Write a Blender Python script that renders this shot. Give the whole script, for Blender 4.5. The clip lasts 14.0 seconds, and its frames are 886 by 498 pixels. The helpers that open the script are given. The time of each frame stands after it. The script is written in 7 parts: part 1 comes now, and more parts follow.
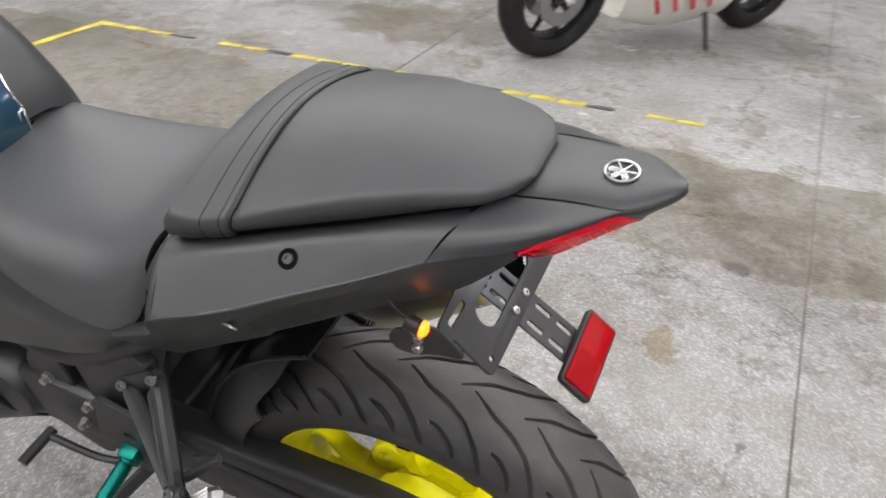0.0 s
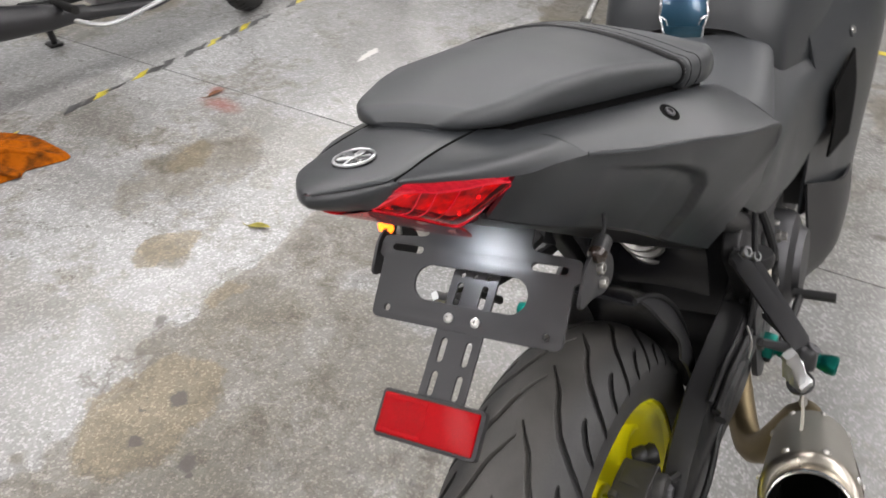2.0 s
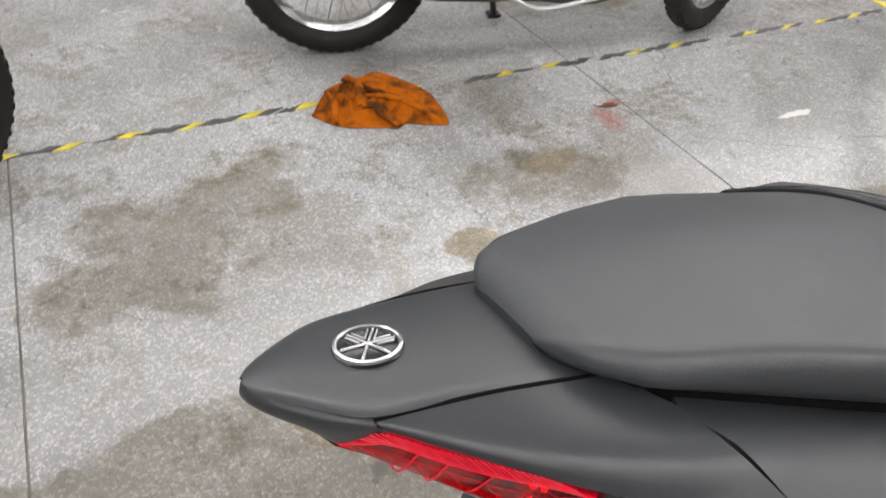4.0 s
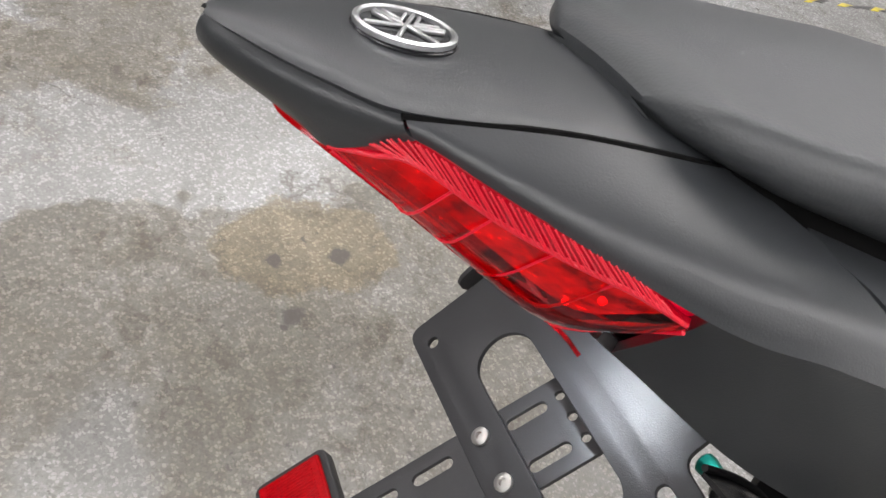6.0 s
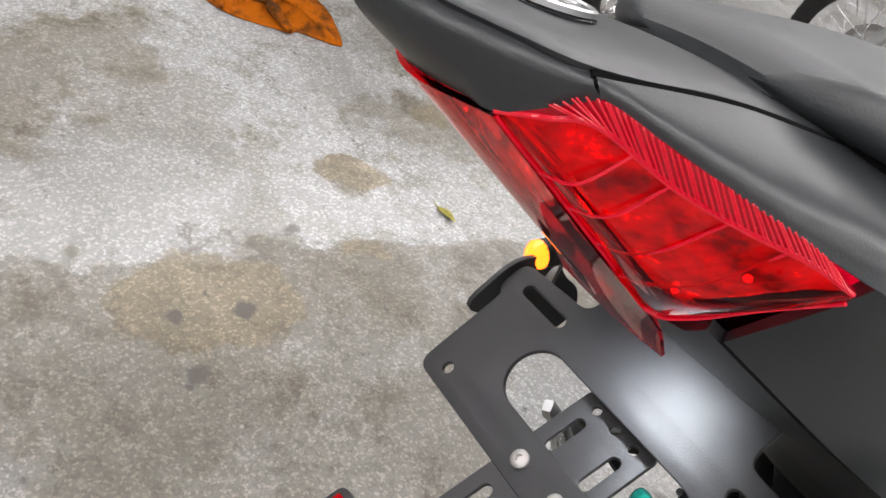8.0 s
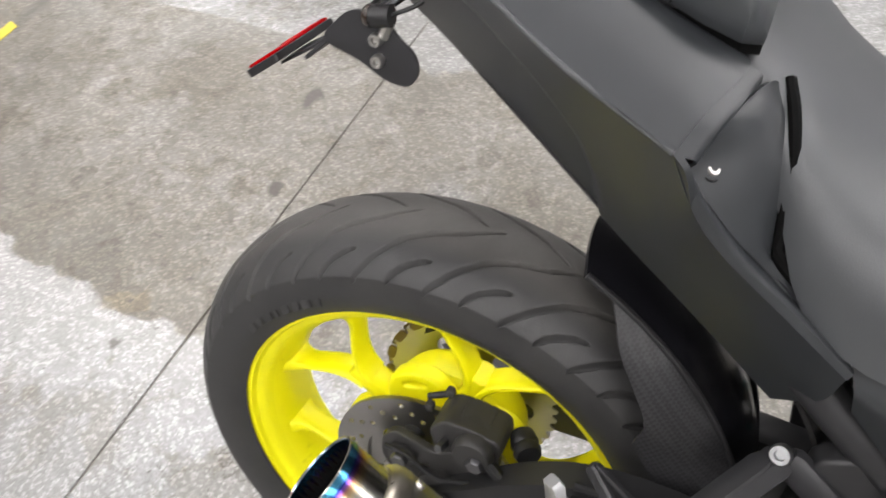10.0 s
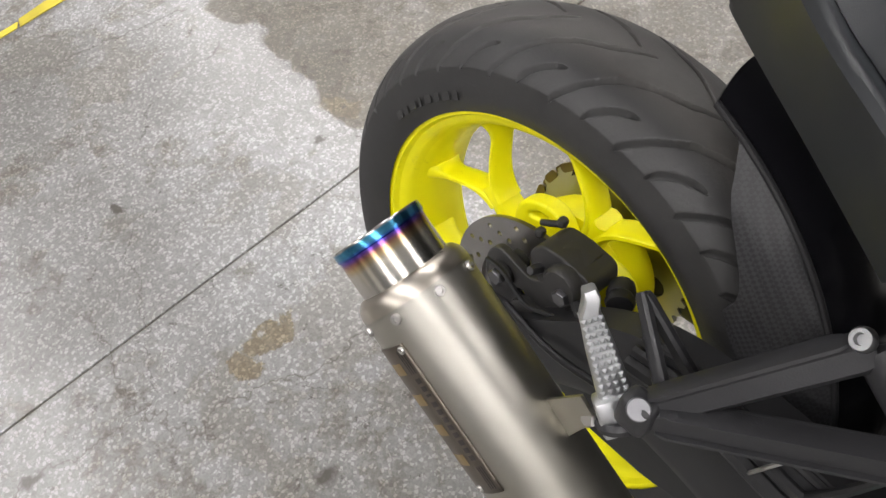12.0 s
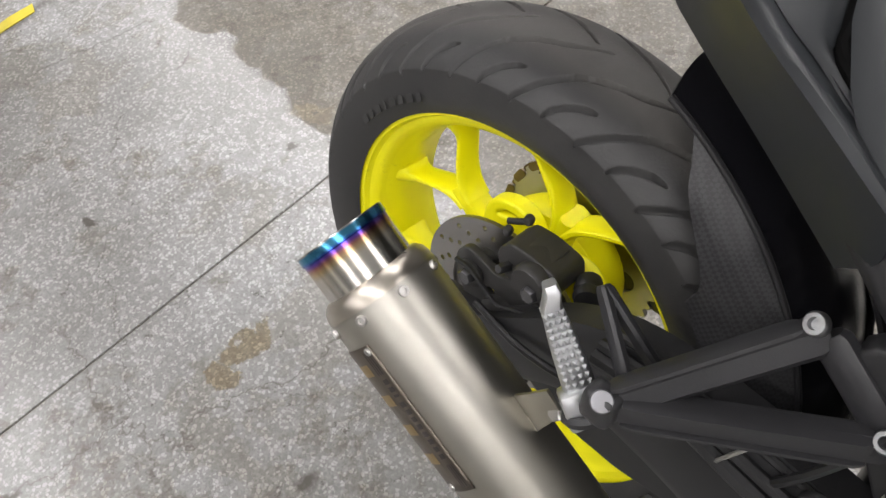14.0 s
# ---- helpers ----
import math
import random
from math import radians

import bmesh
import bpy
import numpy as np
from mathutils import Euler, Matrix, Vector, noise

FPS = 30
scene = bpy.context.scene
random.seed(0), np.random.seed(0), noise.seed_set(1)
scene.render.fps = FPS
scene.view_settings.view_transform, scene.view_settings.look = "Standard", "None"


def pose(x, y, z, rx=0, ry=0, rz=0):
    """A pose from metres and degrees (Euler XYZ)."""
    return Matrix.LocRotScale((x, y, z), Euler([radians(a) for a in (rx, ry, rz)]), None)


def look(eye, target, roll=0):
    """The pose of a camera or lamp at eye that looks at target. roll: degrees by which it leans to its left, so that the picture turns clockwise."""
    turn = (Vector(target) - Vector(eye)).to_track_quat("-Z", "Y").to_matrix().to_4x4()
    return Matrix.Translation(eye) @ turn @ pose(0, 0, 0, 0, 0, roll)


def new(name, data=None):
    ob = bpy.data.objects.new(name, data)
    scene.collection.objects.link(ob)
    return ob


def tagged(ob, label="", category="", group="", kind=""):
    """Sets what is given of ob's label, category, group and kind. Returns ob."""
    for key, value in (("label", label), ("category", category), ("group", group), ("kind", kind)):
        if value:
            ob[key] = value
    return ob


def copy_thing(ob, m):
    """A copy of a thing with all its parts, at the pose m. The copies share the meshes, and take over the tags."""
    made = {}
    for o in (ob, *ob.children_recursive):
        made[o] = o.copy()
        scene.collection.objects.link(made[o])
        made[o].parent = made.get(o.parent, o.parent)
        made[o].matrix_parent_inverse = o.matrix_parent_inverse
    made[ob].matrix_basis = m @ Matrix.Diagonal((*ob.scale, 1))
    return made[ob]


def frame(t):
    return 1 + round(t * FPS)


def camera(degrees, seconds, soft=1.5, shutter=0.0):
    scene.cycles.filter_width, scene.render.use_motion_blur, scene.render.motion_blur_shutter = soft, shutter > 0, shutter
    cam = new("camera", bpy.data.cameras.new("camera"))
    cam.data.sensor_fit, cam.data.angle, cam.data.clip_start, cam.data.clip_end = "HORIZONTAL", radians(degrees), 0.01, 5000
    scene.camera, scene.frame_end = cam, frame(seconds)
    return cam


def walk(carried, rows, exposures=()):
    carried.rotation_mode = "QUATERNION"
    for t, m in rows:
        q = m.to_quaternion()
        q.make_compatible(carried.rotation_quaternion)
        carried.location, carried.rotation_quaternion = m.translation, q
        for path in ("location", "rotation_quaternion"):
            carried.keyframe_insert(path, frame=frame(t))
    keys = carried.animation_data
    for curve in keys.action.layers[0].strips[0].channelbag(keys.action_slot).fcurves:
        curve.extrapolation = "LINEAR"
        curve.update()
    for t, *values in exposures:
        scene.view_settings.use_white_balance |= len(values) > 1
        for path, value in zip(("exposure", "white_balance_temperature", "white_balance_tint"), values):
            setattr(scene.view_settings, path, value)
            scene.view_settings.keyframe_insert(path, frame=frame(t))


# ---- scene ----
cam = camera(59.56, 14.0, 1.5, 0.2)
PATH = [
    (0, pose(-0.6979, -0.2656, 1.2047, 56.858, -3.862, -65.470)),
    (0.3, pose(-0.5769, -0.4207, 1.2317, 54.766, -2.710, -50.436)),
    (0.5, pose(-0.5063, -0.4807, 1.2259, 54.180, -2.697, -41.347)),
    (0.7, pose(-0.3787, -0.5261, 1.1942, 53.324, -2.625, -32.038)),
    (1, pose(-0.2188, -0.5435, 1.2100, 52.098, -1.840, -17.267)),
    (1.2, pose(-0.1489, -0.5626, 1.2119, 51.182, -0.834, -6.065)),
    (1.5, pose(-0.0361, -0.6107, 1.2303, 51.147, -0.328, 10.317)),
    (1.7, pose(0.0153, -0.6121, 1.2334, 51.521, -0.172, 18.410)),
    (2, pose(0.0886, -0.5231, 1.1971, 51.523, -0.944, 28.886)),
    (2.2, pose(0.1203, -0.4655, 1.2098, 52.200, -1.343, 35.309)),
    (2.5, pose(0.1448, -0.4007, 1.2134, 54.036, -1.344, 45.801)),
    (2.7, pose(0.1644, -0.3497, 1.2267, 55.269, -0.839, 52.438)),
    (3, pose(0.1610, -0.3020, 1.2222, 56.191, 0.403, 58.789)),
    (3.5, pose(0.0627, -0.2605, 1.1855, 55.172, 1.110, 62.327)),
    (4, pose(0.0449, -0.2555, 1.1613, 50.772, -1.585, 64.962)),
    (4.2, pose(0.0332, -0.2395, 1.1605, 47.364, -2.966, 66.502)),
    (6.3, pose(-0.0016, -0.2724, 1.0361, 42.327, -18.013, 71.764)),
    (6.5, pose(-0.0069, -0.2874, 1.0325, 44.297, -19.454, 68.671)),
    (7, pose(-0.0153, -0.3234, 1.0060, 50.096, -21.014, 60.458)),
    (7.2, pose(-0.0280, -0.3272, 0.9909, 51.852, -22.132, 58.818)),
    (9.3, pose(0.1702, -0.0683, 1.1169, 37.997, -9.354, 93.364)),
    (9.5, pose(0.2250, 0.0217, 1.1377, 37.169, -5.874, 99.923)),
    (9.8, pose(0.3070, 0.1189, 1.1295, 38.538, -1.975, 107.568)),
    (10, pose(0.3592, 0.1697, 1.1283, 39.007, 0.758, 113.950)),
    (10.2, pose(0.3699, 0.2145, 1.1131, 39.434, 3.643, 120.685)),
    (10.4, pose(0.3548, 0.2577, 1.0916, 39.143, 5.235, 126.351)),
    (11, pose(0.3443, 0.3110, 1.0328, 34.887, 5.750, 134.672)),
    (11.5, pose(0.3471, 0.3031, 1.0412, 33.931, 5.874, 137.036)),
    (12, pose(0.3450, 0.3025, 1.0437, 34.094, 6.302, 137.561)),
    (12.5, pose(0.3420, 0.3056, 1.0463, 34.149, 6.538, 137.447)),
    (13, pose(0.3452, 0.3131, 1.0497, 34.141, 6.490, 137.470)),
    (13.5, pose(0.3459, 0.3156, 1.0456, 34.171, 6.442, 136.930)),
    (14, pose(0.3371, 0.3158, 1.0431, 34.142, 6.368, 135.323)),
]
EXPO = [(0.0, 0.0), (0.5, -0.05), (1.5, -0.1), (2.0, 0.0), (2.5, 0.1), (3.5, 0.0), (4.2, -0.1), (6.5, -0.05), (7.2, -0.12), (9.5, 0.3), (10.5, 0.12), (11.5, -0.05), (14.0, -0.08)]
walk(cam, PATH, EXPO)

LEAN = 13.375
AXLE = 0.2913

# ---------------------------------------------------------------- world and light
def make_world():
    w = bpy.data.worlds.new("hall_world")
    scene.world = w
    w.use_nodes = True
    bg = w.node_tree.nodes["Background"]
    bg.inputs[0].default_value = (0.55, 0.58, 0.6, 1)
    bg.inputs[1].default_value = 0.005


make_world()
scene.view_settings.exposure = 0.0
HALL = (-9.0, 9.0, -9.0, 11.0, 3.6)          # x0, x1, y0, y1, ceiling height
LAMP_W = 41.0
LAMP_ROWS = (-4.6, -1.6, 1.6, 4.7)
LAMP_SPOTS = [(x, y) for x in LAMP_ROWS for y in (-5.5, -2.9, -0.3, 2.3, 4.9, 7.5)]


# ---------------------------------------------------------------- materials
class Nodes:
    """A short way to write node trees."""

    def __init__(self, name):
        self.m = bpy.data.materials.new(name)
        self.m.use_nodes = True
        self.t = self.m.node_tree
        self.b = self.t.nodes["Principled BSDF"]

    def n(self, kind, operation="", data_type="", blend_type="", feature="", use_clamp=False):
        nd = self.t.nodes.new(kind)
        if data_type:
            nd.data_type = data_type
        if operation:
            nd.operation = operation
        if blend_type:
            nd.blend_type = blend_type
        if feature:
            nd.feature = feature
        if use_clamp:
            nd.use_clamp = True
        return nd

    def put(self, sock, v):
        if isinstance(v, bpy.types.NodeSocket):
            self.t.links.new(v, sock)
        elif isinstance(v, (tuple, list)) and len(v) == 3 and sock.type == "RGBA":
            sock.default_value = (*v, 1)
        else:
            sock.default_value = v

    def coord(self, which="Object"):
        return self.n("ShaderNodeTexCoord").outputs[which]

    def noise(self, co, scale, detail=4, rough=0.55, out="Fac"):
        nd = self.n("ShaderNodeTexNoise")
        self.put(nd.inputs["Vector"], co)
        nd.inputs["Scale"].default_value = scale
        nd.inputs["Detail"].default_value = detail
        nd.inputs["Roughness"].default_value = rough
        return nd.outputs[out]

    def voro(self, co, scale, out="Color", feature="F1"):
        nd = self.n("ShaderNodeTexVoronoi", feature=feature)
        self.put(nd.inputs["Vector"], co)
        nd.inputs["Scale"].default_value = scale
        return nd.outputs[out]

    def ramp(self, fac, stops, interp="LINEAR"):
        nd = self.n("ShaderNodeValToRGB")
        nd.color_ramp.interpolation = interp
        el = nd.color_ramp.elements
        while len(el) < len(stops):
            el.new(0.5)
        for e, (p, c) in zip(el, stops):
            e.position = p
            e.color = (*c, 1) if isinstance(c, tuple) else (c, c, c, 1)
        self.put(nd.inputs[0], fac)
        return nd.outputs[0]

    def mix(self, fac, a, b, blend="MIX"):
        nd = self.n("ShaderNodeMix", data_type="RGBA", blend_type=blend)
        self.put(nd.inputs[0], fac)
        self.put(nd.inputs[6], a)
        self.put(nd.inputs[7], b)
        return nd.outputs[2]

    def math(self, op, a, b=0.0, c=0.0, clamp=False):
        nd = self.n("ShaderNodeMath", operation=op, use_clamp=clamp)
        self.put(nd.inputs[0], a)
        self.put(nd.inputs[1], b)
        self.put(nd.inputs[2], c)
        return nd.outputs[0]

    def bump(self, height, strength=0.3, dist=0.001):
        nd = self.n("ShaderNodeBump")
        nd.inputs["Strength"].default_value = strength
        nd.inputs["Distance"].default_value = dist
        self.put(nd.inputs["Height"], height)
        self.put(self.b.inputs["Normal"], nd.outputs[0])

    def set(self, **kw):
        names = dict(color="Base Color", rough="Roughness", metal="Metallic", trans="Transmission Weight", ior="IOR", spec="Specular IOR Level",
                     coat="Coat Weight", coatrough="Coat Roughness", emit="Emission Color", power="Emission Strength", sheen="Sheen Weight", aniso="Anisotropic")
        for k, v in kw.items():
            self.put(self.b.inputs[names[k]], v)
        return self.m


def plastic(name, col, rough, grain=900, depth=0.25, var=0.12, spec=0.5):
    k = Nodes(name)
    co = k.coord()
    big = k.noise(co, 9, 3)
    fine = k.noise(co, grain, 2)
    lo = tuple(c * (1 - var) for c in col)
    hi = tuple(c * (1 + var) for c in col)
    k.bump(fine, depth, 0.0004)
    return k.set(color=k.ramp(big, [(0.3, lo), (0.7, hi)]), rough=k.math("MULTIPLY_ADD", big, 0.16, rough - 0.08), spec=spec)


def metal(name, col, rough, scratch=60, var=0.15, bumpy=0.1):
    k = Nodes(name)
    co = k.coord()
    big = k.noise(co, 22, 4)
    fine = k.noise(co, scratch * 10, 3)
    k.bump(fine, bumpy, 0.0003)
    return k.set(color=k.ramp(big, [(0.3, tuple(c * (1 - var) for c in col)), (0.75, col)]), metal=1.0,
                 rough=k.math("MULTIPLY_ADD", big, 0.2, rough - 0.1))


PANEL = plastic("satin_grey_bodywork", (0.0222, 0.0246, 0.0272), 0.38, 1500, 0.18, 0.1, 0.62)
DARKPL = plastic("black_moulded_plastic", (0.0135, 0.0135, 0.0145), 0.46, 700, 0.35, spec=0.45)
GLOSSPL = plastic("gloss_black_plastic", (0.008, 0.008, 0.01), 0.22, 500, 0.1)
POWDER = plastic("black_powder_coat", (0.019, 0.019, 0.021), 0.43, 1800, 0.4)
BRACKET = plastic("dark_cast_bracket", (0.02, 0.02, 0.0218), 0.46, 700, 0.3, spec=0.5)
FRAMEP = plastic("matt_frame_paint", (0.0185, 0.0185, 0.0196), 0.45, 800, 0.3, spec=0.45)
BADGEM = metal("satin_badge_chrome", (0.74, 0.75, 0.76), 0.32, bumpy=0.02)
STEEL = metal("zinc_steel", (0.55, 0.54, 0.52), 0.38)
CHROME = metal("chrome", (0.8, 0.8, 0.8), 0.22, bumpy=0.03)
CASTAL = metal("cast_aluminium", (0.6, 0.61, 0.62), 0.4, bumpy=0.2)
TEAL = metal("teal_anodised", (0.01, 0.17, 0.14), 0.35)
BRASSY = metal("greasy_chain_steel", (0.24, 0.19, 0.11), 0.45, bumpy=0.6)
DISCM = metal("brake_disc_steel", (0.36, 0.35, 0.34), 0.33)
ENGINE = metal("dark_engine_casting", (0.1, 0.1, 0.105), 0.5, bumpy=0.6)
LIGHTALU = metal("matt_engine_alloy", (0.55, 0.55, 0.55), 0.5, bumpy=0.5)


def vinyl(name, col):
    k = Nodes(name)
    co = k.coord()
    big = k.noise(co, 7, 3)
    cell = k.voro(co, 900, "Distance")
    k.bump(k.math("ADD", cell, k.math("MULTIPLY", k.noise(co, 260, 3), 0.7)), 0.12, 0.0005)
    return k.set(color=k.ramp(big, [(0.3, tuple(c * 0.88 for c in col)), (0.7, tuple(c * 1.12 for c in col))]),
                 rough=k.math("MULTIPLY_ADD", big, 0.14, 0.4), spec=0.62)


VINYL = vinyl("black_seat_vinyl", (0.032, 0.0352, 0.038))
SMOOTHV = vinyl("smooth_seat_vinyl", (0.046, 0.049, 0.0525))
PIPING = plastic("seat_piping", (0.008, 0.008, 0.009), 0.35)
THREAD = plastic("seat_thread", (0.012, 0.012, 0.013), 0.7)


def rubber(name):
    k = Nodes(name)
    co = k.coord()
    dust = k.noise(co, 16, 5, 0.65)
    fine = k.noise(co, 420, 3)
    k.bump(fine, 0.35, 0.0006)
    col = k.ramp(dust, [(0.35, (0.008, 0.008, 0.008)), (0.62, (0.015, 0.0145, 0.014)), (0.8, (0.034, 0.031, 0.027))])
    return k.set(color=col, rough=k.ramp(dust, [(0.3, 0.5), (0.8, 0.75)]), spec=0.25)


RUBBER = rubber("tyre_rubber")


def tread_rubber():
    k = Nodes("worn_tread_rubber")
    co = k.coord()
    sep = k.n("ShaderNodeSeparateXYZ")
    k.put(sep.inputs[0], co)
    dust = k.noise(co, 16, 6, 0.7)
    across = k.math("ABSOLUTE", k.math("ADD", sep.outputs[0], k.math("MULTIPLY_ADD", dust, 0.02, -0.01)))
    band = k.ramp(k.math("MULTIPLY", across, 10.0), [(0.3, 1.0), (0.46, 0.0)])          # scrubbed middle of the tread
    dark = k.ramp(dust, [(0.35, (0.019, 0.019, 0.0195)), (0.62, (0.031, 0.0305, 0.0298)), (0.8, (0.052, 0.049, 0.045))])
    worn = k.ramp(dust, [(0.3, (0.04, 0.038, 0.035)), (0.7, (0.068, 0.0645, 0.06))])
    k.bump(k.math("ADD", k.noise(co, 420, 3), k.math("MULTIPLY", k.noise(co, 70, 4), 0.6)), 0.4, 0.0007)
    return k.set(color=k.mix(band, dark, worn), rough=k.math("MULTIPLY_ADD", dust, 0.3, 0.38))


TREAD = tread_rubber()


def carbon():
    k = Nodes("carbon_look_plastic")
    co = k.coord()
    ch = k.n("ShaderNodeTexChecker")
    k.put(ch.inputs[0], co)
    ch.inputs["Scale"].default_value = 330
    k.bump(ch.outputs["Fac"], 0.35, 0.0008)
    return k.set(color=k.mix(ch.outputs["Fac"], (0.014, 0.014, 0.015), (0.029, 0.029, 0.031)), rough=0.4)


CARBON = carbon()


def yellow_paint():
    k = Nodes("fluorescent_yellow_paint")
    co = k.coord()
    grime = k.noise(co, 14, 6, 0.7)
    spots = k.noise(co, 60, 4, 0.7)
    mask = k.ramp(k.math("MULTIPLY", grime, spots), [(0.36, 0.0), (0.5, 1.0)])
    col = k.mix(k.math("MULTIPLY", mask, 0.5), (0.84, 0.79, 0.002), (0.3, 0.28, 0.02))
    k.bump(k.noise(co, 300, 2), 0.08, 0.0004)
    return k.set(color=col, rough=k.math("MULTIPLY_ADD", grime, 0.25, 0.3), spec=0.35)


YELLOW = yellow_paint()


def titanium():
    k = Nodes("brushed_titanium_sleeve")
    co = k.coord()
    streak = k.n("ShaderNodeMapping")
    k.put(streak.inputs[0], co)
    streak.inputs["Scale"].default_value = (14, 14, 420)
    br = k.noise(streak.outputs[0], 1.0, 3)
    big = k.noise(co, 6, 3)
    k.bump(br, 0.03, 0.0003)
    col = k.ramp(big, [(0.25, (0.36, 0.345, 0.3)), (0.75, (0.48, 0.465, 0.42))])
    return k.set(color=col, metal=1.0, rough=k.math("MULTIPLY_ADD", br, 0.06, 0.36))


TITAN = titanium()


def heat_tint():
    k = Nodes("heat_tinted_tip")
    co = k.coord()
    sep = k.n("ShaderNodeSeparateXYZ")
    k.put(sep.inputs[0], co)
    wob = k.math("MULTIPLY_ADD", k.noise(co, 60, 2), 0.0024, -0.0012)
    h = k.math("MULTIPLY", k.math("ADD", k.math("SUBTRACT", sep.outputs[2], 0.034), wob), 1 / 0.034)
    col = k.ramp(h, [(0.045, (0.5, 0.48, 0.44)), (0.085, (0.07, 0.28, 0.44)), (0.2, (0.07, 0.3, 0.5)), (0.27, (0.05, 0.1, 0.5)), (0.34, (0.2, 0.07, 0.4)),
                     (0.42, (0.42, 0.2, 0.14)), (0.52, (0.58, 0.44, 0.24)), (0.66, (0.62, 0.58, 0.5)), (1.0, (0.55, 0.53, 0.49))])
    return k.set(color=col, metal=1.0, rough=0.2)


TIP = heat_tint()
POLISH = metal("polished_titanium_cap", (0.56, 0.52, 0.45), 0.3, bumpy=0.03)
# near-black: soot in the bores, painted shade in gaps and recesses
SOOT_SHADE = plastic("soot_and_shade_black", (0.003, 0.003, 0.003), 0.85, spec=0.08)


def lens(name, col, power, rough=0.12, coat=0.6):
    k = Nodes(name)
    co = k.coord()
    rib = k.n("ShaderNodeTexWave")
    k.put(rib.inputs[0], co)
    rib.inputs["Scale"].default_value = 90
    k.bump(rib.outputs["Fac"], 0.25, 0.0008)
    return k.set(color=col, rough=rough, emit=col, power=power, coat=coat, coatrough=0.05)


REDPRISM = lens("bright_red_prism", (0.5, 0.001, 0.016), 0.45, 0.3, 0.0)
REDDARK = lens("dark_red_prism_band", (0.24, 0.001, 0.007), 0.5, 0.2, 0.1)


def red_glass():
    k = Nodes("clear_red_lamp_glass")
    return k.set(color=(0.86, 0.006, 0.02), rough=0.03, trans=1.0, ior=1.25, coat=0.15, coatrough=0.03)


def lamp_bowl():
    k = Nodes("lamp_reflector_bowl")
    co = k.coord()
    v = k.voro(co, 130, "Distance")
    k.bump(v, 0.9, 0.004)
    glow = k.ramp(k.noise(co, 60, 4, 0.7), [(0.36, 0.12), (0.47, 0.42), (0.6, 0.75), (0.74, 3.2)])
    return k.set(color=(0.25, 0.006, 0.012), metal=0.7, rough=0.25, emit=(1.0, 0.002, 0.035), power=glow)


REDGLASS, BOWL = red_glass(), lamp_bowl()
BOLTST = metal("dull_bolt_steel", (0.32, 0.325, 0.33), 0.38)
REDLED = lens("red_led_glow", (1.0, 0.06, 0.05), 5.0)
AMBER = lens("amber_lamp_lens", (1.0, 0.17, 0.008), 4.0)
SMOKED = lens("smoked_lamp_lens", (0.02, 0.012, 0.008), 0.0)


def red_reflector(fine):
    k = Nodes("red_reflector_prism" if fine else "red_reflector_plain")
    co = k.coord()
    v = k.voro(co, 620 if fine else 900, "Distance")
    k.bump(v, 0.25 if fine else 0.08, 0.0006)
    col = k.ramp(v, [(0.1, (0.25, 0.0, 0.002)), (0.6, (0.35, 0.0, 0.003))])
    return k.set(color=col, rough=0.24, spec=0.12)


REFL_A, REFL_B = red_reflector(True), red_reflector(False)


def cloth_mat(name, drop):
    k = Nodes(name)
    co = k.coord()
    soil = k.noise(co, 11, 6, 0.7)
    weave = k.n("ShaderNodeTexWave")
    k.put(weave.inputs[0], co)
    weave.inputs["Scale"].default_value = 260
    k.bump(k.math("ADD", weave.outputs["Fac"], k.noise(co, 90, 4)), 0.5, 0.001)
    col = k.ramp(soil, [(c - drop, v) for c, v in ((0.36, (0.06, 0.022, 0.005)), (0.46, (0.2, 0.052, 0.003)), (0.54, (0.34, 0.085, 0.002)), (0.72, (0.37, 0.094, 0.003)))])
    return k.set(color=col, rough=0.9, spec=0.1)


RAG, RAGDIRT = cloth_mat("orange_rag_cotton", 0.0), cloth_mat("oil_soiled_rag_cotton", -0.14)


def tank_pad():
    k = Nodes("iridescent_tank_pad")
    co = k.coord()
    sep = k.n("ShaderNodeSeparateXYZ")
    k.put(sep.inputs[0], co)
    h = k.math("MULTIPLY", k.math("SUBTRACT", sep.outputs[2], 0.46), 1 / 0.17)
    col = k.ramp(h, [(0.0, (0.01, 0.045, 0.055)), (0.35, (0.02, 0.07, 0.12)), (0.7, (0.05, 0.06, 0.15)), (1.0, (0.09, 0.05, 0.12))])
    return k.set(color=col, rough=0.18, metal=0.5, coat=0.8, coatrough=0.06)


PAD = tank_pad()
WHITEP = plastic("white_fairing_paint", (0.72, 0.71, 0.66), 0.3, 400, 0.05, 0.05)
REDP = plastic("red_fairing_paint", (0.45, 0.02, 0.02), 0.3, 400, 0.05)
CREAM = plastic("cream_mudguard_paint", (0.62, 0.58, 0.48), 0.3, 400, 0.05, 0.06)
BLACKPAINT = plastic("matt_black_exhaust_paint", (0.02, 0.02, 0.022), 0.4)


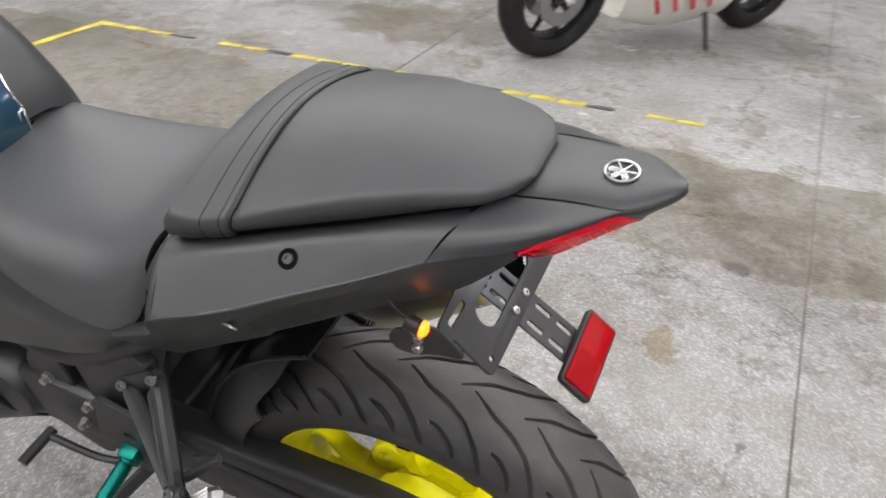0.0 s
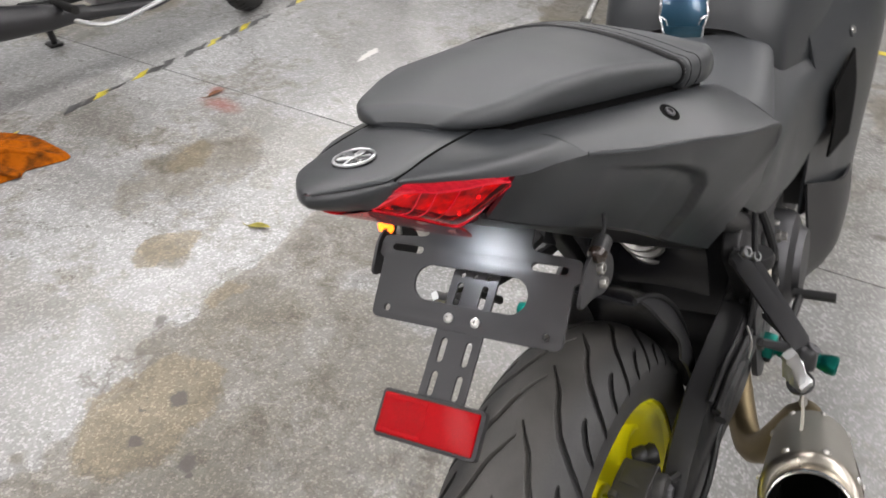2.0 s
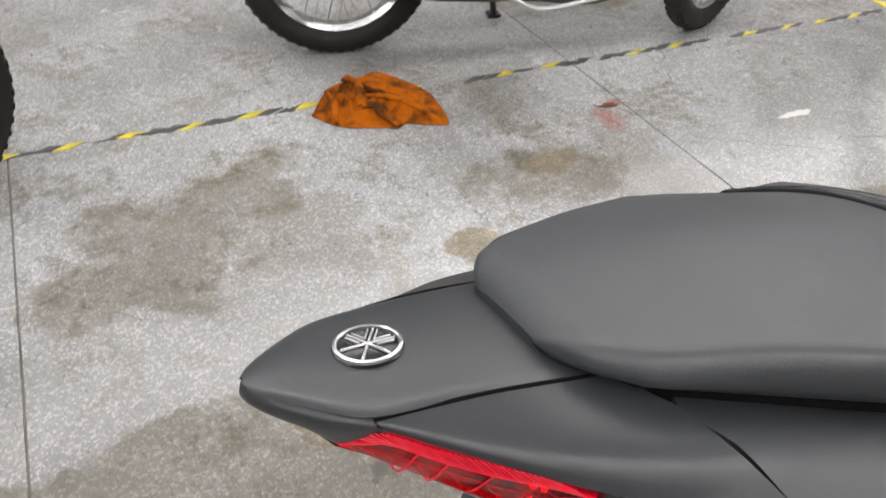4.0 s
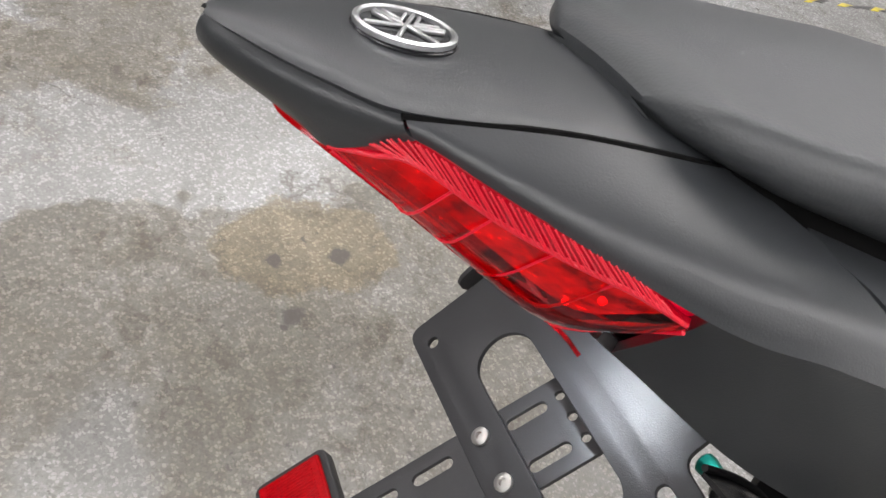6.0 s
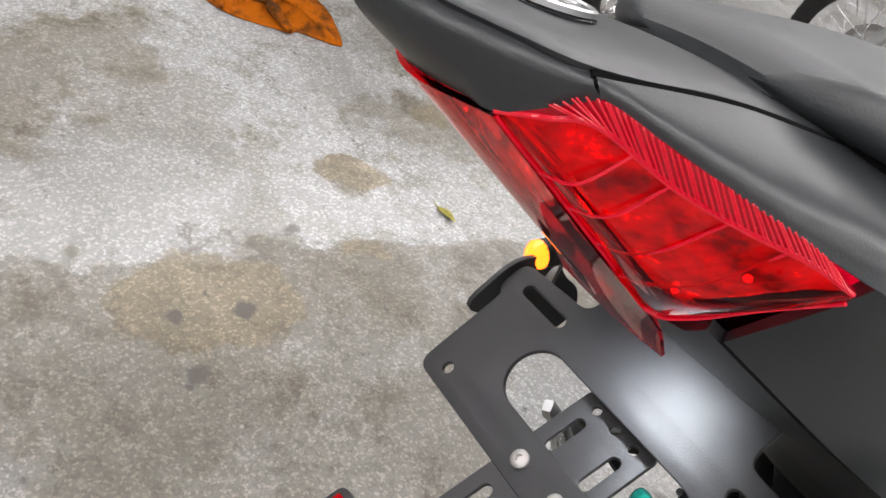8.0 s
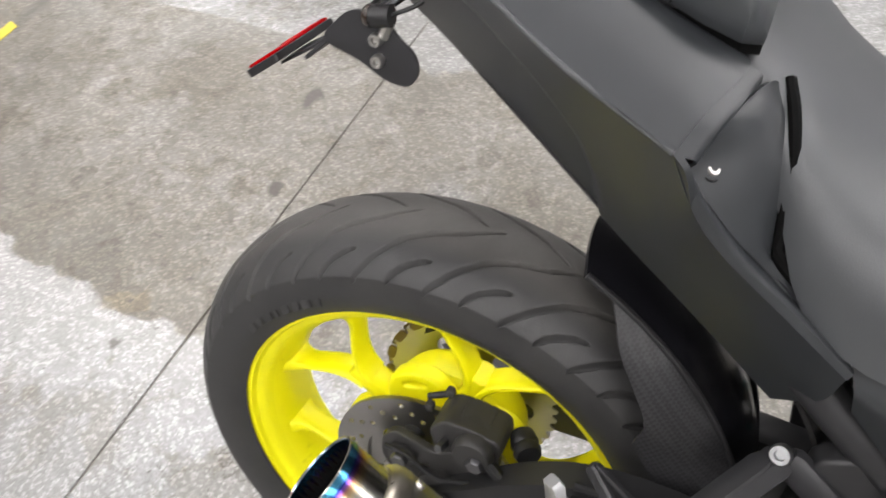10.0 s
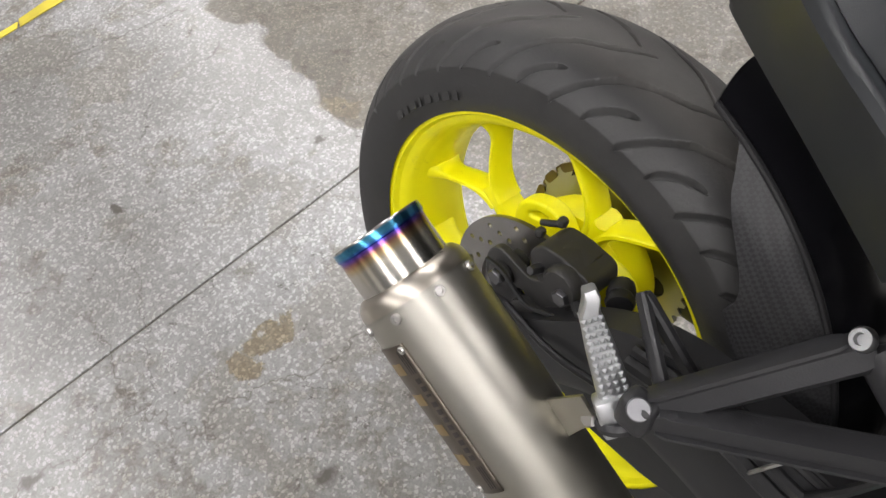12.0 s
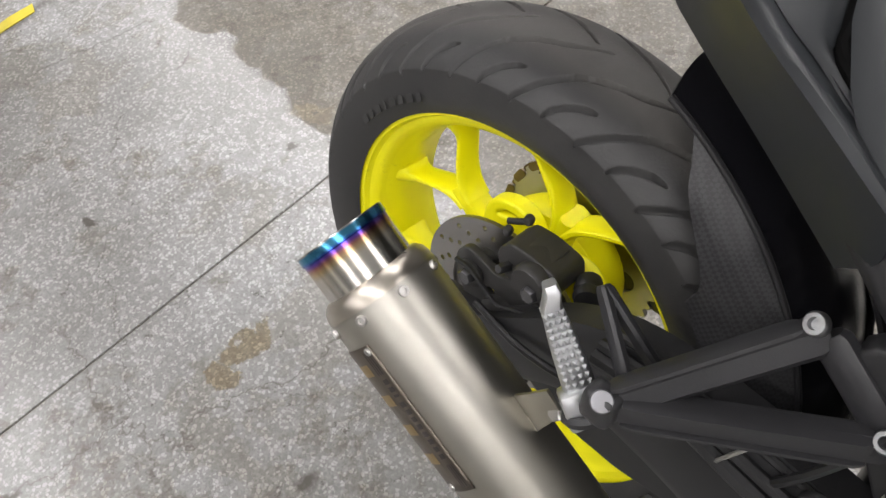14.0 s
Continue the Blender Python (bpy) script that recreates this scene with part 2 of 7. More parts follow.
def floor_mat():
    k = Nodes("ground_terrazzo_floor")
    g = k.n("ShaderNodeNewGeometry").outputs["Position"]

    def bw(c):
        nd = k.n("ShaderNodeRGBToBW")
        k.put(nd.inputs[0], c)
        return nd.outputs[0]

    def warped(scale, amount, detail):
        w = k.n("ShaderNodeVectorMath", operation="SUBTRACT")
        k.put(w.inputs[0], k.noise(g, scale, detail, 0.68, "Color"))
        w.inputs[1].default_value = (0.5, 0.5, 0.5)
        m = k.n("ShaderNodeVectorMath", operation="MULTIPLY_ADD")
        k.put(m.inputs[0], w.outputs[0])
        m.inputs[1].default_value = (amount, amount, 0)
        k.put(m.inputs[2], g)
        return m.outputs[0]
    wide, near, torn, bend = warped(3.0, 0.42, 7), warped(14, 0.07, 6), warped(8, 0.17, 8), warped(3.4, 0.4, 3)

    # stone chips in grey cement
    chip = bw(k.voro(g, 185, "Color"))
    small = bw(k.voro(g, 330, "Color"))
    rim = k.ramp(k.voro(g, 185, "Distance", "DISTANCE_TO_EDGE"), [(0.02, 0.0), (0.12, 1.0)])
    stone = k.ramp(chip, [(0.3, (0.225, 0.224, 0.219)), (0.5, (0.275, 0.274, 0.268)), (0.62, (0.335, 0.334, 0.328)), (0.72, (0.52, 0.518, 0.508))])
    cement = k.ramp(small, [(0.25, (0.2, 0.199, 0.194)), (0.75, (0.31, 0.309, 0.303))])
    base = k.mix(0.74, (0.292, 0.293, 0.289), k.mix(k.math("MULTIPLY", rim, 0.8), cement, stone))
    tone = k.ramp(k.noise(wide, 1.3, 5, 0.6), [(0.32, (0.6, 0.59, 0.57)), (0.46, (0.86, 0.855, 0.845)), (0.54, (1.02, 1.02, 1.03)), (0.68, (1.2, 1.21, 1.24))])
    base = k.mix(1.0, base, tone, "MULTIPLY")

    def offset(co, x, y):
        s = k.n("ShaderNodeVectorMath", operation="SUBTRACT")
        k.put(s.inputs[0], co)
        s.inputs[1].default_value = (x, y, 0)
        return s.outputs[0]

    def blob(x, y, rx, ry, soft, co):
        m = k.n("ShaderNodeVectorMath", operation="MULTIPLY")
        k.put(m.inputs[0], offset(co, x, y))
        m.inputs[1].default_value = (1 / rx, 1 / ry, 0)
        ln = k.n("ShaderNodeVectorMath", operation="LENGTH")
        k.put(ln.inputs[0], m.outputs[0])
        return k.math("SUBTRACT", 1.0, k.math("MULTIPLY", k.math("SUBTRACT", ln.outputs["Value"], 1 - soft), 1 / soft, clamp=True), clamp=True)

    def lane(x0, x1, soft, lean, co):
        s = k.n("ShaderNodeSeparateXYZ")
        k.put(s.inputs[0], co)
        x = k.math("MULTIPLY_ADD", s.outputs[1], lean, s.outputs[0])
        return k.math("MINIMUM", k.math("MULTIPLY", k.math("SUBTRACT", x, x0), 1 / soft, clamp=True), k.math("MULTIPLY", k.math("SUBTRACT", x1, x), 1 / soft, clamp=True))

    def line(x, y, angle, half, wid, co):
        dx, dy = math.cos(angle), math.sin(angle)
        o = offset(co, x, y)
        a, b = k.n("ShaderNodeVectorMath", operation="DOT_PRODUCT"), k.n("ShaderNodeVectorMath", operation="DOT_PRODUCT")
        k.put(a.inputs[0], o)
        a.inputs[1].default_value = (dx, dy, 0)
        k.put(b.inputs[0], o)
        b.inputs[1].default_value = (-dy, dx, 0)
        on = k.math("LESS_THAN", k.math("ABSOLUTE", a.outputs["Value"]), half)
        return k.math("MULTIPLY", on, k.math("SUBTRACT", 1.0, k.math("MULTIPLY", k.math("ABSOLUTE", b.outputs["Value"]), 1 / wid, clamp=True)))

    def most(items):
        out = items[0]
        for i in items[1:]:
            out = k.math("MAXIMUM", out, i)
        return out

    # darker strip beside the bay, base colour times about 0.7
    base = k.mix(k.math("MULTIPLY", lane(0.02, 1.5, 0.25, 0.05, wide), 0.8), base, k.mix(1.0, base, (0.7, 0.695, 0.68), "MULTIPLY"))
    ragged = k.noise(near, 7, 8, 0.76)
    # worn-through sealer: light and dull patches with hard, flaking edges
    flake = k.ramp(k.noise(wide, 2.3, 10, 0.66), [(0.475, 0.0), (0.495, 1.0)])
    flecks = k.ramp(k.noise(near, 9, 10, 0.78), [(0.56, 0.0), (0.585, 1.0)])
    # driven-in grime: two wheel lanes and scattered patches, with ragged edges
    soil = most([lane(-0.98, -0.16, 0.012, 0.02, bend), lane(1.32, 2.05, 0.03, 0.05, wide)] + [k.math("MULTIPLY", k.math("SUBTRACT", k.math("MULTIPLY_ADD", ragged, 2.6, blob(a[0], a[1], a[2] * 1.4, a[3] * 1.4, 0.8, torn)), 1.72), 6.0, clamp=True) for a in FLOOR_GRIME])
    for a in FLOOR_CLEAN:
        soil = k.math("MULTIPLY", soil, k.math("SUBTRACT", 1.0, k.math("MULTIPLY", blob(*a, wide), 0.75)))
    mott = k.math("MULTIPLY", k.ramp(k.noise(near, 5, 7, 0.72), [(0.3, 0.72), (0.48, 0.95), (0.6, 1.0)]), k.ramp(k.noise(near, 17, 8, 0.75), [(0.36, 0.5), (0.47, 0.95), (0.6, 1.0)]))
    soilcol = k.ramp(k.noise(wide, 3.0, 5, 0.65), [(0.36, (0.47, 0.42, 0.33)), (0.46, (0.57, 0.53, 0.44)), (0.52, (0.63, 0.59, 0.51)), (0.62, (0.74, 0.71, 0.64))])
    soilcol = k.mix(k.math("MULTIPLY", flecks, 0.5), soilcol, (0.42, 0.37, 0.29))
    worn = k.math("MULTIPLY", soil, k.math("MULTIPLY", k.math("MULTIPLY_ADD", mott, 0.45, 0.55), k.math("MULTIPLY_ADD", flake, -0.16, 1.0)))
    col = k.mix(worn, base, k.mix(1.0, base, soilcol, "MULTIPLY"))
    grit = k.math("MULTIPLY", k.ramp(k.noise(near, 34, 8, 0.82), [(0.5, 0.0), (0.6, 1.0)]), k.math("MULTIPLY", k.ramp(k.noise(near, 6, 5, 0.7), [(0.44, 0.1), (0.58, 1.0)]), k.math("MULTIPLY_ADD", worn, 0.5, 0.12)))
    col = k.mix(grit, col, (0.1, 0.088, 0.066))
    dull = k.math("MULTIPLY", k.ramp(k.noise(wide, 1.7, 10, 0.68), [(0.54, 0.0), (0.565, 1.0)]), 0.75)
    col = k.mix(dull, col, k.mix(1.0, col, (0.8, 0.775, 0.72), "MULTIPLY"))
    # dark crusted dirt inside the soiled patches
    dirty = most([blob(a[0], a[1], a[2] * 1.3, a[3] * 1.3, 0.7, torn) for a in FLOOR_GRIME] + [k.math("MULTIPLY", soil, 0.6)])
    crust = k.math("MULTIPLY", dirty, k.ramp(k.noise(torn, 13, 9, 0.78), [(0.55, 0.0), (0.575, 1.0)]))
    col = k.mix(k.math("MULTIPLY", crust, 0.8), col, k.mix(1.0, col, (0.5, 0.46, 0.39), "MULTIPLY"))
    # hairline cracks and drag marks
    seam = k.ramp(k.voro(warped(2.2, 0.5, 6), 1.25, "Distance", "DISTANCE_TO_EDGE"), [(0.0, 1.0), (0.0045, 0.0)])
    seam = k.math("MULTIPLY", seam, k.ramp(k.noise(g, 1.1, 3), [(0.5, 0.0), (0.56, 0.8)]))

    def drag(turn, sx, sy, lo):
        mp = k.n("ShaderNodeMapping")
        k.put(mp.inputs[0], near)
        mp.inputs["Rotation"].default_value = (0, 0, turn)
        mp.inputs["Scale"].default_value = (sx, sy, 1)
        return k.ramp(k.noise(mp.outputs[0], 1.0, 6, 0.7), [(lo, 0.0), (lo + 0.03, 1.0)])
    scrape = k.math("MULTIPLY", k.math("MAXIMUM", drag(0.7, 5, 75, 0.645), drag(-0.5, 4, 60, 0.655)), 0.5)
    col = k.mix(k.math("MAXIMUM", seam, scrape), col, (0.1, 0.092, 0.078))
    # grey smudges everywhere
    smud = k.math("MULTIPLY", k.ramp(k.noise(near, 2.6, 8, 0.75), [(0.53, 0.0), (0.59, 0.9)]), k.ramp(k.noise(near, 26, 6, 0.8), [(0.4, 0.2), (0.58, 1.0)]))
    col = k.mix(smud, col, k.mix(1.0, col, (0.58, 0.54, 0.47), "MULTIPLY"))
    # tan spills
    spill = most([blob(a[0], a[1], a[2], a[3], a[4] * 0.4, torn) for a in FLOOR_SPILL])
    col = k.mix(k.math("MULTIPLY", spill, 0.85), col, k.mix(1.0, base, k.ramp(ragged, [(0.4, (0.42, 0.35, 0.23)), (0.55, (0.68, 0.57, 0.39))]), "MULTIPLY"))
    # dark drips, specks and scuffs
    drip = most([blob(*a, near) for a in FLOOR_DRIP])
    speck = k.math("MULTIPLY", k.ramp(k.noise(g, 24, 5, 0.8), [(0.615, 0.0), (0.66, 1.0)]), 0.8)
    scuff = most([line(*a, near) for a in FLOOR_SCUFF])
    col = k.mix(k.math("MULTIPLY", most([drip, speck, k.math("MULTIPLY", scuff, 0.75)]), 0.88), col, (0.07, 0.064, 0.055))
    red = most([blob(-1.6, 1.1, 0.1, 0.045, 0.8, near), blob(-1.68, 1.17, 0.03, 0.04, 0.6, near)])
    col = k.mix(k.math("MULTIPLY", red, 0.5), col, (0.3, 0.07, 0.05))
    white = blob(-1.4, 1.66, 0.018, 0.075, 0.2, near)
    col = k.mix(k.math("MULTIPLY", white, 0.8), col, (0.62, 0.61, 0.57))
    k.bump(k.math("ADD", k.math("MULTIPLY", chip, 0.2), k.math("SUBTRACT", k.noise(g, 150, 4), k.math("MULTIPLY", scuff, 0.8))), 0.06, 0.0006)
    rough = k.math("ADD", k.math("MULTIPLY_ADD", k.noise(wide, 4, 6, 0.65), 0.2, 0.14), k.math("MULTIPLY", worn, 0.12))
    return k.set(color=col, rough=rough, spec=0.45)


# x, y, half sizes, softness of edge
FLOOR_GRIME = [(-1.5, -0.22, 0.27, 0.2, 0.5), (-1.66, 0.02, 0.2, 0.15, 0.5), (-1.4, -0.42, 0.16, 0.13, 0.5), (-1.42, 0.78, 0.16, 0.26, 0.5), (-1.2, 0.45, 0.07, 0.06, 0.4), (0.8, 1.12, 0.2, 0.14, 0.4), (1.22, 0.66, 0.1, 0.12, 0.4),
               (0.8, 0.53, 0.13, 0.07, 0.4), (1.1, -1.6, 0.5, 0.3, 0.4), (-2.6, 1.7, 0.3, 0.5, 0.4), (0.5, 2.2, 0.4, 0.3, 0.4), (2.9, 1.4, 0.4, 0.5, 0.4)]
FLOOR_CLEAN = [(-0.42, 0.8, 0.3, 0.42, 0.3), (-0.6, 1.4, 0.45, 0.32, 0.3), (-0.6, 0.62, 0.16, 0.14, 0.4), (-0.5, -0.3, 0.16, 0.1, 0.4), (-0.45, 1.5, 0.15, 0.3, 0.4)]
FLOOR_SPILL = [(-0.87, 0.07, 0.12, 0.16, 0.25), (0.31, -0.365, 0.022, 0.04, 0.35), (0.25, -0.38, 0.045, 0.03, 0.4), (-1.22, 0.46, 0.05, 0.09, 0.4), (-0.98, 0.42, 0.03, 0.06, 0.4),
               (1.2, 0.6, 0.12, 0.06, 0.4), (-0.13, -0.69, 0.03, 0.05, 0.6), (-1.46, 0.82, 0.06, 0.1, 0.5), (0.9, -0.22, 0.08, 0.05, 0.5)]
FLOOR_DRIP = [(-0.842, 0.004, 0.018, 0.02, 0.4), (-0.846, 0.127, 0.02, 0.02, 0.4), (-0.724, 0.013, 0.022, 0.024, 0.4), (-1.034, 0.267, 0.018, 0.02, 0.5), (-0.7, 0.0, 0.01, 0.01, 0.4),
              (-0.75, -0.66, 0.05, 0.02, 0.4), (0.297, -0.797, 0.012, 0.012, 0.4), (-0.06, -0.646, 0.012, 0.012, 0.5), (-0.478, -0.588, 0.025, 0.018, 0.5), (0.64, -0.44, 0.02, 0.016, 0.5),
              (0.32, -0.14, 0.02, 0.02, 0.6), (1.36, -0.35, 0.04, 0.06, 0.5), (0.36, 1.41, 0.06, 0.02, 0.5), (-0.73, 1.23, 0.025, 0.02, 0.4), (1.21, 0.57, 0.05, 0.02, 0.5), (-0.33, 0.74, 0.03, 0.02, 0.5)]
# middle, direction, half length, width
FLOOR_SCUFF = [(0.05, -1.22, -0.25, 0.14, 0.003), (-0.05, -1.02, 0.5, 0.025, 0.005), (0.37, -0.58, 1.2, 0.17, 0.0016), (0.25, -0.25, 2.4, 0.03, 0.002), (0.05, -1.45, 0.04, 1.2, 0.028),
               (-1.3, 1.45, 1.0, 0.2, 0.003), (-1.25, 0.9, -0.6, 0.12, 0.002), (-1.15, 2.0, 1.3, 0.35, 0.004), (0.9, 0.2, 2.0, 0.1, 0.002), (-1.3, -0.35, 0.9, 0.1, 0.003), (0.15, -0.95, 0.7, 0.05, 0.002), (0.5, -0.75, 2.6, 0.04, 0.002)]
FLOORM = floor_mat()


def wall_mat():
    k = Nodes("grey_unseen_wall")
    g = k.coord()
    n = k.noise(g, 1.2, 5)
    k.bump(k.noise(g, 60, 4), 0.3, 0.002)
    # unseen walls: grey kept low to cut the bounce light
    return k.set(color=k.ramp(n, [(0.3, (0.16, 0.16, 0.155)), (0.7, (0.24, 0.24, 0.235))]), rough=0.8)


WALLM = wall_mat()
# ceiling is out of view; white was chosen to lift glossy reflections
CEILM = plastic("white_ceiling_paint", (0.52, 0.53, 0.54), 0.85, 80, 0.3, 0.06)


def tube_mat():
    k = Nodes("fluorescent_tube_glow")
    return k.set(color=(1, 1, 1), emit=(1.0, 0.96, 0.955), power=LAMP_W * 0.35)


TUBE = tube_mat()
TAPE_Y = plastic("worn_yellow_tape", (0.46, 0.38, 0.03), 0.5, 200, 0.6, 0.3)
TAPE_K = plastic("worn_black_tape", (0.05, 0.05, 0.05), 0.55, 200, 0.6, 0.4)
JOINT = plastic("dirty_joint_filler", (0.16, 0.15, 0.13), 0.8, 200, 0.5, 0.4)


# ---------------------------------------------------------------- mesh helpers
def mesh_of(name, verts, faces, mat, smooth=True):
    me = bpy.data.meshes.new(name)
    me.from_pydata([tuple(v) for v in verts], [], faces)
    me.update()
    me.materials.append(mat)
    if smooth:
        me.polygons.foreach_set("use_smooth", [True] * len(me.polygons))
        me.set_sharp_from_angle(angle=radians(38))
    return me


def bm_mesh(name, bm, mat, smooth=True):
    bmesh.ops.recalc_face_normals(bm, faces=bm.faces[:])
    if bm.calc_volume(signed=True) < 0:
        bmesh.ops.reverse_faces(bm, faces=bm.faces[:])
    me = bpy.data.meshes.new(name)
    bm.to_mesh(me)
    bm.free()
    me.materials.append(mat)
    if smooth:
        me.polygons.foreach_set("use_smooth", [True] * len(me.polygons))
        me.set_sharp_from_angle(angle=radians(38))
    return me


def part(name, me, parent, label="", m=None):
    """One mesh object under a thing or a part."""
    ob = new(name, me)
    ob.parent = parent
    if m is not None:
        ob.matrix_local = m
    if label:
        ob["label"] = label
    return ob


def fix(verts, faces):
    bm = bmesh.new()
    vs = [bm.verts.new(v) for v in verts]
    for f in faces:
        try:
            bm.faces.new([vs[i] for i in f])
        except ValueError:
            pass
    bmesh.ops.remove_doubles(bm, verts=bm.verts[:], dist=1e-5)
    return bm


def spline(pts, n):
    """n points along a smooth line through pts."""
    p = [Vector(q) for q in pts]
    if len(p) == 2:
        return [p[0].lerp(p[1], i / (n - 1)) for i in range(n)]
    ext = [2 * p[0] - p[1]] + p + [2 * p[-1] - p[-2]]
    seg = [(p[i + 1] - p[i]).length for i in range(len(p) - 1)]
    tot = sum(seg)
    out = []
    for i in range(n):
        d = tot * i / (n - 1)
        k = 0
        while k < len(seg) - 1 and d > seg[k]:
            d -= seg[k]
            k += 1
        t = min(1.0, d / max(seg[k], 1e-9))
        a, b, c, e = ext[k:k + 4]
        out.append(0.5 * (2 * b + (c - a) * t + (2 * a - 5 * b + 4 * c - e) * t * t + (3 * b - a - 3 * c + e) * t * t * t))
    return out


def skin(rings, closed=False, caps=False):
    """Verts and faces over rings of equal length."""
    n = len(rings[0])
    verts = [v for r in rings for v in r]
    faces = []
    for i in range(len(rings) - 1):
        for j in range(n if closed else n - 1):
            a, b = i * n + j, i * n + (j + 1) % n
            faces.append((a, b, b + n, a + n))
    if caps:
        faces.append(tuple(range(n))[::-1])
        faces.append(tuple(range((len(rings) - 1) * n, len(rings) * n)))
    return verts, faces


def shell(name, rails, mat, nu=28, nv=6, thick=0.003, flip=False, bulge=0.0):
    """A panel with thickness through rails, each a list of points along its length."""
    rr = [spline(r, nu) for r in rails]
    cols = [spline([r[i] for r in rr], nv) for i in range(nu)]
    nrm = []
    for i in range(nu):
        row = []
        for j in range(nv):
            du = cols[min(i + 1, nu - 1)][j] - cols[max(i - 1, 0)][j]
            dv = cols[i][min(j + 1, nv - 1)] - cols[i][max(j - 1, 0)]
            w = du.cross(dv)
            if w.length < 1e-9:
                w = Vector((0, 0, 1e-9))
            row.append(w.normalized() * (-1 if flip else 1))
        nrm.append(row)
    for i in range(nu):
        for j in range(nv):
            cols[i][j] = cols[i][j] + nrm[i][j] * bulge * math.sin(math.pi * j / (nv - 1))
    top = [v for c in cols for v in c]
    bot = [cols[i][j] - nrm[i][j] * thick for i in range(nu) for j in range(nv)]
    n = len(top)
    faces = []
    for i in range(nu - 1):
        for j in range(nv - 1):
            a = i * nv + j
            faces.append((a, a + 1, a + nv + 1, a + nv))
            faces.append((n + a, n + a + nv, n + a + nv + 1, n + a + 1))
    for i in range(nu - 1):
        for j in (0, nv - 1):
            a = i * nv + j
            faces.append((a, a + nv, n + a + nv, n + a))
    for j in range(nv - 1):
        for i in (0, nu - 1):
            a = i * nv + j
            faces.append((a, a + 1, n + a + 1, n + a))
    return bm_mesh(name, fix(top + bot, faces), mat)


def mirror_me(me):
    """A mirrored copy of a mesh, across x = 0."""
    bm = bmesh.new()
    bm.from_mesh(me)
    for v in bm.verts:
        v.co.x = -v.co.x
    bmesh.ops.reverse_faces(bm, faces=bm.faces[:])
    me2 = bpy.data.meshes.new(me.name)
    bm.to_mesh(me2)
    bm.free()
    for m in me.materials:
        me2.materials.append(m)
    me2.polygons.foreach_set("use_smooth", [True] * len(me2.polygons))
    me2.set_sharp_from_angle(angle=radians(38))
    return me2


def tube(name, pts, r, mat, n=10, steps=None, caps=True, flat=1.0):
    """A round rod along a smooth line; r: one radius or one per point."""
    steps = steps or max(2, (len(pts) - 1) * 6 if len(pts) > 2 else 2)
    line = spline(pts, steps)
    rad = [r] * steps if not isinstance(r, (list, tuple)) else [np.interp(i / (steps - 1) * (len(r) - 1), range(len(r)), r) for i in range(steps)]
    up = Vector((0, 0, 1))
    rings = []
    for i, p in enumerate(line):
        d = (line[min(i + 1, steps - 1)] - line[max(i - 1, 0)]).normalized()
        side = d.cross(up)
        if side.length < 0.05:
            side = d.cross(Vector((0, 1, 0)))
        side.normalize()
        u2 = side.cross(d)
        rings.append([p + (side * math.cos(2 * math.pi * k / n) + u2 * flat * math.sin(2 * math.pi * k / n)) * rad[i] for k in range(n)])
    v, f = skin(rings, True, caps)
    return bm_mesh(name, fix(v, f), mat)


def frame_z(origin, axis, hint=(0, 0, 1)):
    """A matrix whose z runs along axis."""
    z = Vector(axis).normalized()
    x = Vector(hint).cross(z)
    if x.length < 1e-4:
        x = Vector((1, 0, 0)).cross(z)
    x.normalize()
    y = z.cross(x)
    m = Matrix((x, y, z)).transposed().to_4x4()
    m.translation = Vector(origin)
    return m


def lathe(name, profile, mat, n=48, closed=False):
    """A turned body round z: profile of (r, z)."""
    rings = [[Vector((r * math.cos(2 * math.pi * k / n), r * math.sin(2 * math.pi * k / n), z)) for k in range(n)] for r, z in profile]
    if closed:
        rings.append(rings[0])
    v, f = skin(rings, True)
    return bm_mesh(name, fix(v, f), mat)


def block(name, size, mat, bevel=0.002, seg=2, m=None):
    bm = bmesh.new()
    bmesh.ops.create_cube(bm, size=1.0)
    bmesh.ops.scale(bm, vec=size, verts=bm.verts[:])
    if bevel:
        bmesh.ops.bevel(bm, geom=bm.edges[:], offset=bevel, segments=seg, affect="EDGES", profile=0.5)
    if m is not None:
        bmesh.ops.transform(bm, matrix=m, verts=bm.verts[:])
    return bm_mesh(name, bm, mat)


def prism(name, outline, holes, thick, mat, m=None, bevel=0.0):
    """A flat plate with holes: outlines in x, y; its thickness about z = 0."""
    cu = bpy.data.curves.new(name, "CURVE")
    cu.dimensions, cu.fill_mode, cu.extrude, cu.bevel_depth = "2D", "BOTH", thick / 2 - bevel, bevel
    for pts in [outline] + list(holes):
        s = cu.splines.new("POLY")
        s.points.add(len(pts) - 1)
        for p, q in zip(s.points, pts):
            p.co = (q[0], q[1], 0, 1)
        s.use_cyclic_u = True
    ob = bpy.data.objects.new(name, cu)
    me = bpy.data.meshes.new_from_object(ob)
    bpy.data.objects.remove(ob)
    bpy.data.curves.remove(cu)
    bm = bmesh.new()
    bm.from_mesh(me)
    bmesh.ops.remove_doubles(bm, verts=bm.verts[:], dist=1e-6)
    if m is not None:
        bmesh.ops.transform(bm, matrix=m, verts=bm.verts[:])
    bpy.data.meshes.remove(me)
    return bm_mesh(name, bm, mat)


def circle(x, y, r, n=16):
    return [(x + r * math.cos(2 * math.pi * k / n), y + r * math.sin(2 * math.pi * k / n)) for k in range(n)]


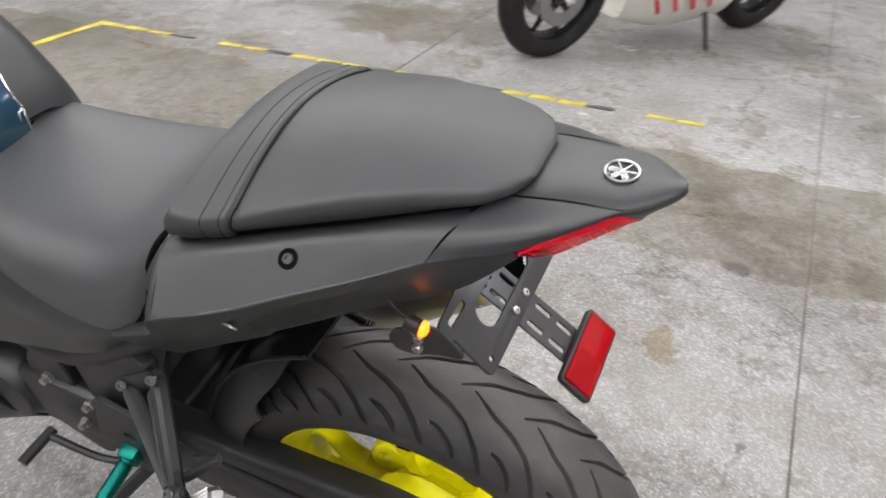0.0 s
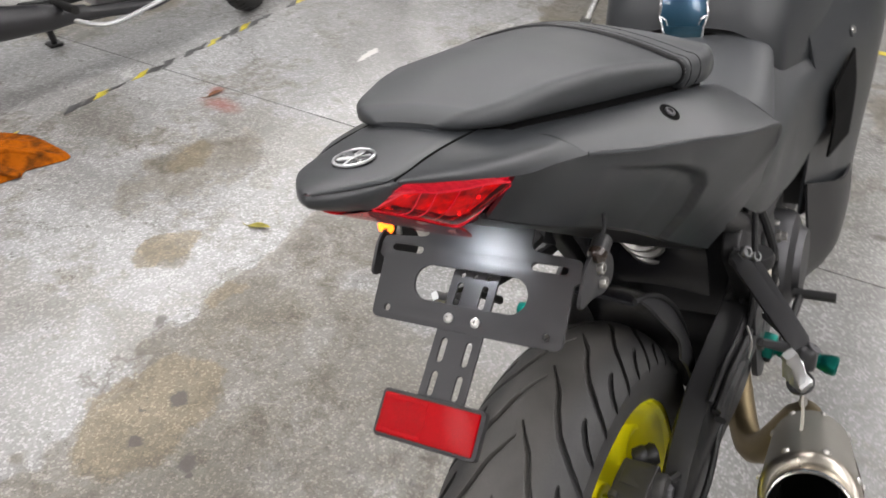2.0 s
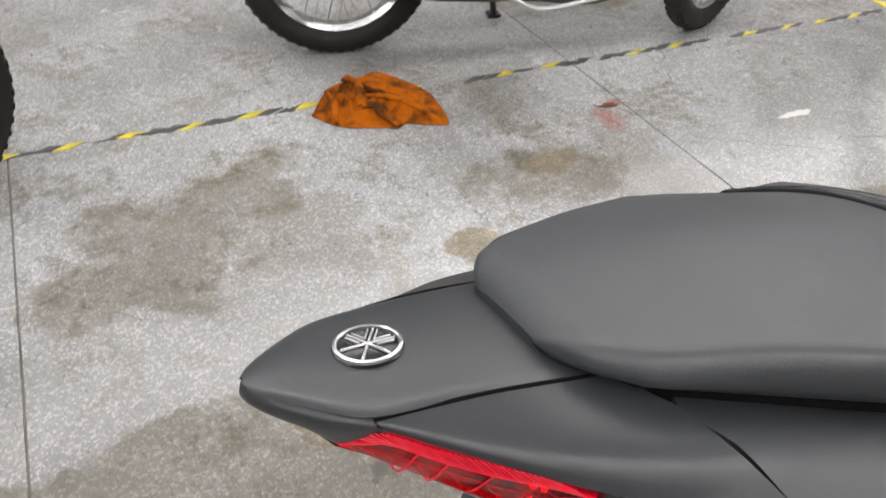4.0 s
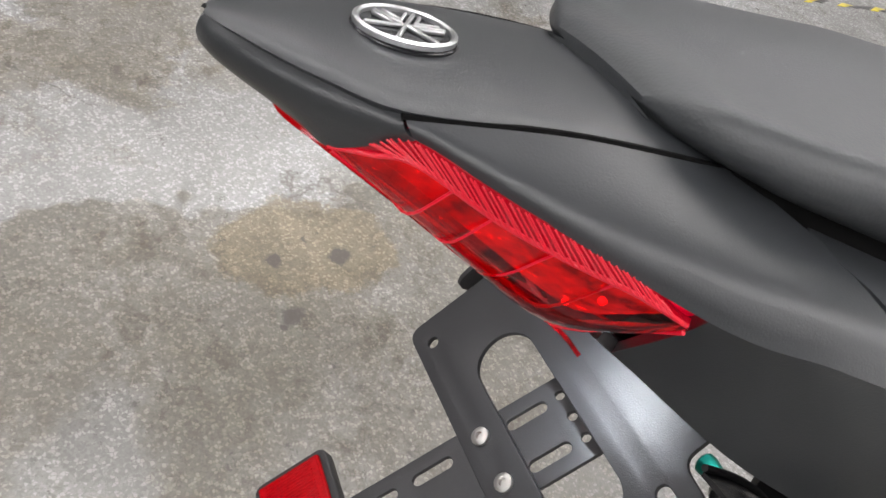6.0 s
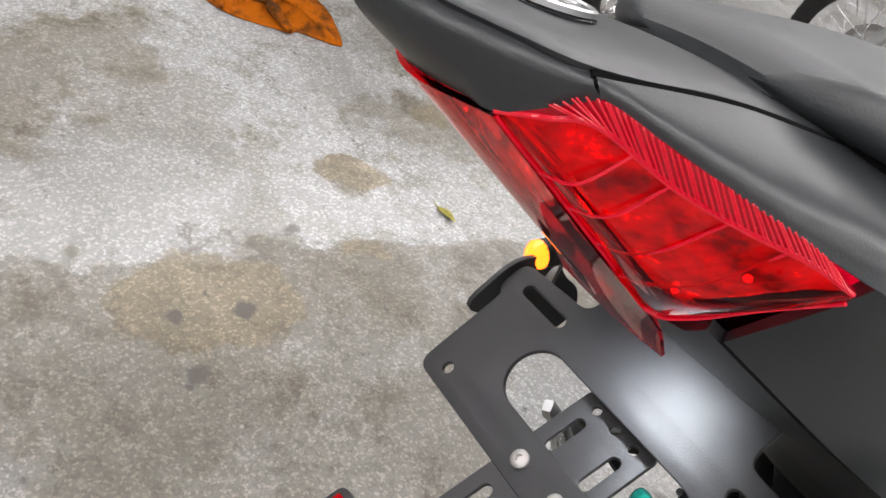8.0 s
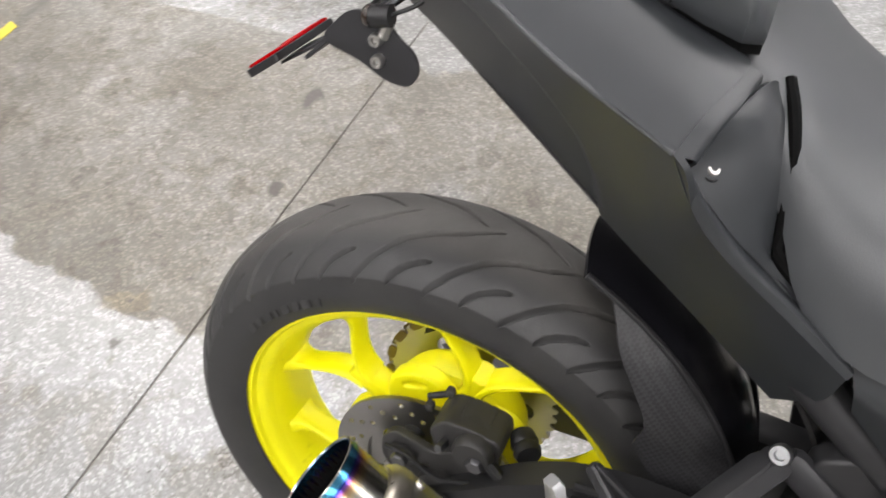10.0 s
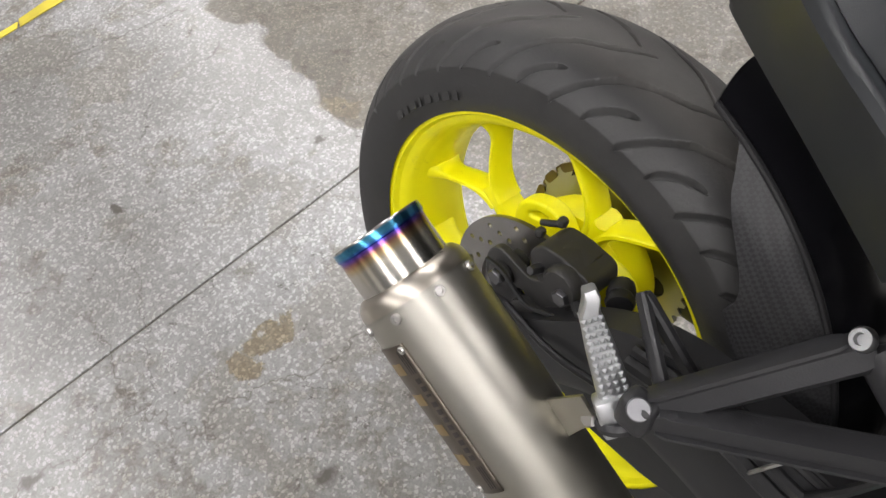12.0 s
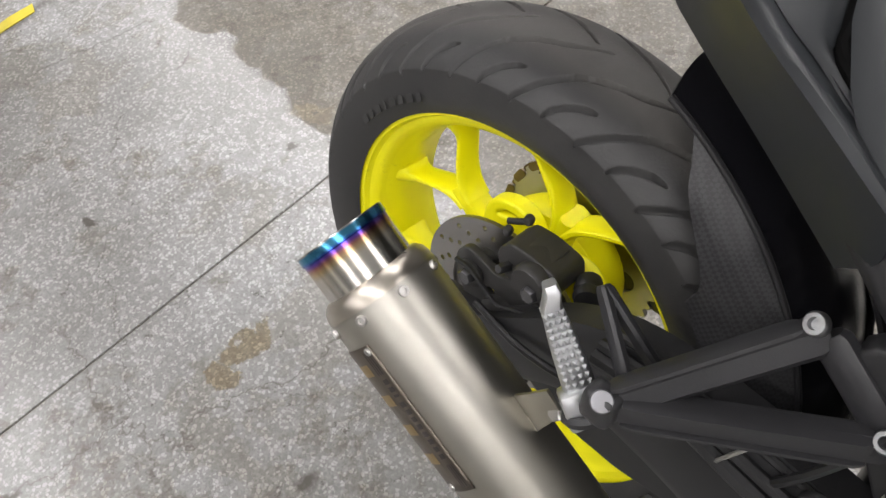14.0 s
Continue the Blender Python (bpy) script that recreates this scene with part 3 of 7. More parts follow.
def slot(x, y, hx, hy, n=8):
    """A long hole with round ends, half sizes hx, hy."""
    r = min(hx, hy)
    out = []
    for k in range(4 * n):
        a = 2 * math.pi * (k + 0.5) / (4 * n)
        out.append((x + math.copysign(hx - r, math.cos(a)) + r * math.cos(a), y + math.copysign(hy - r, math.sin(a)) + r * math.sin(a)))
    return out


def round_poly(pts, r, n=4):
    """A polygon with rounded corners."""
    out = []
    for i, p in enumerate(pts):
        p = Vector((*p, 0))
        a, b = Vector((*pts[i - 1], 0)), Vector((*pts[(i + 1) % len(pts)], 0))
        u, v = (a - p), (b - p)
        rr = min(r, u.length * 0.45, v.length * 0.45)
        s, e = p + u.normalized() * rr, p + v.normalized() * rr
        for k in range(n + 1):
            t = k / n
            q = (1 - t) ** 2 * s + 2 * t * (1 - t) * p + t * t * e
            out.append((q.x, q.y))
    return out


def bolt(parent, place, axis, r=0.006, h=0.005, mat=None, socket=True, name="bolt"):
    prof = [(0.0, 0.0), (r, 0.0), (r, h * 0.7), (r * 0.85, h), (r * 0.5, h), (r * 0.45, h * 0.35), (0.0, h * 0.35)] if socket else \
        [(0.0, 0.0), (r, 0.0), (r, h * 0.7), (r * 0.8, h), (0.0, h)]
    return part(name, lathe(name, prof, mat or STEEL, 14 if socket else 6), parent, "", frame_z(place, axis))


# ---------------------------------------------------------------- the hall
def hall():
    x0, x1, y0, y1, h = HALL

    def slab(name, a, b, mat, kind="structure"):
        c = [(p + q) / 2 for p, q in zip(a, b)]
        s = [abs(q - p) for p, q in zip(a, b)]
        ob = new(name, block(name, s, mat, 0.0))
        ob.location = c
        return tagged(ob, kind=kind)

    tagged(slab("floor", (x0, y0, -0.2), (x1, y1, -0.004), JOINT), "ground grey terrazzo floor with oily stains", "floor")
    tagged(slab("ceiling", (x0, y0, h), (x1, y1, h + 0.2), CEILM), "unseen ceiling, white to brighten reflections", "ceiling")
    # four added walls, all out of view, close the hall
    tagged(slab("wall_north", (x0, y1, 0), (x1, y1 + 0.2, h), WALLM), "unseen wall added to close the hall", "wall")
    tagged(slab("wall_south", (x0, y0 - 0.2, 0), (x1, y0, h), WALLM), "unseen wall added to close the hall", "wall")
    tagged(slab("wall_east", (x1, y0, 0), (x1 + 0.2, y1, h), WALLM), "unseen wall added to close the hall", "wall")
    tagged(slab("wall_west", (x0 - 0.2, y0, 0), (x0, y1, h), WALLM), "unseen wall added to close the hall", "wall")


hall()


def tube_lamps():
    root = new("ceiling_light")
    body = part("housing", block("housing", (0.7, 2.55, 0.06), CEILM, 0.006), root)
    body.location = (0, 0, -0.03)
    for dx in (-0.24, -0.08, 0.08, 0.24):
        t = part("tube", tube("tube", [(dx, -1.2, -0.082), (dx, 1.2, -0.082)], 0.013, TUBE, 10), root, "glowing white fluorescent tube")
        t.visible_shadow = False
    tagged(root, "long white fluorescent fitting on the ceiling", "ceiling light", "ceiling lights")
    root.location = (LAMP_SPOTS[0][0], LAMP_SPOTS[0][1], HALL[4])
    for x, y in LAMP_SPOTS[1:]:
        copy_thing(root, pose(x, y, HALL[4]))
    for x in LAMP_ROWS:
        la = bpy.data.lights.new("fluorescent_row", "AREA")
        la.shape, la.size, la.size_y, la.energy, la.color = "RECTANGLE", 0.6, 15.4, LAMP_W * 4, (1.0, 0.965, 0.965)
        ob = new("fluorescent_row", la)
        ob.location = (x, 1.0, HALL[4] - 0.11)


tube_lamps()

# ---------------------------------------------------------------- the grey motorcycle
BIKE = new("motorcycle")
BIKE.matrix_world = pose(0, 0, 0, 0, -LEAN, 0)
tagged(BIKE, "matt grey sport motorcycle with fluorescent yellow wheels on its stand", "motorcycle")
ORG = Vector((AXLE * math.sin(radians(LEAN)), 0, AXLE * math.cos(radians(LEAN))))   # rear axle, from the empty on the floor
SHIFT = Matrix.Translation(ORG)


def bp(name, me, label="", parent=None, m=None):
    """A part of the grey motorcycle; its mesh is laid out from the rear axle: x right, y ahead, z up."""
    m = m if m is not None else Matrix.Identity(4)
    return part(name, me, parent or BIKE, label, (SHIFT @ m) if parent is None else m)


def both(name, me, label=""):
    a = bp(name, me, label)
    b = bp(name, mirror_me(me), label)
    return a, b


# ---- tyre
TYRE_R = 0.3125


def tyre_profile(t):
    """Across the tyre, t from -1 (left bead) to 1: x and radius."""
    a = t * 1.0
    s = abs(a)
    if s < 0.72:
        ang = s / 0.72 * radians(62)
        x, r = 0.0795 * math.sin(ang), TYRE_R - 0.0795 * 0.86 * (1 - math.cos(ang))
    else:
        u = (s - 0.72) / 0.28
        xa, ra = 0.0795 * math.sin(radians(62)), TYRE_R - 0.0795 * 0.86 * (1 - math.cos(radians(62)))
        x = xa + 0.0035 * math.sin(u * math.pi * 0.6) - 0.0125 * u * u
        r = ra - (ra - 0.2285) * (u ** 0.9)
    return math.copysign(x, a), r


def rear_tyre():
    nu, nv = 1300, 281
    th = np.linspace(0, 2 * math.pi, nu, endpoint=False)
    tt = np.linspace(-1, 1, nv)
    prof = np.array([tyre_profile(t) for t in tt])
    pitch = 2 * math.pi / 24
    depth = np.zeros((nu, nv))
    # long swept groove and short shoulder groove of each pitch: across the half tread, and degrees round the wheel
    grooves = (((0.0, 0.21, 0.33, 0.46, 0.56, 0.72, 0.92, 1.03), (5.8, -0.1, -5.3, -9.5, -11.4, -14.2, -16.9, -18.2), 0.0052),
               ((0.64, 0.7, 0.78, 0.88, 1.01), (-3.7, -5.6, -7.8, -9.6, -10.9), 0.0056))
    for j, t in enumerate(tt):
        s = abs(t) / 0.72
        for ss, deg, w in grooves:
            if not ss[0] <= s <= ss[-1]:
                continue
            centre = radians(float(np.interp(s, ss, deg)) - (3.0 if t < 0 else 0.0))
            d = (th - centre + pitch / 2) % pitch - pitch / 2
            taper = min(1.0, (s - ss[0]) / 0.3 + 0.12, (ss[-1] - s) / 0.07 + 0.15) if ss[0] < 0.1 else min(1.0, (s - ss[0]) / 0.04 + 0.4, (ss[-1] - s) / 0.1 + 0.2)
            lo, hi = max(s - 0.03, ss[0]), min(s + 0.03, ss[-1])
            run = radians(abs(np.interp(hi, ss, deg) - np.interp(lo, ss, deg))) * TYRE_R / max(1e-6, (hi - lo) * 0.086)
            dist = np.abs(d) * TYRE_R / math.sqrt(1 + run * run)
            depth[:, j] = np.maximum(depth[:, j], 0.006 * np.clip((w * taper * 0.5 - dist) / 0.0012 + 0.5, 0, 1))
    verts, faces = [], []
    x = np.tile(prof[:, 0], (nu, 1))
    r = np.tile(prof[:, 1], (nu, 1)) - depth
    y, z = r * np.sin(th)[:, None], r * np.cos(th)[:, None]
    verts = np.stack([x, y, z], 2).reshape(-1, 3)
    for i in range(nu):
        k = ((i + 1) % nu) * nv
        i0 = i * nv
        for j in range(nv - 1):
            faces.append((i0 + j, k + j, k + j + 1, i0 + j + 1))
    me = mesh_of("tyre", verts, faces, TREAD)
    return me


WHEEL = bp("rear_wheel", mesh_of("rear_wheel", *skin([[Vector((x, r * math.sin(a), r * math.cos(a))) for x, r in
    [(-0.0585, 0.2285), (-0.0585, 0.2315), (-0.0545, 0.2318), (-0.053, 0.228), (-0.05, 0.216), (-0.044, 0.209), (-0.02, 0.203), (0.02, 0.203), (0.044, 0.209), (0.05, 0.216),
     (0.053, 0.228), (0.0545, 0.2318), (0.0585, 0.2315), (0.0585, 0.2285), (0.0578, 0.2245), (0.0545, 0.2225), (0.051, 0.221), (0.047, 0.2145), (0.036, 0.206), (0.02, 0.199), (0.0, 0.1975), (-0.02, 0.199), (-0.036, 0.206), (-0.047, 0.2145), (-0.051, 0.221), (-0.0545, 0.2225), (-0.0578, 0.2245), (-0.0585, 0.2285)]]
    for a in np.linspace(0, 2 * math.pi, 121)]), YELLOW), "fluorescent yellow cast alloy wheel")
TYRE = bp("tyre", rear_tyre(), "black road tyre with swept tread grooves", WHEEL)


def sidewall_marks():
    """Raised marks on the sidewalls, in two groups a side."""
    t = min(np.linspace(0.72, 1, 200), key=lambda q: abs(tyre_profile(q)[1] - 0.2505))
    x, r = tyre_profile(t)
    x2, r2 = tyre_profile(t + 0.02)
    tilt = math.atan2(x2 - x, r - r2)
    for side in (-1, 1):
        for a0 in (-0.95, 1.9):
            for k, w in enumerate((0.011, 0.008, 0.012, 0.005, 0.011, 0.009, 0.012, 0.007)):
                a = a0 + k * 0.062
                m = Matrix.Rotation(-a, 4, "X") @ Matrix.Translation((side * (x + 0.0002), 0, r)) @ Matrix.Rotation(side * tilt, 4, "Y")
                part("raised_mark", block("raised_mark", (0.0014, w, 0.014), TREAD, 0.0003, 1, m), TYRE)


sidewall_marks()


SPOKE_AT = 57.0                              # first pair of arms, degrees back from the top


def wheel_parts():
    def spoke(a0, a1, r0, r1, w0, w1, d0, d1, xo=0.0, flare=True):
        rings = []
        for k in range(17):
            t = k / 16
            e = t * t * (3 - 2 * t)
            fl = 1 + (1.6 * max(0.0, (t - 0.72) / 0.28) ** 2 if flare else 0.0)
            a, r, w, d = a0 + (a1 - a0) * e, r0 + (r1 - r0) * t, (w0 + (w1 - w0) * t) * fl, (d0 + (d1 - d0) * t) * (0.5 + 0.5 * fl)
            c = Vector((0, math.sin(a), math.cos(a)))
            s = Vector((0, math.cos(a), -math.sin(a)))
            rings.append([c * r + s * (w * p) + Vector((d * q + xo, 0, 0)) for p, q in
                          ((-1, -0.5), (-0.85, -0.85), (-0.4, -1), (0.4, -1), (0.85, -0.85), (1, -0.5), (1, 0.4), (0.75, 0.85), (0.3, 1), (-0.3, 1), (-0.75, 0.85), (-1, 0.4))])
        v, f = skin(rings, True, True)
        return bm_mesh("spoke", fix(v, f), YELLOW)

    hub = lathe("hub", [(0.016, -0.072), (0.034, -0.072), (0.06, -0.066), (0.082, -0.06), (0.085, -0.05), (0.082, -0.02), (0.07, -0.012), (0.062, 0.012), (0.05, 0.026), (0.04, 0.034), (0.034, 0.048), (0.016, 0.048)], YELLOW, 48)
    bp("hub", hub, "", WHEEL, frame_z((0, 0, 0), (1, 0, 0)))
    star = []
    for k in range(120):                              # lobed plate: a pierced lobe between each two limbs
        a = 2 * math.pi * k / 120
        r = 0.094 - 0.02 * math.cos(5 * a) - 0.004 * math.cos(10 * a)
        star.append((r * math.cos(a), r * math.sin(a)))
    cut = []
    for k in range(5):
        a = 2 * math.pi * (k + 0.5) / 5
        cut.append([((0.099 + 0.0085 * q) * math.cos(a + p * 0.2), (0.099 + 0.0085 * q) * math.sin(a + p * 0.2)) for p, q in ((-1, -0.3), (-0.7, -0.9), (0, -1.1), (0.7, -0.9), (1, -0.3), (0.8, 0.6), (0, 1), (-0.8, 0.6))])
    turn = Matrix.Rotation(radians(SPOKE_AT), 4, "X") @ Matrix(((0, 0, 1, 0), (0, -1, 0, 0), (1, 0, 0, 0), (0, 0, 0, 1)))
    bp("hub_plate", prism("hub_plate", star, cut, 0.022, YELLOW, Matrix.Translation((0, 0, 0.01)), 0.005), "", WHEEL, turn)
    for k in range(5):
        a = radians(-SPOKE_AT) + 2 * math.pi * k / 5
        bp("limb", spoke(a, a, 0.06, 0.135, 0.016, 0.0092, 0.017, 0.017, 0.004, False), "", WHEEL)
        for sgn in (-1, 1):
            bp("spoke", spoke(a + sgn * 0.055, a + sgn * 0.36, 0.112, 0.202, 0.0074, 0.0056, 0.018, 0.014, 0.004), "", WHEEL)
    bp("rim_weight", block("rim_weight", (0.016, 0.02, 0.004), SOOT_SHADE, 0.0015, 2), "small black stick-on rim weight", WHEEL, Matrix.Rotation(radians(-2.2), 4, "X") @ Matrix.Translation((-0.046, 0, 0.2112)) @ Matrix.Rotation(radians(-40), 4, "Y"))
    bp("rim_weight", block("rim_weight", (0.016, 0.02, 0.004), SOOT_SHADE, 0.0015, 2), "small black stick-on rim weight", WHEEL, Matrix.Rotation(radians(23.2), 4, "X") @ Matrix.Translation((-0.046, 0, 0.2112)) @ Matrix.Rotation(radians(-40), 4, "Y"))
    # sprocket and chain, on the left
    teeth = []
    for k in range(43 * 4):
        a = 2 * math.pi * k / (43 * 4)
        r = 0.112 if k % 4 in (0, 1) else 0.1055
        teeth.append((r * math.cos(a), r * math.sin(a)))
    holes = [circle(0.07 * math.cos(a), 0.07 * math.sin(a), 0.014) for a in np.arange(6) * math.pi / 3] + [circle(0, 0, 0.04, 24)]
    bp("sprocket", prism("sprocket", teeth, holes, 0.006, STEEL), "greasy steel rear sprocket", WHEEL, frame_z((-0.082, 0, 0), (1, 0, 0)))
    disc = prism("brake_disc", circle(0, 0, 0.11, 72), [circle(0, 0, 0.072, 48)] +
                 [circle(r * math.cos(a + o), r * math.sin(a + o), 0.0034, 10) for r, o in ((0.082, 0.0), (0.09, 0.14), (0.1, 0.25)) for a in np.arange(15) * 2 * math.pi / 15], 0.005, DISCM)
    bp("brake_disc", disc, "drilled steel brake disc", WHEEL, frame_z((0.052, 0, 0), (1, 0, 0)))
    carrier = prism("disc_carrier", circle(0, 0, 0.078, 48), [circle(0, 0, 0.03, 24)] + [slot(0.055 * math.cos(a), 0.055 * math.sin(a), 0.011, 0.011) for a in np.arange(5) * 2 * math.pi / 5], 0.005, DISCM)
    bp("disc_carrier", carrier, "", WHEEL, frame_z((0.0475, 0, 0), (1, 0, 0)))
    for k in range(5):
        a = 2 * math.pi * (k + 0.5) / 5
        bolt(WHEEL, (0.05, 0.045 * math.sin(a), 0.045 * math.cos(a)), (1, 0, 0), 0.008, 0.006, STEEL)


wheel_parts()


def chain():
    root = bp("chain", mesh_of("chain", *skin([[Vector((x, 0.02 + 0.0 * x, 0.105 + dz)) for x in (-0.086, -0.078)] for dz in (-0.003, 0.003)]), BRASSY), "greasy gold-brown drive chain")
    link = prism("link", slot(0, 0, 0.0115, 0.0055), [], 0.0022, BRASSY)
    pts = []
    for k in range(40):                               # round the sprocket, then forward along both runs
        a = math.pi * k / 20 * 0.5 + math.pi * 0.5
        if k <= 20:
            aa = math.pi + math.pi * k / 20
            pts.append((0.109 * math.sin(aa), 0.109 * math.cos(aa), aa))
    for sgn in (-1, 1):
        for k in range(1, 38):
            y = k * 0.0152
            pts.append((y, sgn * (0.109 - 0.064 * y / 0.56), 0.0))
    for i, (y, z, a) in enumerate(pts):
        dirv = Vector((0, math.cos(a) if a else 1, -math.sin(a) if a else 0))
        m = frame_z((-0.082 + (0.0035 if i % 2 else -0.0035), y, z), (1, 0, 0))
        ang = math.atan2(dirv.z, dirv.y)
        part("link", link, root, "", Matrix.Translation((-0.082 + (0.0035 if i % 2 else -0.0035), y, z)) @ Matrix.Rotation(ang, 4, "X") @ Matrix(((0, 0, 1, 0), (1, 0, 0, 0), (0, 1, 0, 0), (0, 0, 0, 1))))

    guard = [[(-0.062, -0.06, 0.085), (-0.062, 0.0, 0.118), (-0.062, 0.2, 0.105), (-0.062, 0.45, 0.095)], [(-0.068, -0.06, 0.095), (-0.068, 0.0, 0.127), (-0.068, 0.2, 0.114), (-0.068, 0.45, 0.104)], [(-0.104, -0.06, 0.095), (-0.104, 0.0, 0.127), (-0.104, 0.2, 0.114), (-0.104, 0.45, 0.104)], [(-0.11, -0.06, 0.07), (-0.11, 0.0, 0.09), (-0.11, 0.2, 0.085), (-0.11, 0.45, 0.08)]]
    bp("chain_guard", shell("chain_guard", guard, DARKPL, 20, 12, 0.0025), "black plastic chain guard")


chain()


# ---- swingarm, hugger
def swingarm():
    rings = []
    for y, z, x, w, h in ((-0.07, -0.005, 0.098, 0.011, 0.02), (-0.05, 0.0, 0.099, 0.016, 0.031), (0.03, 0.006, 0.1, 0.018, 0.034), (0.18, 0.022, 0.1, 0.02, 0.038), (0.34, 0.04, 0.098, 0.022, 0.045), (0.5, 0.06, 0.092, 0.024, 0.05), (0.56, 0.066, 0.09, 0.024, 0.045)):
        rings.append([Vector((x + w * p, y, z + h * q)) for p, q in ((-1, -0.7), (-0.7, -1), (0.7, -1), (1, -0.7), (1, 0.7), (0.7, 1), (-0.7, 1), (-1, 0.7))])
    v, f = skin(rings, True, True)
    bp("swingarm", mirror_me(bm_mesh("swingarm", fix(v, f), FRAMEP)), "matt black box-section swingarm")
    rings = []
    for y, z, x, w, h in ((-0.07, -0.005, 0.1, 0.011, 0.02), (-0.05, 0.0, 0.1, 0.016, 0.03), (0.02, 0.012, 0.1, 0.017, 0.034), (0.07, 0.05, 0.104, 0.018, 0.038), (0.13, 0.1, 0.108, 0.02, 0.044), (0.2, 0.118, 0.112, 0.021, 0.06), (0.3, 0.11, 0.114, 0.022, 0.072), (0.42, 0.09, 0.108, 0.023, 0.066), (0.56, 0.066, 0.095, 0.024, 0.048)):
        rings.append([Vector((x + w * p, y - h * q * 0.25, z + h * q)) for p, q in ((-1, -0.7), (-0.7, -1), (0.7, -1), (1, -0.7), (1, 0.7), (0.7, 1), (-0.7, 1), (-1, 0.7))])
    cols = [spline([r[j] for r in rings], 60) for j in range(8)]
    v, f = skin([[c[i] for c in cols] for i in range(60)], True, True)
    arm = bp("swingarm", bm_mesh("swingarm", fix(v, f), FRAMEP), "matt black arched swingarm")
    for dx, dz, r in ((0.0, 0.0, 0.0055), (-0.008, 0.012, 0.004), (0.004, -0.012, 0.0075)):
        part("hose", tube("hose", [(0.136 + dx, 0.16, 0.165 + dz), (0.138 + dx, 0.22, 0.172 + dz), (0.139 + dx, 0.32, 0.155 + dz * 1.3), (0.13 + dx, 0.46, 0.13 + dz * 1.5)], r, DARKPL, 8), arm, "black rubber hose")
    part("hose_clip", tube("hose_clip", [(0.147, 0.275, 0.145), (0.15, 0.285, 0.175), (0.142, 0.295, 0.192)], 0.0018, STEEL, 6), arm, "bent steel hose clip")
    part("brace", prism("brace", round_poly([(0.07, 0.03), (0.13, -0.006), (0.205, -0.006), (0.31, 0.02), (0.31, 0.08), (0.2, 0.09), (0.08, 0.075)], 0.012), [], 0.014, FRAMEP, Matrix(((0, 0, 1, 0.106), (1, 0, 0, 0), (0, 1, 0, 0), (0, 0, 0, 1))), 0.002), arm)
    bp("swingarm_bridge", block("swingarm_bridge", (0.2, 0.07, 0.09), FRAMEP, 0.012, 3, Matrix.Translation((0, 0.4, 0.05))))
    bp("axle", tube("axle", [(-0.125, 0, 0), (0.125, 0, 0)], 0.011, STEEL, 16), "steel rear axle")
    for s in (-1, 1):
        bp("axle_nut", lathe("axle_nut", [(0, 0), (0.019, 0), (0.019, 0.012), (0.015, 0.016), (0, 0.016)], STEEL, 6), "", None, frame_z((s * 0.118, 0, 0), (s, 0, 0)))


swingarm()


def hugger():
    def arc(r, a0, x0, x1, r1, n=14):
        """From the rear edge (x0, r at a0 degrees) forward to 84 degrees, ending at x1, r1."""
        out = []
        for k in range(n):
            t = k / (n - 1)
            a, rr = radians(a0 + (84 - a0) * t), r + (r1 - r) * min(1.0, t * 1.3)
            out.append((x0 + (x1 - x0) * t, rr * math.sin(a), rr * math.cos(a)))
        return out
    ridge = (0.362, 19, 0.06, 0.066, 0.33)
    top = [arc(ridge[0], ridge[1], -ridge[2], -ridge[3], ridge[4]), arc(0.369, 17.5, -0.03, -0.03, 0.336), arc(0.371, 17, 0, 0, 0.338), arc(0.369, 17.5, 0.03, 0.03, 0.336), arc(*ridge)]
    hug = bp("rear_hugger", shell("rear_hugger", top, GLOSSPL, 30, 17, 0.004, True), "black angular tyre hugger with carbon-look sides")
    side = [arc(0.358, 23.5, 0.06, 0.066, 0.33), arc(0.346, 26, 0.0685, 0.074, 0.32), arc(0.33, 29.5, 0.077, 0.082, 0.305), arc(0.305, 40, 0.085, 0.088, 0.285), arc(0.283, 43, 0.088, 0.09, 0.262)]
    me = shell("hugger_side", side, CARBON, 30, 21, 0.0035, True)
    part("hugger_side", me, hug, "carbon-look side panel")
    part("hugger_side", mirror_me(me), hug, "carbon-look side panel")
    rib = tube("hugger_rib", [(x * 1.02, y * 1.006, z * 1.006) for x, y, z in arc(*ridge)], 0.0028, DARKPL, 8)
    part("hugger_rib", rib, hug)
    part("hugger_rib", mirror_me(rib), hug)
    # inner mudguard up to the seat
    rails = [[(-0.085, 0.16, 0.43), (-0.09, 0.21, 0.39), (-0.09, 0.3, 0.3), (-0.08, 0.36, 0.18)], [(0, 0.1, 0.47), (0, 0.19, 0.42), (0, 0.31, 0.32), (0, 0.37, 0.18)], [(0.085, 0.16, 0.43), (0.09, 0.21, 0.39), (0.09, 0.3, 0.3), (0.08, 0.36, 0.18)]]
    bp("inner_mudguard", shell("inner_mudguard", rails, GLOSSPL, 24, 12, 0.004), "gloss black inner mudguard")


hugger()

# ---- tail bodywork, right side
SQ = (0.064, -0.088, 0.6425)
LF, S3, PC, PL = (0.079, -0.131, 0.632), (0.104, -0.067, 0.617), (0.13, 0.18, 0.567), (0.193, 0.158, 0.539)
CREASE = [S3, (0.127, -0.016, 0.597), (0.152, 0.039, 0.579), (0.175, 0.091, 0.561), PL]
LOW = [(0.048, -0.124, 0.592), (0.074, -0.083, 0.564), (0.087, -0.017, 0.524), (0.095, 0.055, 0.475), (0.097, 0.136, 0.415), (0.098, 0.2, 0.37), (0.1, 0.27, 0.32)]


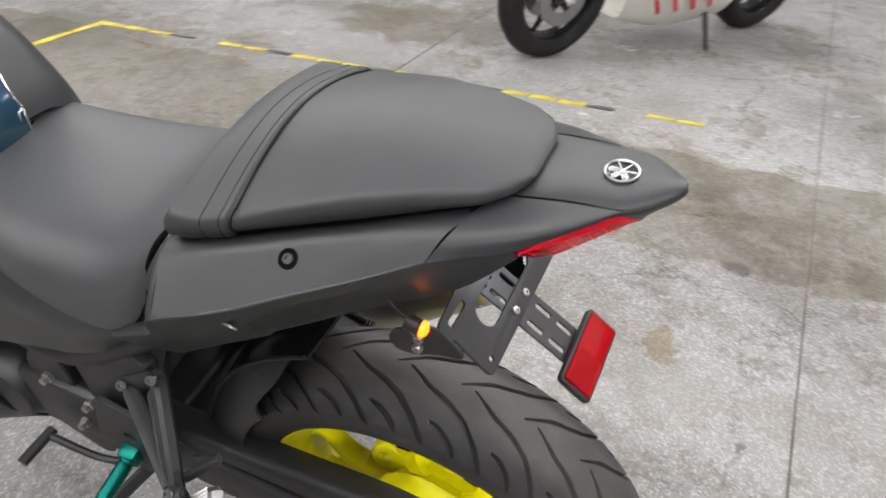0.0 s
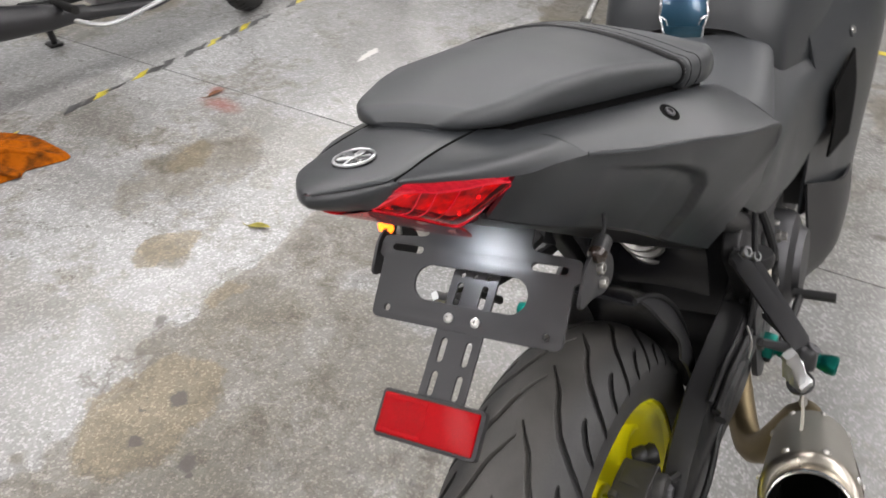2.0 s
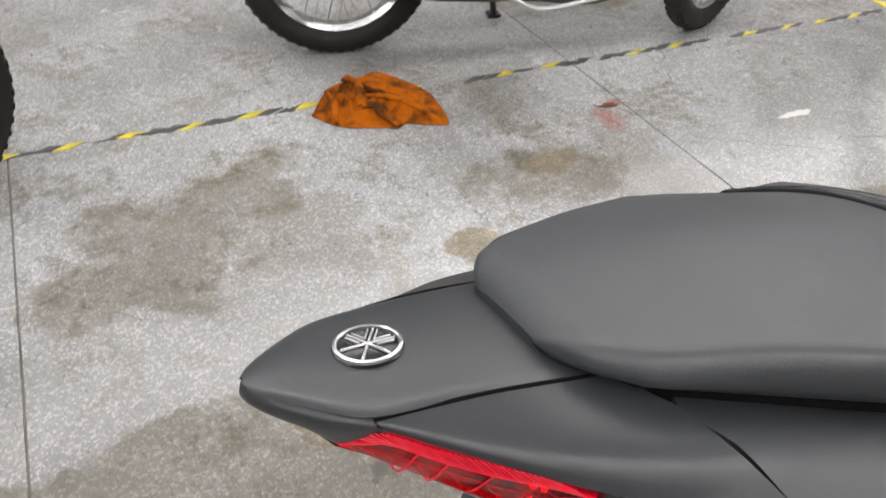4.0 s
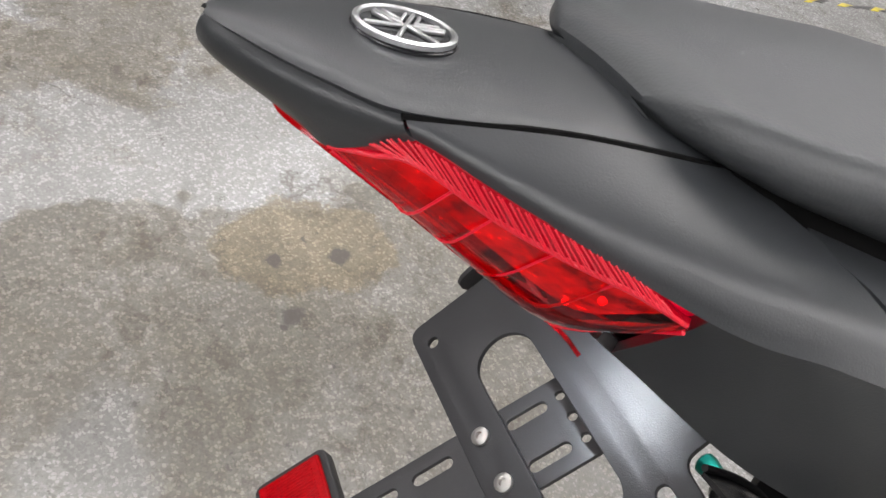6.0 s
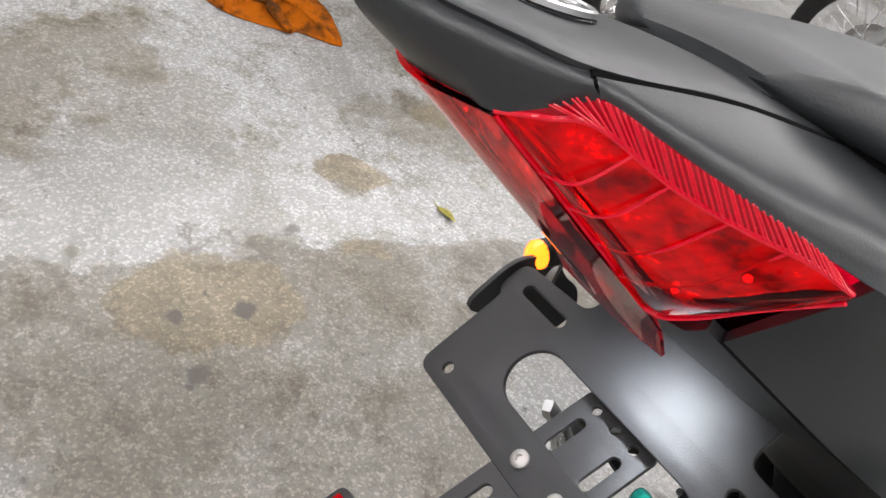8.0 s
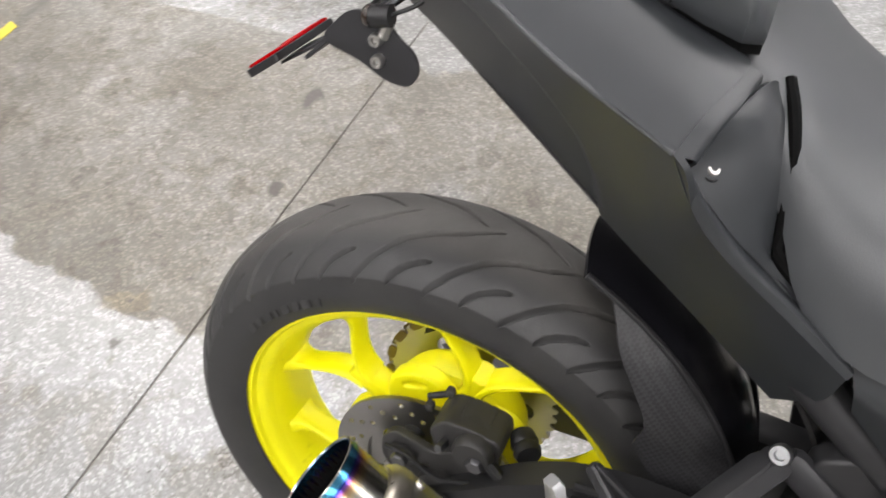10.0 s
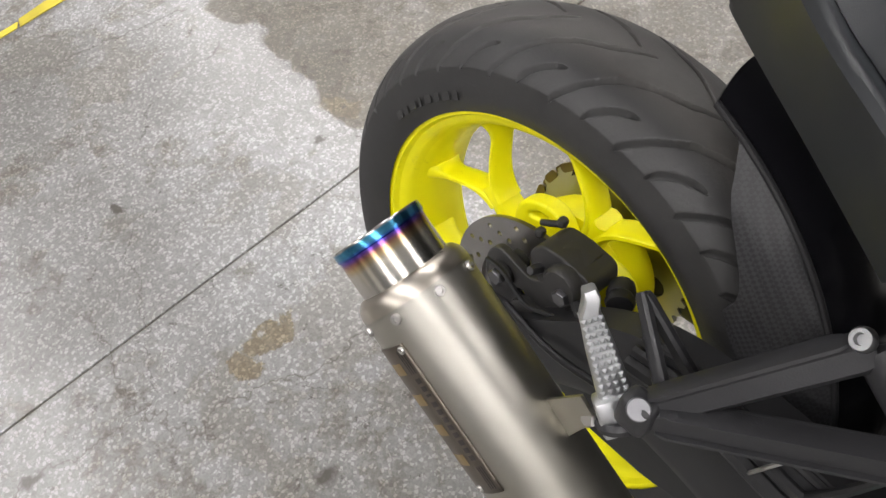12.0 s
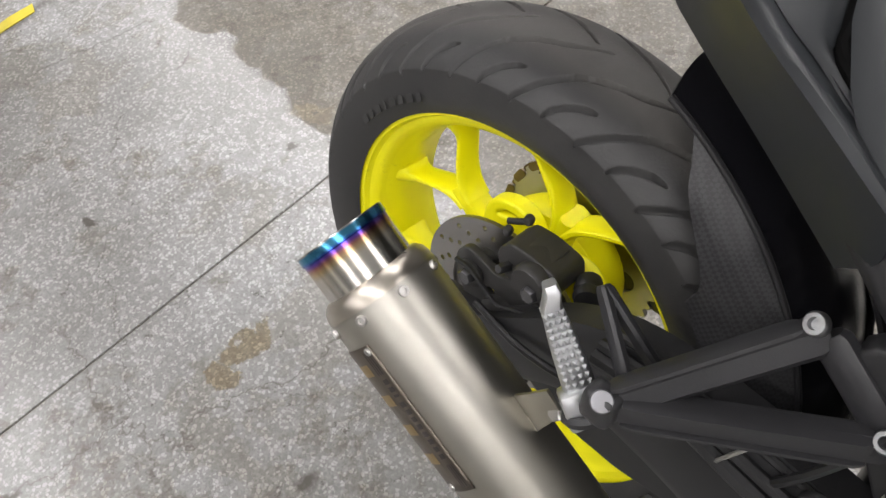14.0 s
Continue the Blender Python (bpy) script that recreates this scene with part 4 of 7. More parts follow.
def tail_body():
    from mathutils.bvhtree import BVHTree
    # middle panel with the badge
    secs = []
    for y, w, ze, zc in ((-0.08, 0.044, 0.645, 0.648), (-0.111, 0.043, 0.652, 0.6555), (-0.14, 0.041, 0.6565, 0.661), (-0.17, 0.0385, 0.66, 0.6645), (-0.199, 0.0355, 0.662, 0.6665), (-0.213, 0.0268, 0.6642, 0.6685), (-0.224, 0.0172, 0.6662, 0.6695), (-0.231, 0.0098, 0.6678, 0.6697), (-0.2352, 0.0042, 0.6686, 0.6695), (-0.2362, 0.0012, 0.669, 0.6693)):
        secs.append([Vector((w * math.sin(a), y, ze + (zc - ze) * math.cos(a) ** 1.2 if abs(a) < 1.57 else ze)) for a in np.linspace(-1.5707, 1.5707, 15)])
    rails = [[tuple(s[j]) for s in secs] for j in range(15)]
    global CENTRE_PANEL
    CENTRE_PANEL = bp("tail_centre_panel", shell("tail_centre_panel", rails, PANEL, 30, 29, 0.0015, True), "satin grey tail panel")
    # lip under its edge
    top = [(0.0357, -0.1985, 0.6622), (0.0268, -0.213, 0.6643), (0.0172, -0.224, 0.6663), (0.0098, -0.231, 0.6679), (0.0042, -0.2352, 0.6687), (0.0, -0.2364, 0.669)]
    roll = [(0.0372, -0.1992, 0.6608), (0.028, -0.2142, 0.6622), (0.0182, -0.2256, 0.6638), (0.0106, -0.2327, 0.6651), (0.0046, -0.2371, 0.6658), (0.0, -0.2386, 0.666)]
    side = [(0.0382, -0.1985, 0.6592), (0.0282, -0.2138, 0.6575), (0.0184, -0.2245, 0.6585), (0.0108, -0.231, 0.6592), (0.0046, -0.2348, 0.6597), (0.0, -0.2362, 0.6598)]
    low = [(0.039, -0.1965, 0.6575), (0.0255, -0.2105, 0.6482), (0.0175, -0.2145, 0.6482), (0.011, -0.217, 0.6482), (0.005, -0.2185, 0.6482), (0.0, -0.219, 0.6482)]
    both("tail_lip", shell("tail_lip", [top, roll, side, low], PANEL, 24, 16, 0.002), "")
    # rear side panel
    rails = [[(0.0362, -0.199, 0.6624), (0.0407, -0.155, 0.6602), (0.0437, -0.111, 0.6535), (0.064, -0.088, 0.6433)], [(0.0377, -0.1985, 0.661), (0.06, -0.158, 0.649), (0.075, -0.125, 0.643), (0.087, -0.079, 0.634)], [(0.0385, -0.197, 0.658), LF, (0.092, -0.098, 0.6245), S3]]
    both("tail_side_panel", shell("tail_side_panel", rails, PANEL, 26, 10, 0.0035, True), "satin grey tail side panel")
    # solid near-black bead painted as the shade between the panels
    both("panel_gap_shade", tube("panel_gap_shade", [(0.036, -0.1995, 0.6618), (0.0404, -0.155, 0.6597), (0.0434, -0.112, 0.653), (0.0445, -0.085, 0.6465)], 0.0011, SOOT_SHADE, 6), "near-black bead drawn as the shade between tail panels")
    # upper flank beside the seat
    inner = [(0.035, -0.07, 0.64), (0.06, 0.0, 0.61), (0.085, 0.1, 0.58), (0.1, 0.17, 0.562)]
    upper = [SQ, (0.092, 0.0, 0.6205), (0.121, 0.1, 0.594), PC]
    mid = [(0.0845, -0.077, 0.6345), (0.117, 0.01, 0.607), (0.145, 0.095, 0.583), (0.162, 0.17, 0.556)]
    flank = both("seat_flank_panel", shell("seat_flank_panel", [inner, upper, mid, CREASE], PANEL, 34, 16, 0.0035, True), "satin grey panel beside the pillion seat")
    both("crease_bead", tube("crease_bead", [(p[0] - 0.0012, p[1], p[2] - 0.0002) for p in CREASE], 0.0019, PANEL, 8, 40), "")
    # lower flank
    FRONT = [PL, (0.186, 0.176, 0.506), (0.176, 0.198, 0.4785), (0.165, 0.242, 0.443), (0.155, 0.29, 0.405)]
    edge = [LF] + CREASE + FRONT[1:]
    m1 = [(0.069, -0.128, 0.618), (0.097, -0.072, 0.6), (0.118, -0.016, 0.572), (0.138, 0.05, 0.543), (0.155, 0.12, 0.508), (0.152, 0.165, 0.463), (0.144, 0.2, 0.432), (0.138, 0.24, 0.4), (0.13, 0.29, 0.36)]
    me = shell("lower_flank_panel", [edge, m1, LOW], PANEL, 110, 48, 0.004, True)
    lowline = spline(LOW, 200)
    edgeline = spline(edge, 200)
    for v in me.vertices:                              # scooped hollow behind the front leg of the panel
        y, z = v.co.y, v.co.z
        zt = min(edgeline, key=lambda p: abs(p.y - y)).z
        zb = min(lowline, key=lambda p: abs(p.y - y)).z
        t = (zt - z) / max(zt - zb, 0.01)
        lim = float(np.interp(y, (-0.05, 0.03, 0.075, 0.1, 0.115, 0.122), (0.16, 0.24, 0.33, 0.45, 0.7, 1.2)))
        d = min(1.0, max(0.0, (t - lim) / 0.05)) * min(1.0, max(0.0, (y + 0.05) / 0.1))
        v.co.x -= 0.006 * d
        v.co.z += 0.002 * d
    both("lower_flank_panel", me, "satin grey lower tail panel")
    # rolled front lip of the flank, and the hollow cover beside the rider seat
    inn = [(0.13, 0.1865, 0.552), (0.155, 0.176, 0.541), (0.172, 0.165, 0.52), (0.169, 0.182, 0.503), (0.161, 0.205, 0.479), (0.149, 0.2245, 0.459), (0.143, 0.25, 0.437), (0.14, 0.285, 0.412)]
    rim = [PC, (0.15, 0.1735, 0.5605), (0.172, 0.1655, 0.552), PL]
    mid = [(0.131, 0.1875, 0.563), (0.152, 0.182, 0.555), (0.17, 0.1755, 0.547), (0.1855, 0.17, 0.5345)]
    both("flank_lip", shell("flank_lip", [rim, mid, [inn[0], (0.148, 0.179, 0.546), (0.163, 0.171, 0.533), inn[2]]], PANEL, 20, 9, 0.002, False), "")
    rim = FRONT
    mid = [(0.1855, 0.165, 0.5335), (0.181, 0.183, 0.507), (0.172, 0.205, 0.4805), (0.16, 0.247, 0.446), (0.151, 0.293, 0.409)]
    both("flank_lip", shell("flank_lip", [rim, mid, [inn[2], inn[3], inn[4], inn[5], inn[7]]], PANEL, 30, 9, 0.002, False), "")
    far = [(0.1, 0.2, 0.55), (0.118, 0.207, 0.54), (0.13, 0.2135, 0.522), (0.136, 0.219, 0.497), (0.14, 0.2235, 0.474), (0.144, 0.2285, 0.4615), (0.14, 0.254, 0.44), (0.137, 0.289, 0.415)]
    cover = both("frame_cover", shell("frame_cover", [[(p[0] + 0.001, p[1], p[2] + 0.001) for p in inn], [tuple((Vector(p) + Vector(q)) / 2 + Vector((0, 0, 0.004))) for p, q in zip(inn, far)], far], PANEL, 36, 12, 0.004, False), "")
    for s_, c in ((1, cover[0]), (-1, cover[1])):
        way = Vector((s_ * 0.45, 0.5, 0.74))
        place = Vector((s_ * 0.1615, 0.1795, 0.5215)) - way * 0.0035
        # near-black disc stands in for the shade inside the bolt hole
        part("recess_shade", lathe("recess_shade", [(0.0075, -0.004), (0.0075, 0.0004), (0.0066, 0.0006), (0.0062, 0.0002), (0.0, 0.0002)], SOOT_SHADE, 20), c, "", frame_z(place, way))
        bolt(c, place, way, 0.0048, 0.003, STEEL)
    # near-black bead along the cover edge, painted shade of the gap
    both("seat_gap_shade", tube("seat_gap_shade", [(p[0] - 0.001, p[1] + 0.003, p[2] + 0.002) for p in far], 0.0038, SOOT_SHADE, 8), "near-black bead drawn as the shaded gap beside the rider seat")
    # dark undertray that closes the tail from below
    rails = [[(-p[0] + 0.006, p[1], p[2] + 0.004) for p in LOW], [(-p[0] * 0.5, p[1] + 0.01, p[2] - 0.008) for p in LOW], [(p[0] * 0.5, p[1] + 0.01, p[2] - 0.008) for p in LOW], [(p[0] - 0.006, p[1], p[2] + 0.004) for p in LOW]]
    bp("undertray", shell("undertray", rails, DARKPL, 30, 12, 0.004, True), "black undertail tray")
    for s in (-1, 1):
        tree = BVHTree.FromPolygons([v.co for v in flank[0].data.vertices], [tuple(p.vertices) for p in flank[0].data.polygons])
        hit, n, _, _ = tree.ray_cast(Vector((0.126 + 0.06, 0.046, 0.598 + 0.085)), Vector((-0.57, 0, -0.82)))
        hit, n = Vector((s * hit.x, hit.y, hit.z)), Vector((s * 0.57, 0.0, 0.82))
        # flat near-black disc on the panel, the hole's shade put into colour
        rec = bp("recess_shade", lathe("recess_shade", [(0.0092, -0.002), (0.0092, 0.0003), (0.0088, 0.0005), (0.0084, 0.0003), (0.0, 0.0002)], SOOT_SHADE, 28), "", None, frame_z(hit, n))
        part("bolt", lathe("bolt", [(0, 0.0), (0.0048, 0.0), (0.0048, 0.0012), (0.0042, 0.0018), (0.0024, 0.0018), (0.0022, 0.0005), (0, 0.0005)], ENGINE, 14), rec, "steel socket bolt")
        if s < 0:
            bp("oval_plug", prism("oval_plug", slot(0, 0, 0.013, 0.0055), [], 0.003, STEEL, None, 0.0008), "", None, frame_z((s * 0.1535, 0.114, 0.5115), (s * 0.87, 0.1, -0.49)))


tail_body()


def badge():
    top = max(v.co.z for v in CENTRE_PANEL.data.vertices if abs(v.co.y + 0.19) < 0.012 and abs(v.co.x) < 0.006)
    m = frame_z((0, -0.188, top - 0.0026), (0, 0.06, 0.99), (0, 1, 0))
    base = bp("badge", lathe("badge", [(0, 0), (0.0142, 0), (0.0142, 0.0022), (0.013, 0.003), (0, 0.003)], GLOSSPL, 40), "round chrome badge on black", None, m)
    part("badge_ring", lathe("badge_ring", [(0.0121, 0.0028), (0.0121, 0.0041), (0.0128, 0.0046), (0.0138, 0.0041), (0.0138, 0.0028)], BADGEM, 40), base, "chrome ring")
    for k in range(3):
        a = math.pi / 3 * k + math.pi / 2
        r = Matrix.Rotation(a, 4, "Z")
        part("badge_bar", block("badge_bar", (0.0225, 0.0011, 0.0012), BADGEM, 0.0003, 1, r @ Matrix.Translation((0.0, 0, 0.0036))), base)
        for q in (-1, 1):
            part("badge_bar", block("badge_bar", (0.0075, 0.0009, 0.0012), BADGEM, 0.0003, 1, r @ Matrix.Translation((0.0065, q * 0.0019, 0.0036))), base)


badge()


# ---- tail lamp
def tail_lamp():
    k1, k2, k3, r2, k5 = (0.024, -0.211, 0.648), (0.039, -0.1965, 0.6575), (0.0768, -0.134, 0.6295), (0.03, -0.132, 0.588), (0.027, -0.115, 0.57)
    upper = [k1, (0.032, -0.2035, 0.653), k2, (0.05, -0.179, 0.6505), (0.06, -0.1625, 0.6445), (0.07, -0.146, 0.638), k3]
    lower = [(0.0238, -0.21, 0.6465), (0.0252, -0.19, 0.6315), (0.0275, -0.165, 0.6125), (0.03, -0.138, 0.592), (0.041, -0.134, 0.5965), (0.06, -0.133, 0.613), (0.0758, -0.133, 0.626)]
    mid = [tuple((Vector(p) * 0.5 + Vector(q) * 0.5) + Vector((0.56, -0.53, -0.64)) * 0.0095 * w) for p, q, w in zip(upper, lower, (0, 0.4, 0.75, 1, 1, 0.7, 0))]
    band = [tuple(Vector(p).lerp(Vector(q), 0.1) + Vector((0.56, -0.53, -0.64)) * 0.003 * w) for p, q, w in zip(upper, lower, (0, 0.4, 0.75, 1, 1, 0.7, 0))]
    ridge = [k1, (0.0255, -0.19, 0.632), (0.028, -0.163, 0.611), r2, k5]
    keel = [(0, -0.2185, 0.6475), (0, -0.19, 0.626), (0, -0.162, 0.605), (0, -0.134, 0.584), (0, -0.116, 0.5695)]

    def sunk(rail, d):
        return [(p[0] * 0.95, p[1] + d * 0.75, p[2] + d * 0.35) for p in rail]
    a, b = both("tail_lamp", shell("tail_lamp", [band, mid, lower], REDGLASS, 40, 14, 0.0016, True), "red tail lamp lens, lit")
    for s, par in ((1, a), (-1, b)):
        def side(me):
            return me if s > 0 else mirror_me(me)
        part("lamp_bowl", side(shell("lamp_bowl", [sunk(band, 0.006), sunk(mid, 0.016), sunk(lower, 0.008)], BOWL, 26, 12, 0.0015, True)), par, "faceted red lamp interior")
        part("prism_band", side(shell("prism_band", [upper, band], REDDARK, 40, 4, 0.002, True)), par, "ribbed red upper edge")
        up, lo = spline(upper, 101), spline(band, 101)
        for k in range(46):                            # fine slanting prisms across the band
            i = 12 + int(k * 80 / 46)
            o = Vector((0.0006, -0.0011, 0.0002))
            u, v = up[i] + o, lo[min(100, i + 8)] + o
            part("prism", tube("prism", [(u.x * s, u.y, u.z), (v.x * s, v.y, v.z)], 0.00026, REDPRISM, 5), par)
        low = spline(lower, 101)
        for t, e in ((0.14, 0.34), (0.24, 0.45), (0.35, 0.62), (0.46, 0.78)):   # dividing ribs
            u, v = low[int(t * 100)], lo[int(e * 100)]
            w = (u + v) / 2 + Vector((0.56, -0.53, -0.64)) * 0.0055
            part("lens_rib", tube("lens_rib", [((p.x + 0.0003) * s, p.y - 0.0003, p.z - 0.0003) for p in (u, w, v)], 0.0004, REDPRISM, 6, 10), par)
        for line in (lower, band):
            part("lens_rib", tube("lens_rib", [(p[0] * s, p[1] - 0.0004, p[2]) for p in line], 0.0007, REDPRISM, 6, 60), par)
        for q in ((0.057, -0.149, 0.62), (0.034, -0.141, 0.599)):
            part("led", lathe("led", [(0, -0.0009), (0.0009, -0.0007), (0.0012, 0.0), (0.0008, 0.0008), (0, 0.001)], REDLED, 12), par, "glowing red diode", Matrix.Translation((s * (q[0] - 0.001), q[1] + 0.006, q[2] + 0.001)))
    under = bp("lamp_keel", shell("lamp_keel", [[(-p[0], p[1], p[2]) for p in ridge], keel, ridge], REDGLASS, 26, 15, 0.0016, True), "red lens under the tail point")
    part("lamp_bowl", shell("lamp_bowl", [[(-p[0], p[1] + 0.01, p[2] + 0.006) for p in ridge], [(p[0], p[1] + 0.012, p[2] + 0.008) for p in keel], [(p[0], p[1] + 0.01, p[2] + 0.006) for p in ridge]], BOWL, 16, 9, 0.0015, True), under)
    # number-plate lamp under the tail
    body = bp("plate_lamp", block("plate_lamp", (0.05, 0.03, 0.012), DARKPL, 0.003, 2, frame_z((0, -0.088, 0.572), (0, -0.5, -0.85))), "white plate lamp under the tail")
    kk = Nodes("white_plate_lamp_glow")
    part("plate_lamp_lens", block("plate_lamp_lens", (0.036, 0.016, 0.003), kk.set(color=(0.9, 0.9, 0.9), emit=(0.9, 0.95, 1.0), power=6.0), 0.001, 1, frame_z((0, -0.0915, 0.5655), (0, -0.5, -0.85))), body, "glowing white lens")
    la = bpy.data.lights.new("plate_lamp_light", "AREA")
    la.shape, la.size, la.size_y, la.energy, la.color = "RECTANGLE", 0.03, 0.012, 0.1, (0.88, 0.94, 1.0)
    la.spread = radians(110)
    ob = new("plate_lamp_light", la)
    ob.parent = BIKE
    ob.matrix_local = SHIFT @ look((0.004, -0.0935, 0.5625), (0.004, -0.075, 0.52))


tail_lamp()


# ---- plate bracket, reflector, indicators
def plate_bracket():
    m = Matrix(((1, 0, 0, 0), (0, 0.707, -0.707, -0.119), (0, 0.707, 0.707, 0.475), (0, 0, 0, 1)))   # x across, y up the plate, z out
    out = round_poly([(-0.088, 0), (0.088, 0), (0.088, 0.052), (0.093, 0.054), (0.093, 0.071), (0.047, 0.074), (0.045, 0.135), (-0.045, 0.135), (-0.047, 0.074), (-0.093, 0.071), (-0.093, 0.054), (-0.088, 0.052)], 0.007)
    holes = [slot(0, 0.036, 0.053, 0.0155), slot(-0.066, 0.062, 0.016, 0.0036), slot(0.066, 0.062, 0.016, 0.0036), circle(-0.074, 0.009, 0.0035), circle(0.074, 0.009, 0.0035)]
    br = bp("plate_bracket", prism("plate_bracket", out, holes, 0.003, POWDER, m, 0.0005), "black powder-coated steel plate bracket with slots")
    for s in (-1, 1):
        part("bolt", lathe("bolt", [(0, 0), (0.0042, 0), (0.0042, 0.0018), (0.0033, 0.0024), (0.0018, 0.0024), (0.0016, 0.0006), (0, 0.0006)], STEEL, 14), br, "small steel bolt", m @ Matrix.Translation((s * 0.0125, 0.0095, 0.0015)))
    # ears with the indicators
    for s in (-1, 1):
        ear = [(-0.1, 0.5), (-0.075, 0.528), (-0.05, 0.528), (-0.038, 0.514), (-0.027, 0.508), (-0.021, 0.495), (-0.028, 0.481), (-0.048, 0.482), (-0.066, 0.492)]
        em = Matrix(((0, 0, 1, s * 0.0955), (1, 0, 0, 0), (0, 1, 0, 0), (0, 0, 0, 1)))
        e = part("bracket_ear", prism("bracket_ear", round_poly(ear, 0.012), [], 0.003, POWDER, em, 0.0005), br)
        for y, z in ((-0.052, 0.496), (-0.054, 0.511)):
            bolt(e, (s * 0.097, y, z), (s, 0, 0), 0.005, 0.005)
        st = bp("indicator", tube("indicator", [(s * 0.098, -0.043, 0.53), (s * 0.099, -0.057, 0.527)], 0.0078, DARKPL, 14), "small black bullet indicator")
        part("indicator_lens", lathe("indicator_lens", [(0.0078, 0), (0.0076, 0.003), (0.005, 0.006), (0, 0.0072)], AMBER if s < 0 else SMOKED, 16), st, "amber lens, lit" if s < 0 else "smoked lens", frame_z((s * 0.099, -0.0575, 0.527), (0.03, -1, -0.1)))
        part("indicator_stalk", tube("indicator_stalk", [(s * 0.098, -0.045, 0.525), (s * 0.095, -0.05, 0.513)], 0.0045, STEEL, 8), st)
        part("wire", tube("wire", [(s * 0.098, -0.044, 0.53), (s * 0.092, -0.022, 0.544), (s * 0.07, 0.0, 0.572)], 0.0016, DARKPL, 6), st)
    # slotted arm and reflector
    d = Vector((0, -0.056, -0.04)).normalized()
    nrm = Vector((0, -d.z, d.y)) * -1
    if nrm.z < 0:
        nrm = -nrm
    am = Matrix(((1, 0, 0, 0), (0, -d.y, nrm.y, -0.1148), (0, -d.z, nrm.z, 0.4778), (0, 0, 0, 1)))
    ao = round_poly([(-0.021, -0.085), (0.021, -0.085), (0.021, 0.048), (-0.021, 0.048)], 0.003)
    ah = [slot(sx * 0.0115, y, 0.0033, 0.0105) for sx in (-1, 1) for y in (-0.022, -0.05, 0.026)]
    arm = bp("reflector_arm", prism("reflector_arm", ao, ah + [circle(x, 0.043, 0.0028, 8) for x in (-0.012, 0, 0.012)], 0.0025, POWDER, am, 0.0004), "black slotted steel arm")
    d2 = Vector((0, -0.024, -0.019)).normalized()
    n2 = Vector((0, d2.z, -d2.y))
    rm = Matrix(((1, 0, 0, 0), (0, -d2.y, n2.y, -0.185), (0, -d2.z, n2.z, 0.4355), (0, 0, 0, 1)))
    rf = bp("rear_reflector", prism("rear_reflector", round_poly([(-0.046, -0.0185), (0.046, -0.0185), (0.046, 0.0185), (-0.046, 0.0185)], 0.004), [], 0.007, DARKPL, rm @ Matrix.Translation((0, 0, 0.0)), 0.001), "rectangular red rear reflector in a black frame")
    part("reflector_lens", block("reflector_lens", (0.0866, 0.0325, 0.003), REFL_B, 0.001, 2, rm @ Matrix.Translation((0, 0, 0.0045))), rf, "plain red lens")
    prisms = part("prism_field", block("prism_field", (0.04, 0.0305, 0.0008), REFL_A, 0.0002, 1, rm @ Matrix.Translation((-0.0222, 0, 0.006))), rf, "red lens half with fine slanting prisms")
    for k in range(26):
        c = -0.0412 + k * 0.00152
        part("prism", block("prism", (0.0007, 0.024, 0.0007), REFL_A, 0.0002, 1, rm @ Matrix.Translation((c, 0, 0.0064))), prisms)


plate_bracket()


# ---- pillion seat
def seat_half(y):
    return float(np.interp(y, (-0.1275, -0.124, -0.118, -0.098, 0.0, 0.1, 0.15, 0.172, 0.183), (0.03, 0.04, 0.0515, 0.068, 0.099, 0.126, 0.1345, 0.133, 0.12)))


def seat_base(y):
    return float(np.interp(y, (-0.1275, -0.124, -0.1, 0.0, 0.1, 0.183), (0.6615, 0.658, 0.6515, 0.626, 0.599, 0.576)))


def seat_crown(y):
    return float(np.interp(y, (-0.1275, -0.124, -0.116, -0.1, -0.05, 0.0, 0.05, 0.1, 0.14, 0.165, 0.183), (0.6645, 0.6685, 0.672, 0.6735, 0.6735, 0.67, 0.663, 0.652, 0.641, 0.629, 0.6)))


def seat_at(y, s, lift=0.0):
    """A point on the seat: s from -1 (left lower edge) over the top to 1."""
    band = float(np.interp(y, (0.1035, 0.107), (0.0, 1.0)))      # the sewn front band stands proud of the rest
    w, zb, zc = seat_half(y) + 0.003 * band, seat_base(y) - 0.004 * band, seat_crown(y) + 0.0025 * band
    drop = float(np.interp(y, (-0.124, -0.1, -0.05, 0.0, 0.05, 0.1, 0.14, 0.183), (0.001, 0.005, 0.010, 0.016, 0.024, 0.031, 0.030, 0.012)))
    ze = zc - min(drop, 0.75 * (zc - zb))           # height of the shoulder
    rr = min(0.010, 0.6 * (ze - zb))
    a = abs(s)
    if a > 0.84:
        t = (1 - a) / 0.16
        x, z = w - 0.004 - 0.007 * (1 - t) ** 2.6, zb + (ze - rr - zb) * t
    elif a > 0.7:
        t = (0.84 - a) / 0.14 * math.pi / 2
        x, z = w - 0.004 - rr * (1 - math.cos(t)), ze - rr + rr * math.sin(t)
    else:
        t = a / 0.7
        x, z = (w - 0.004 - rr) * t, ze + (zc - ze) * (1 - t ** 1.75)
    return Vector((math.copysign(x, s), y, z + lift))


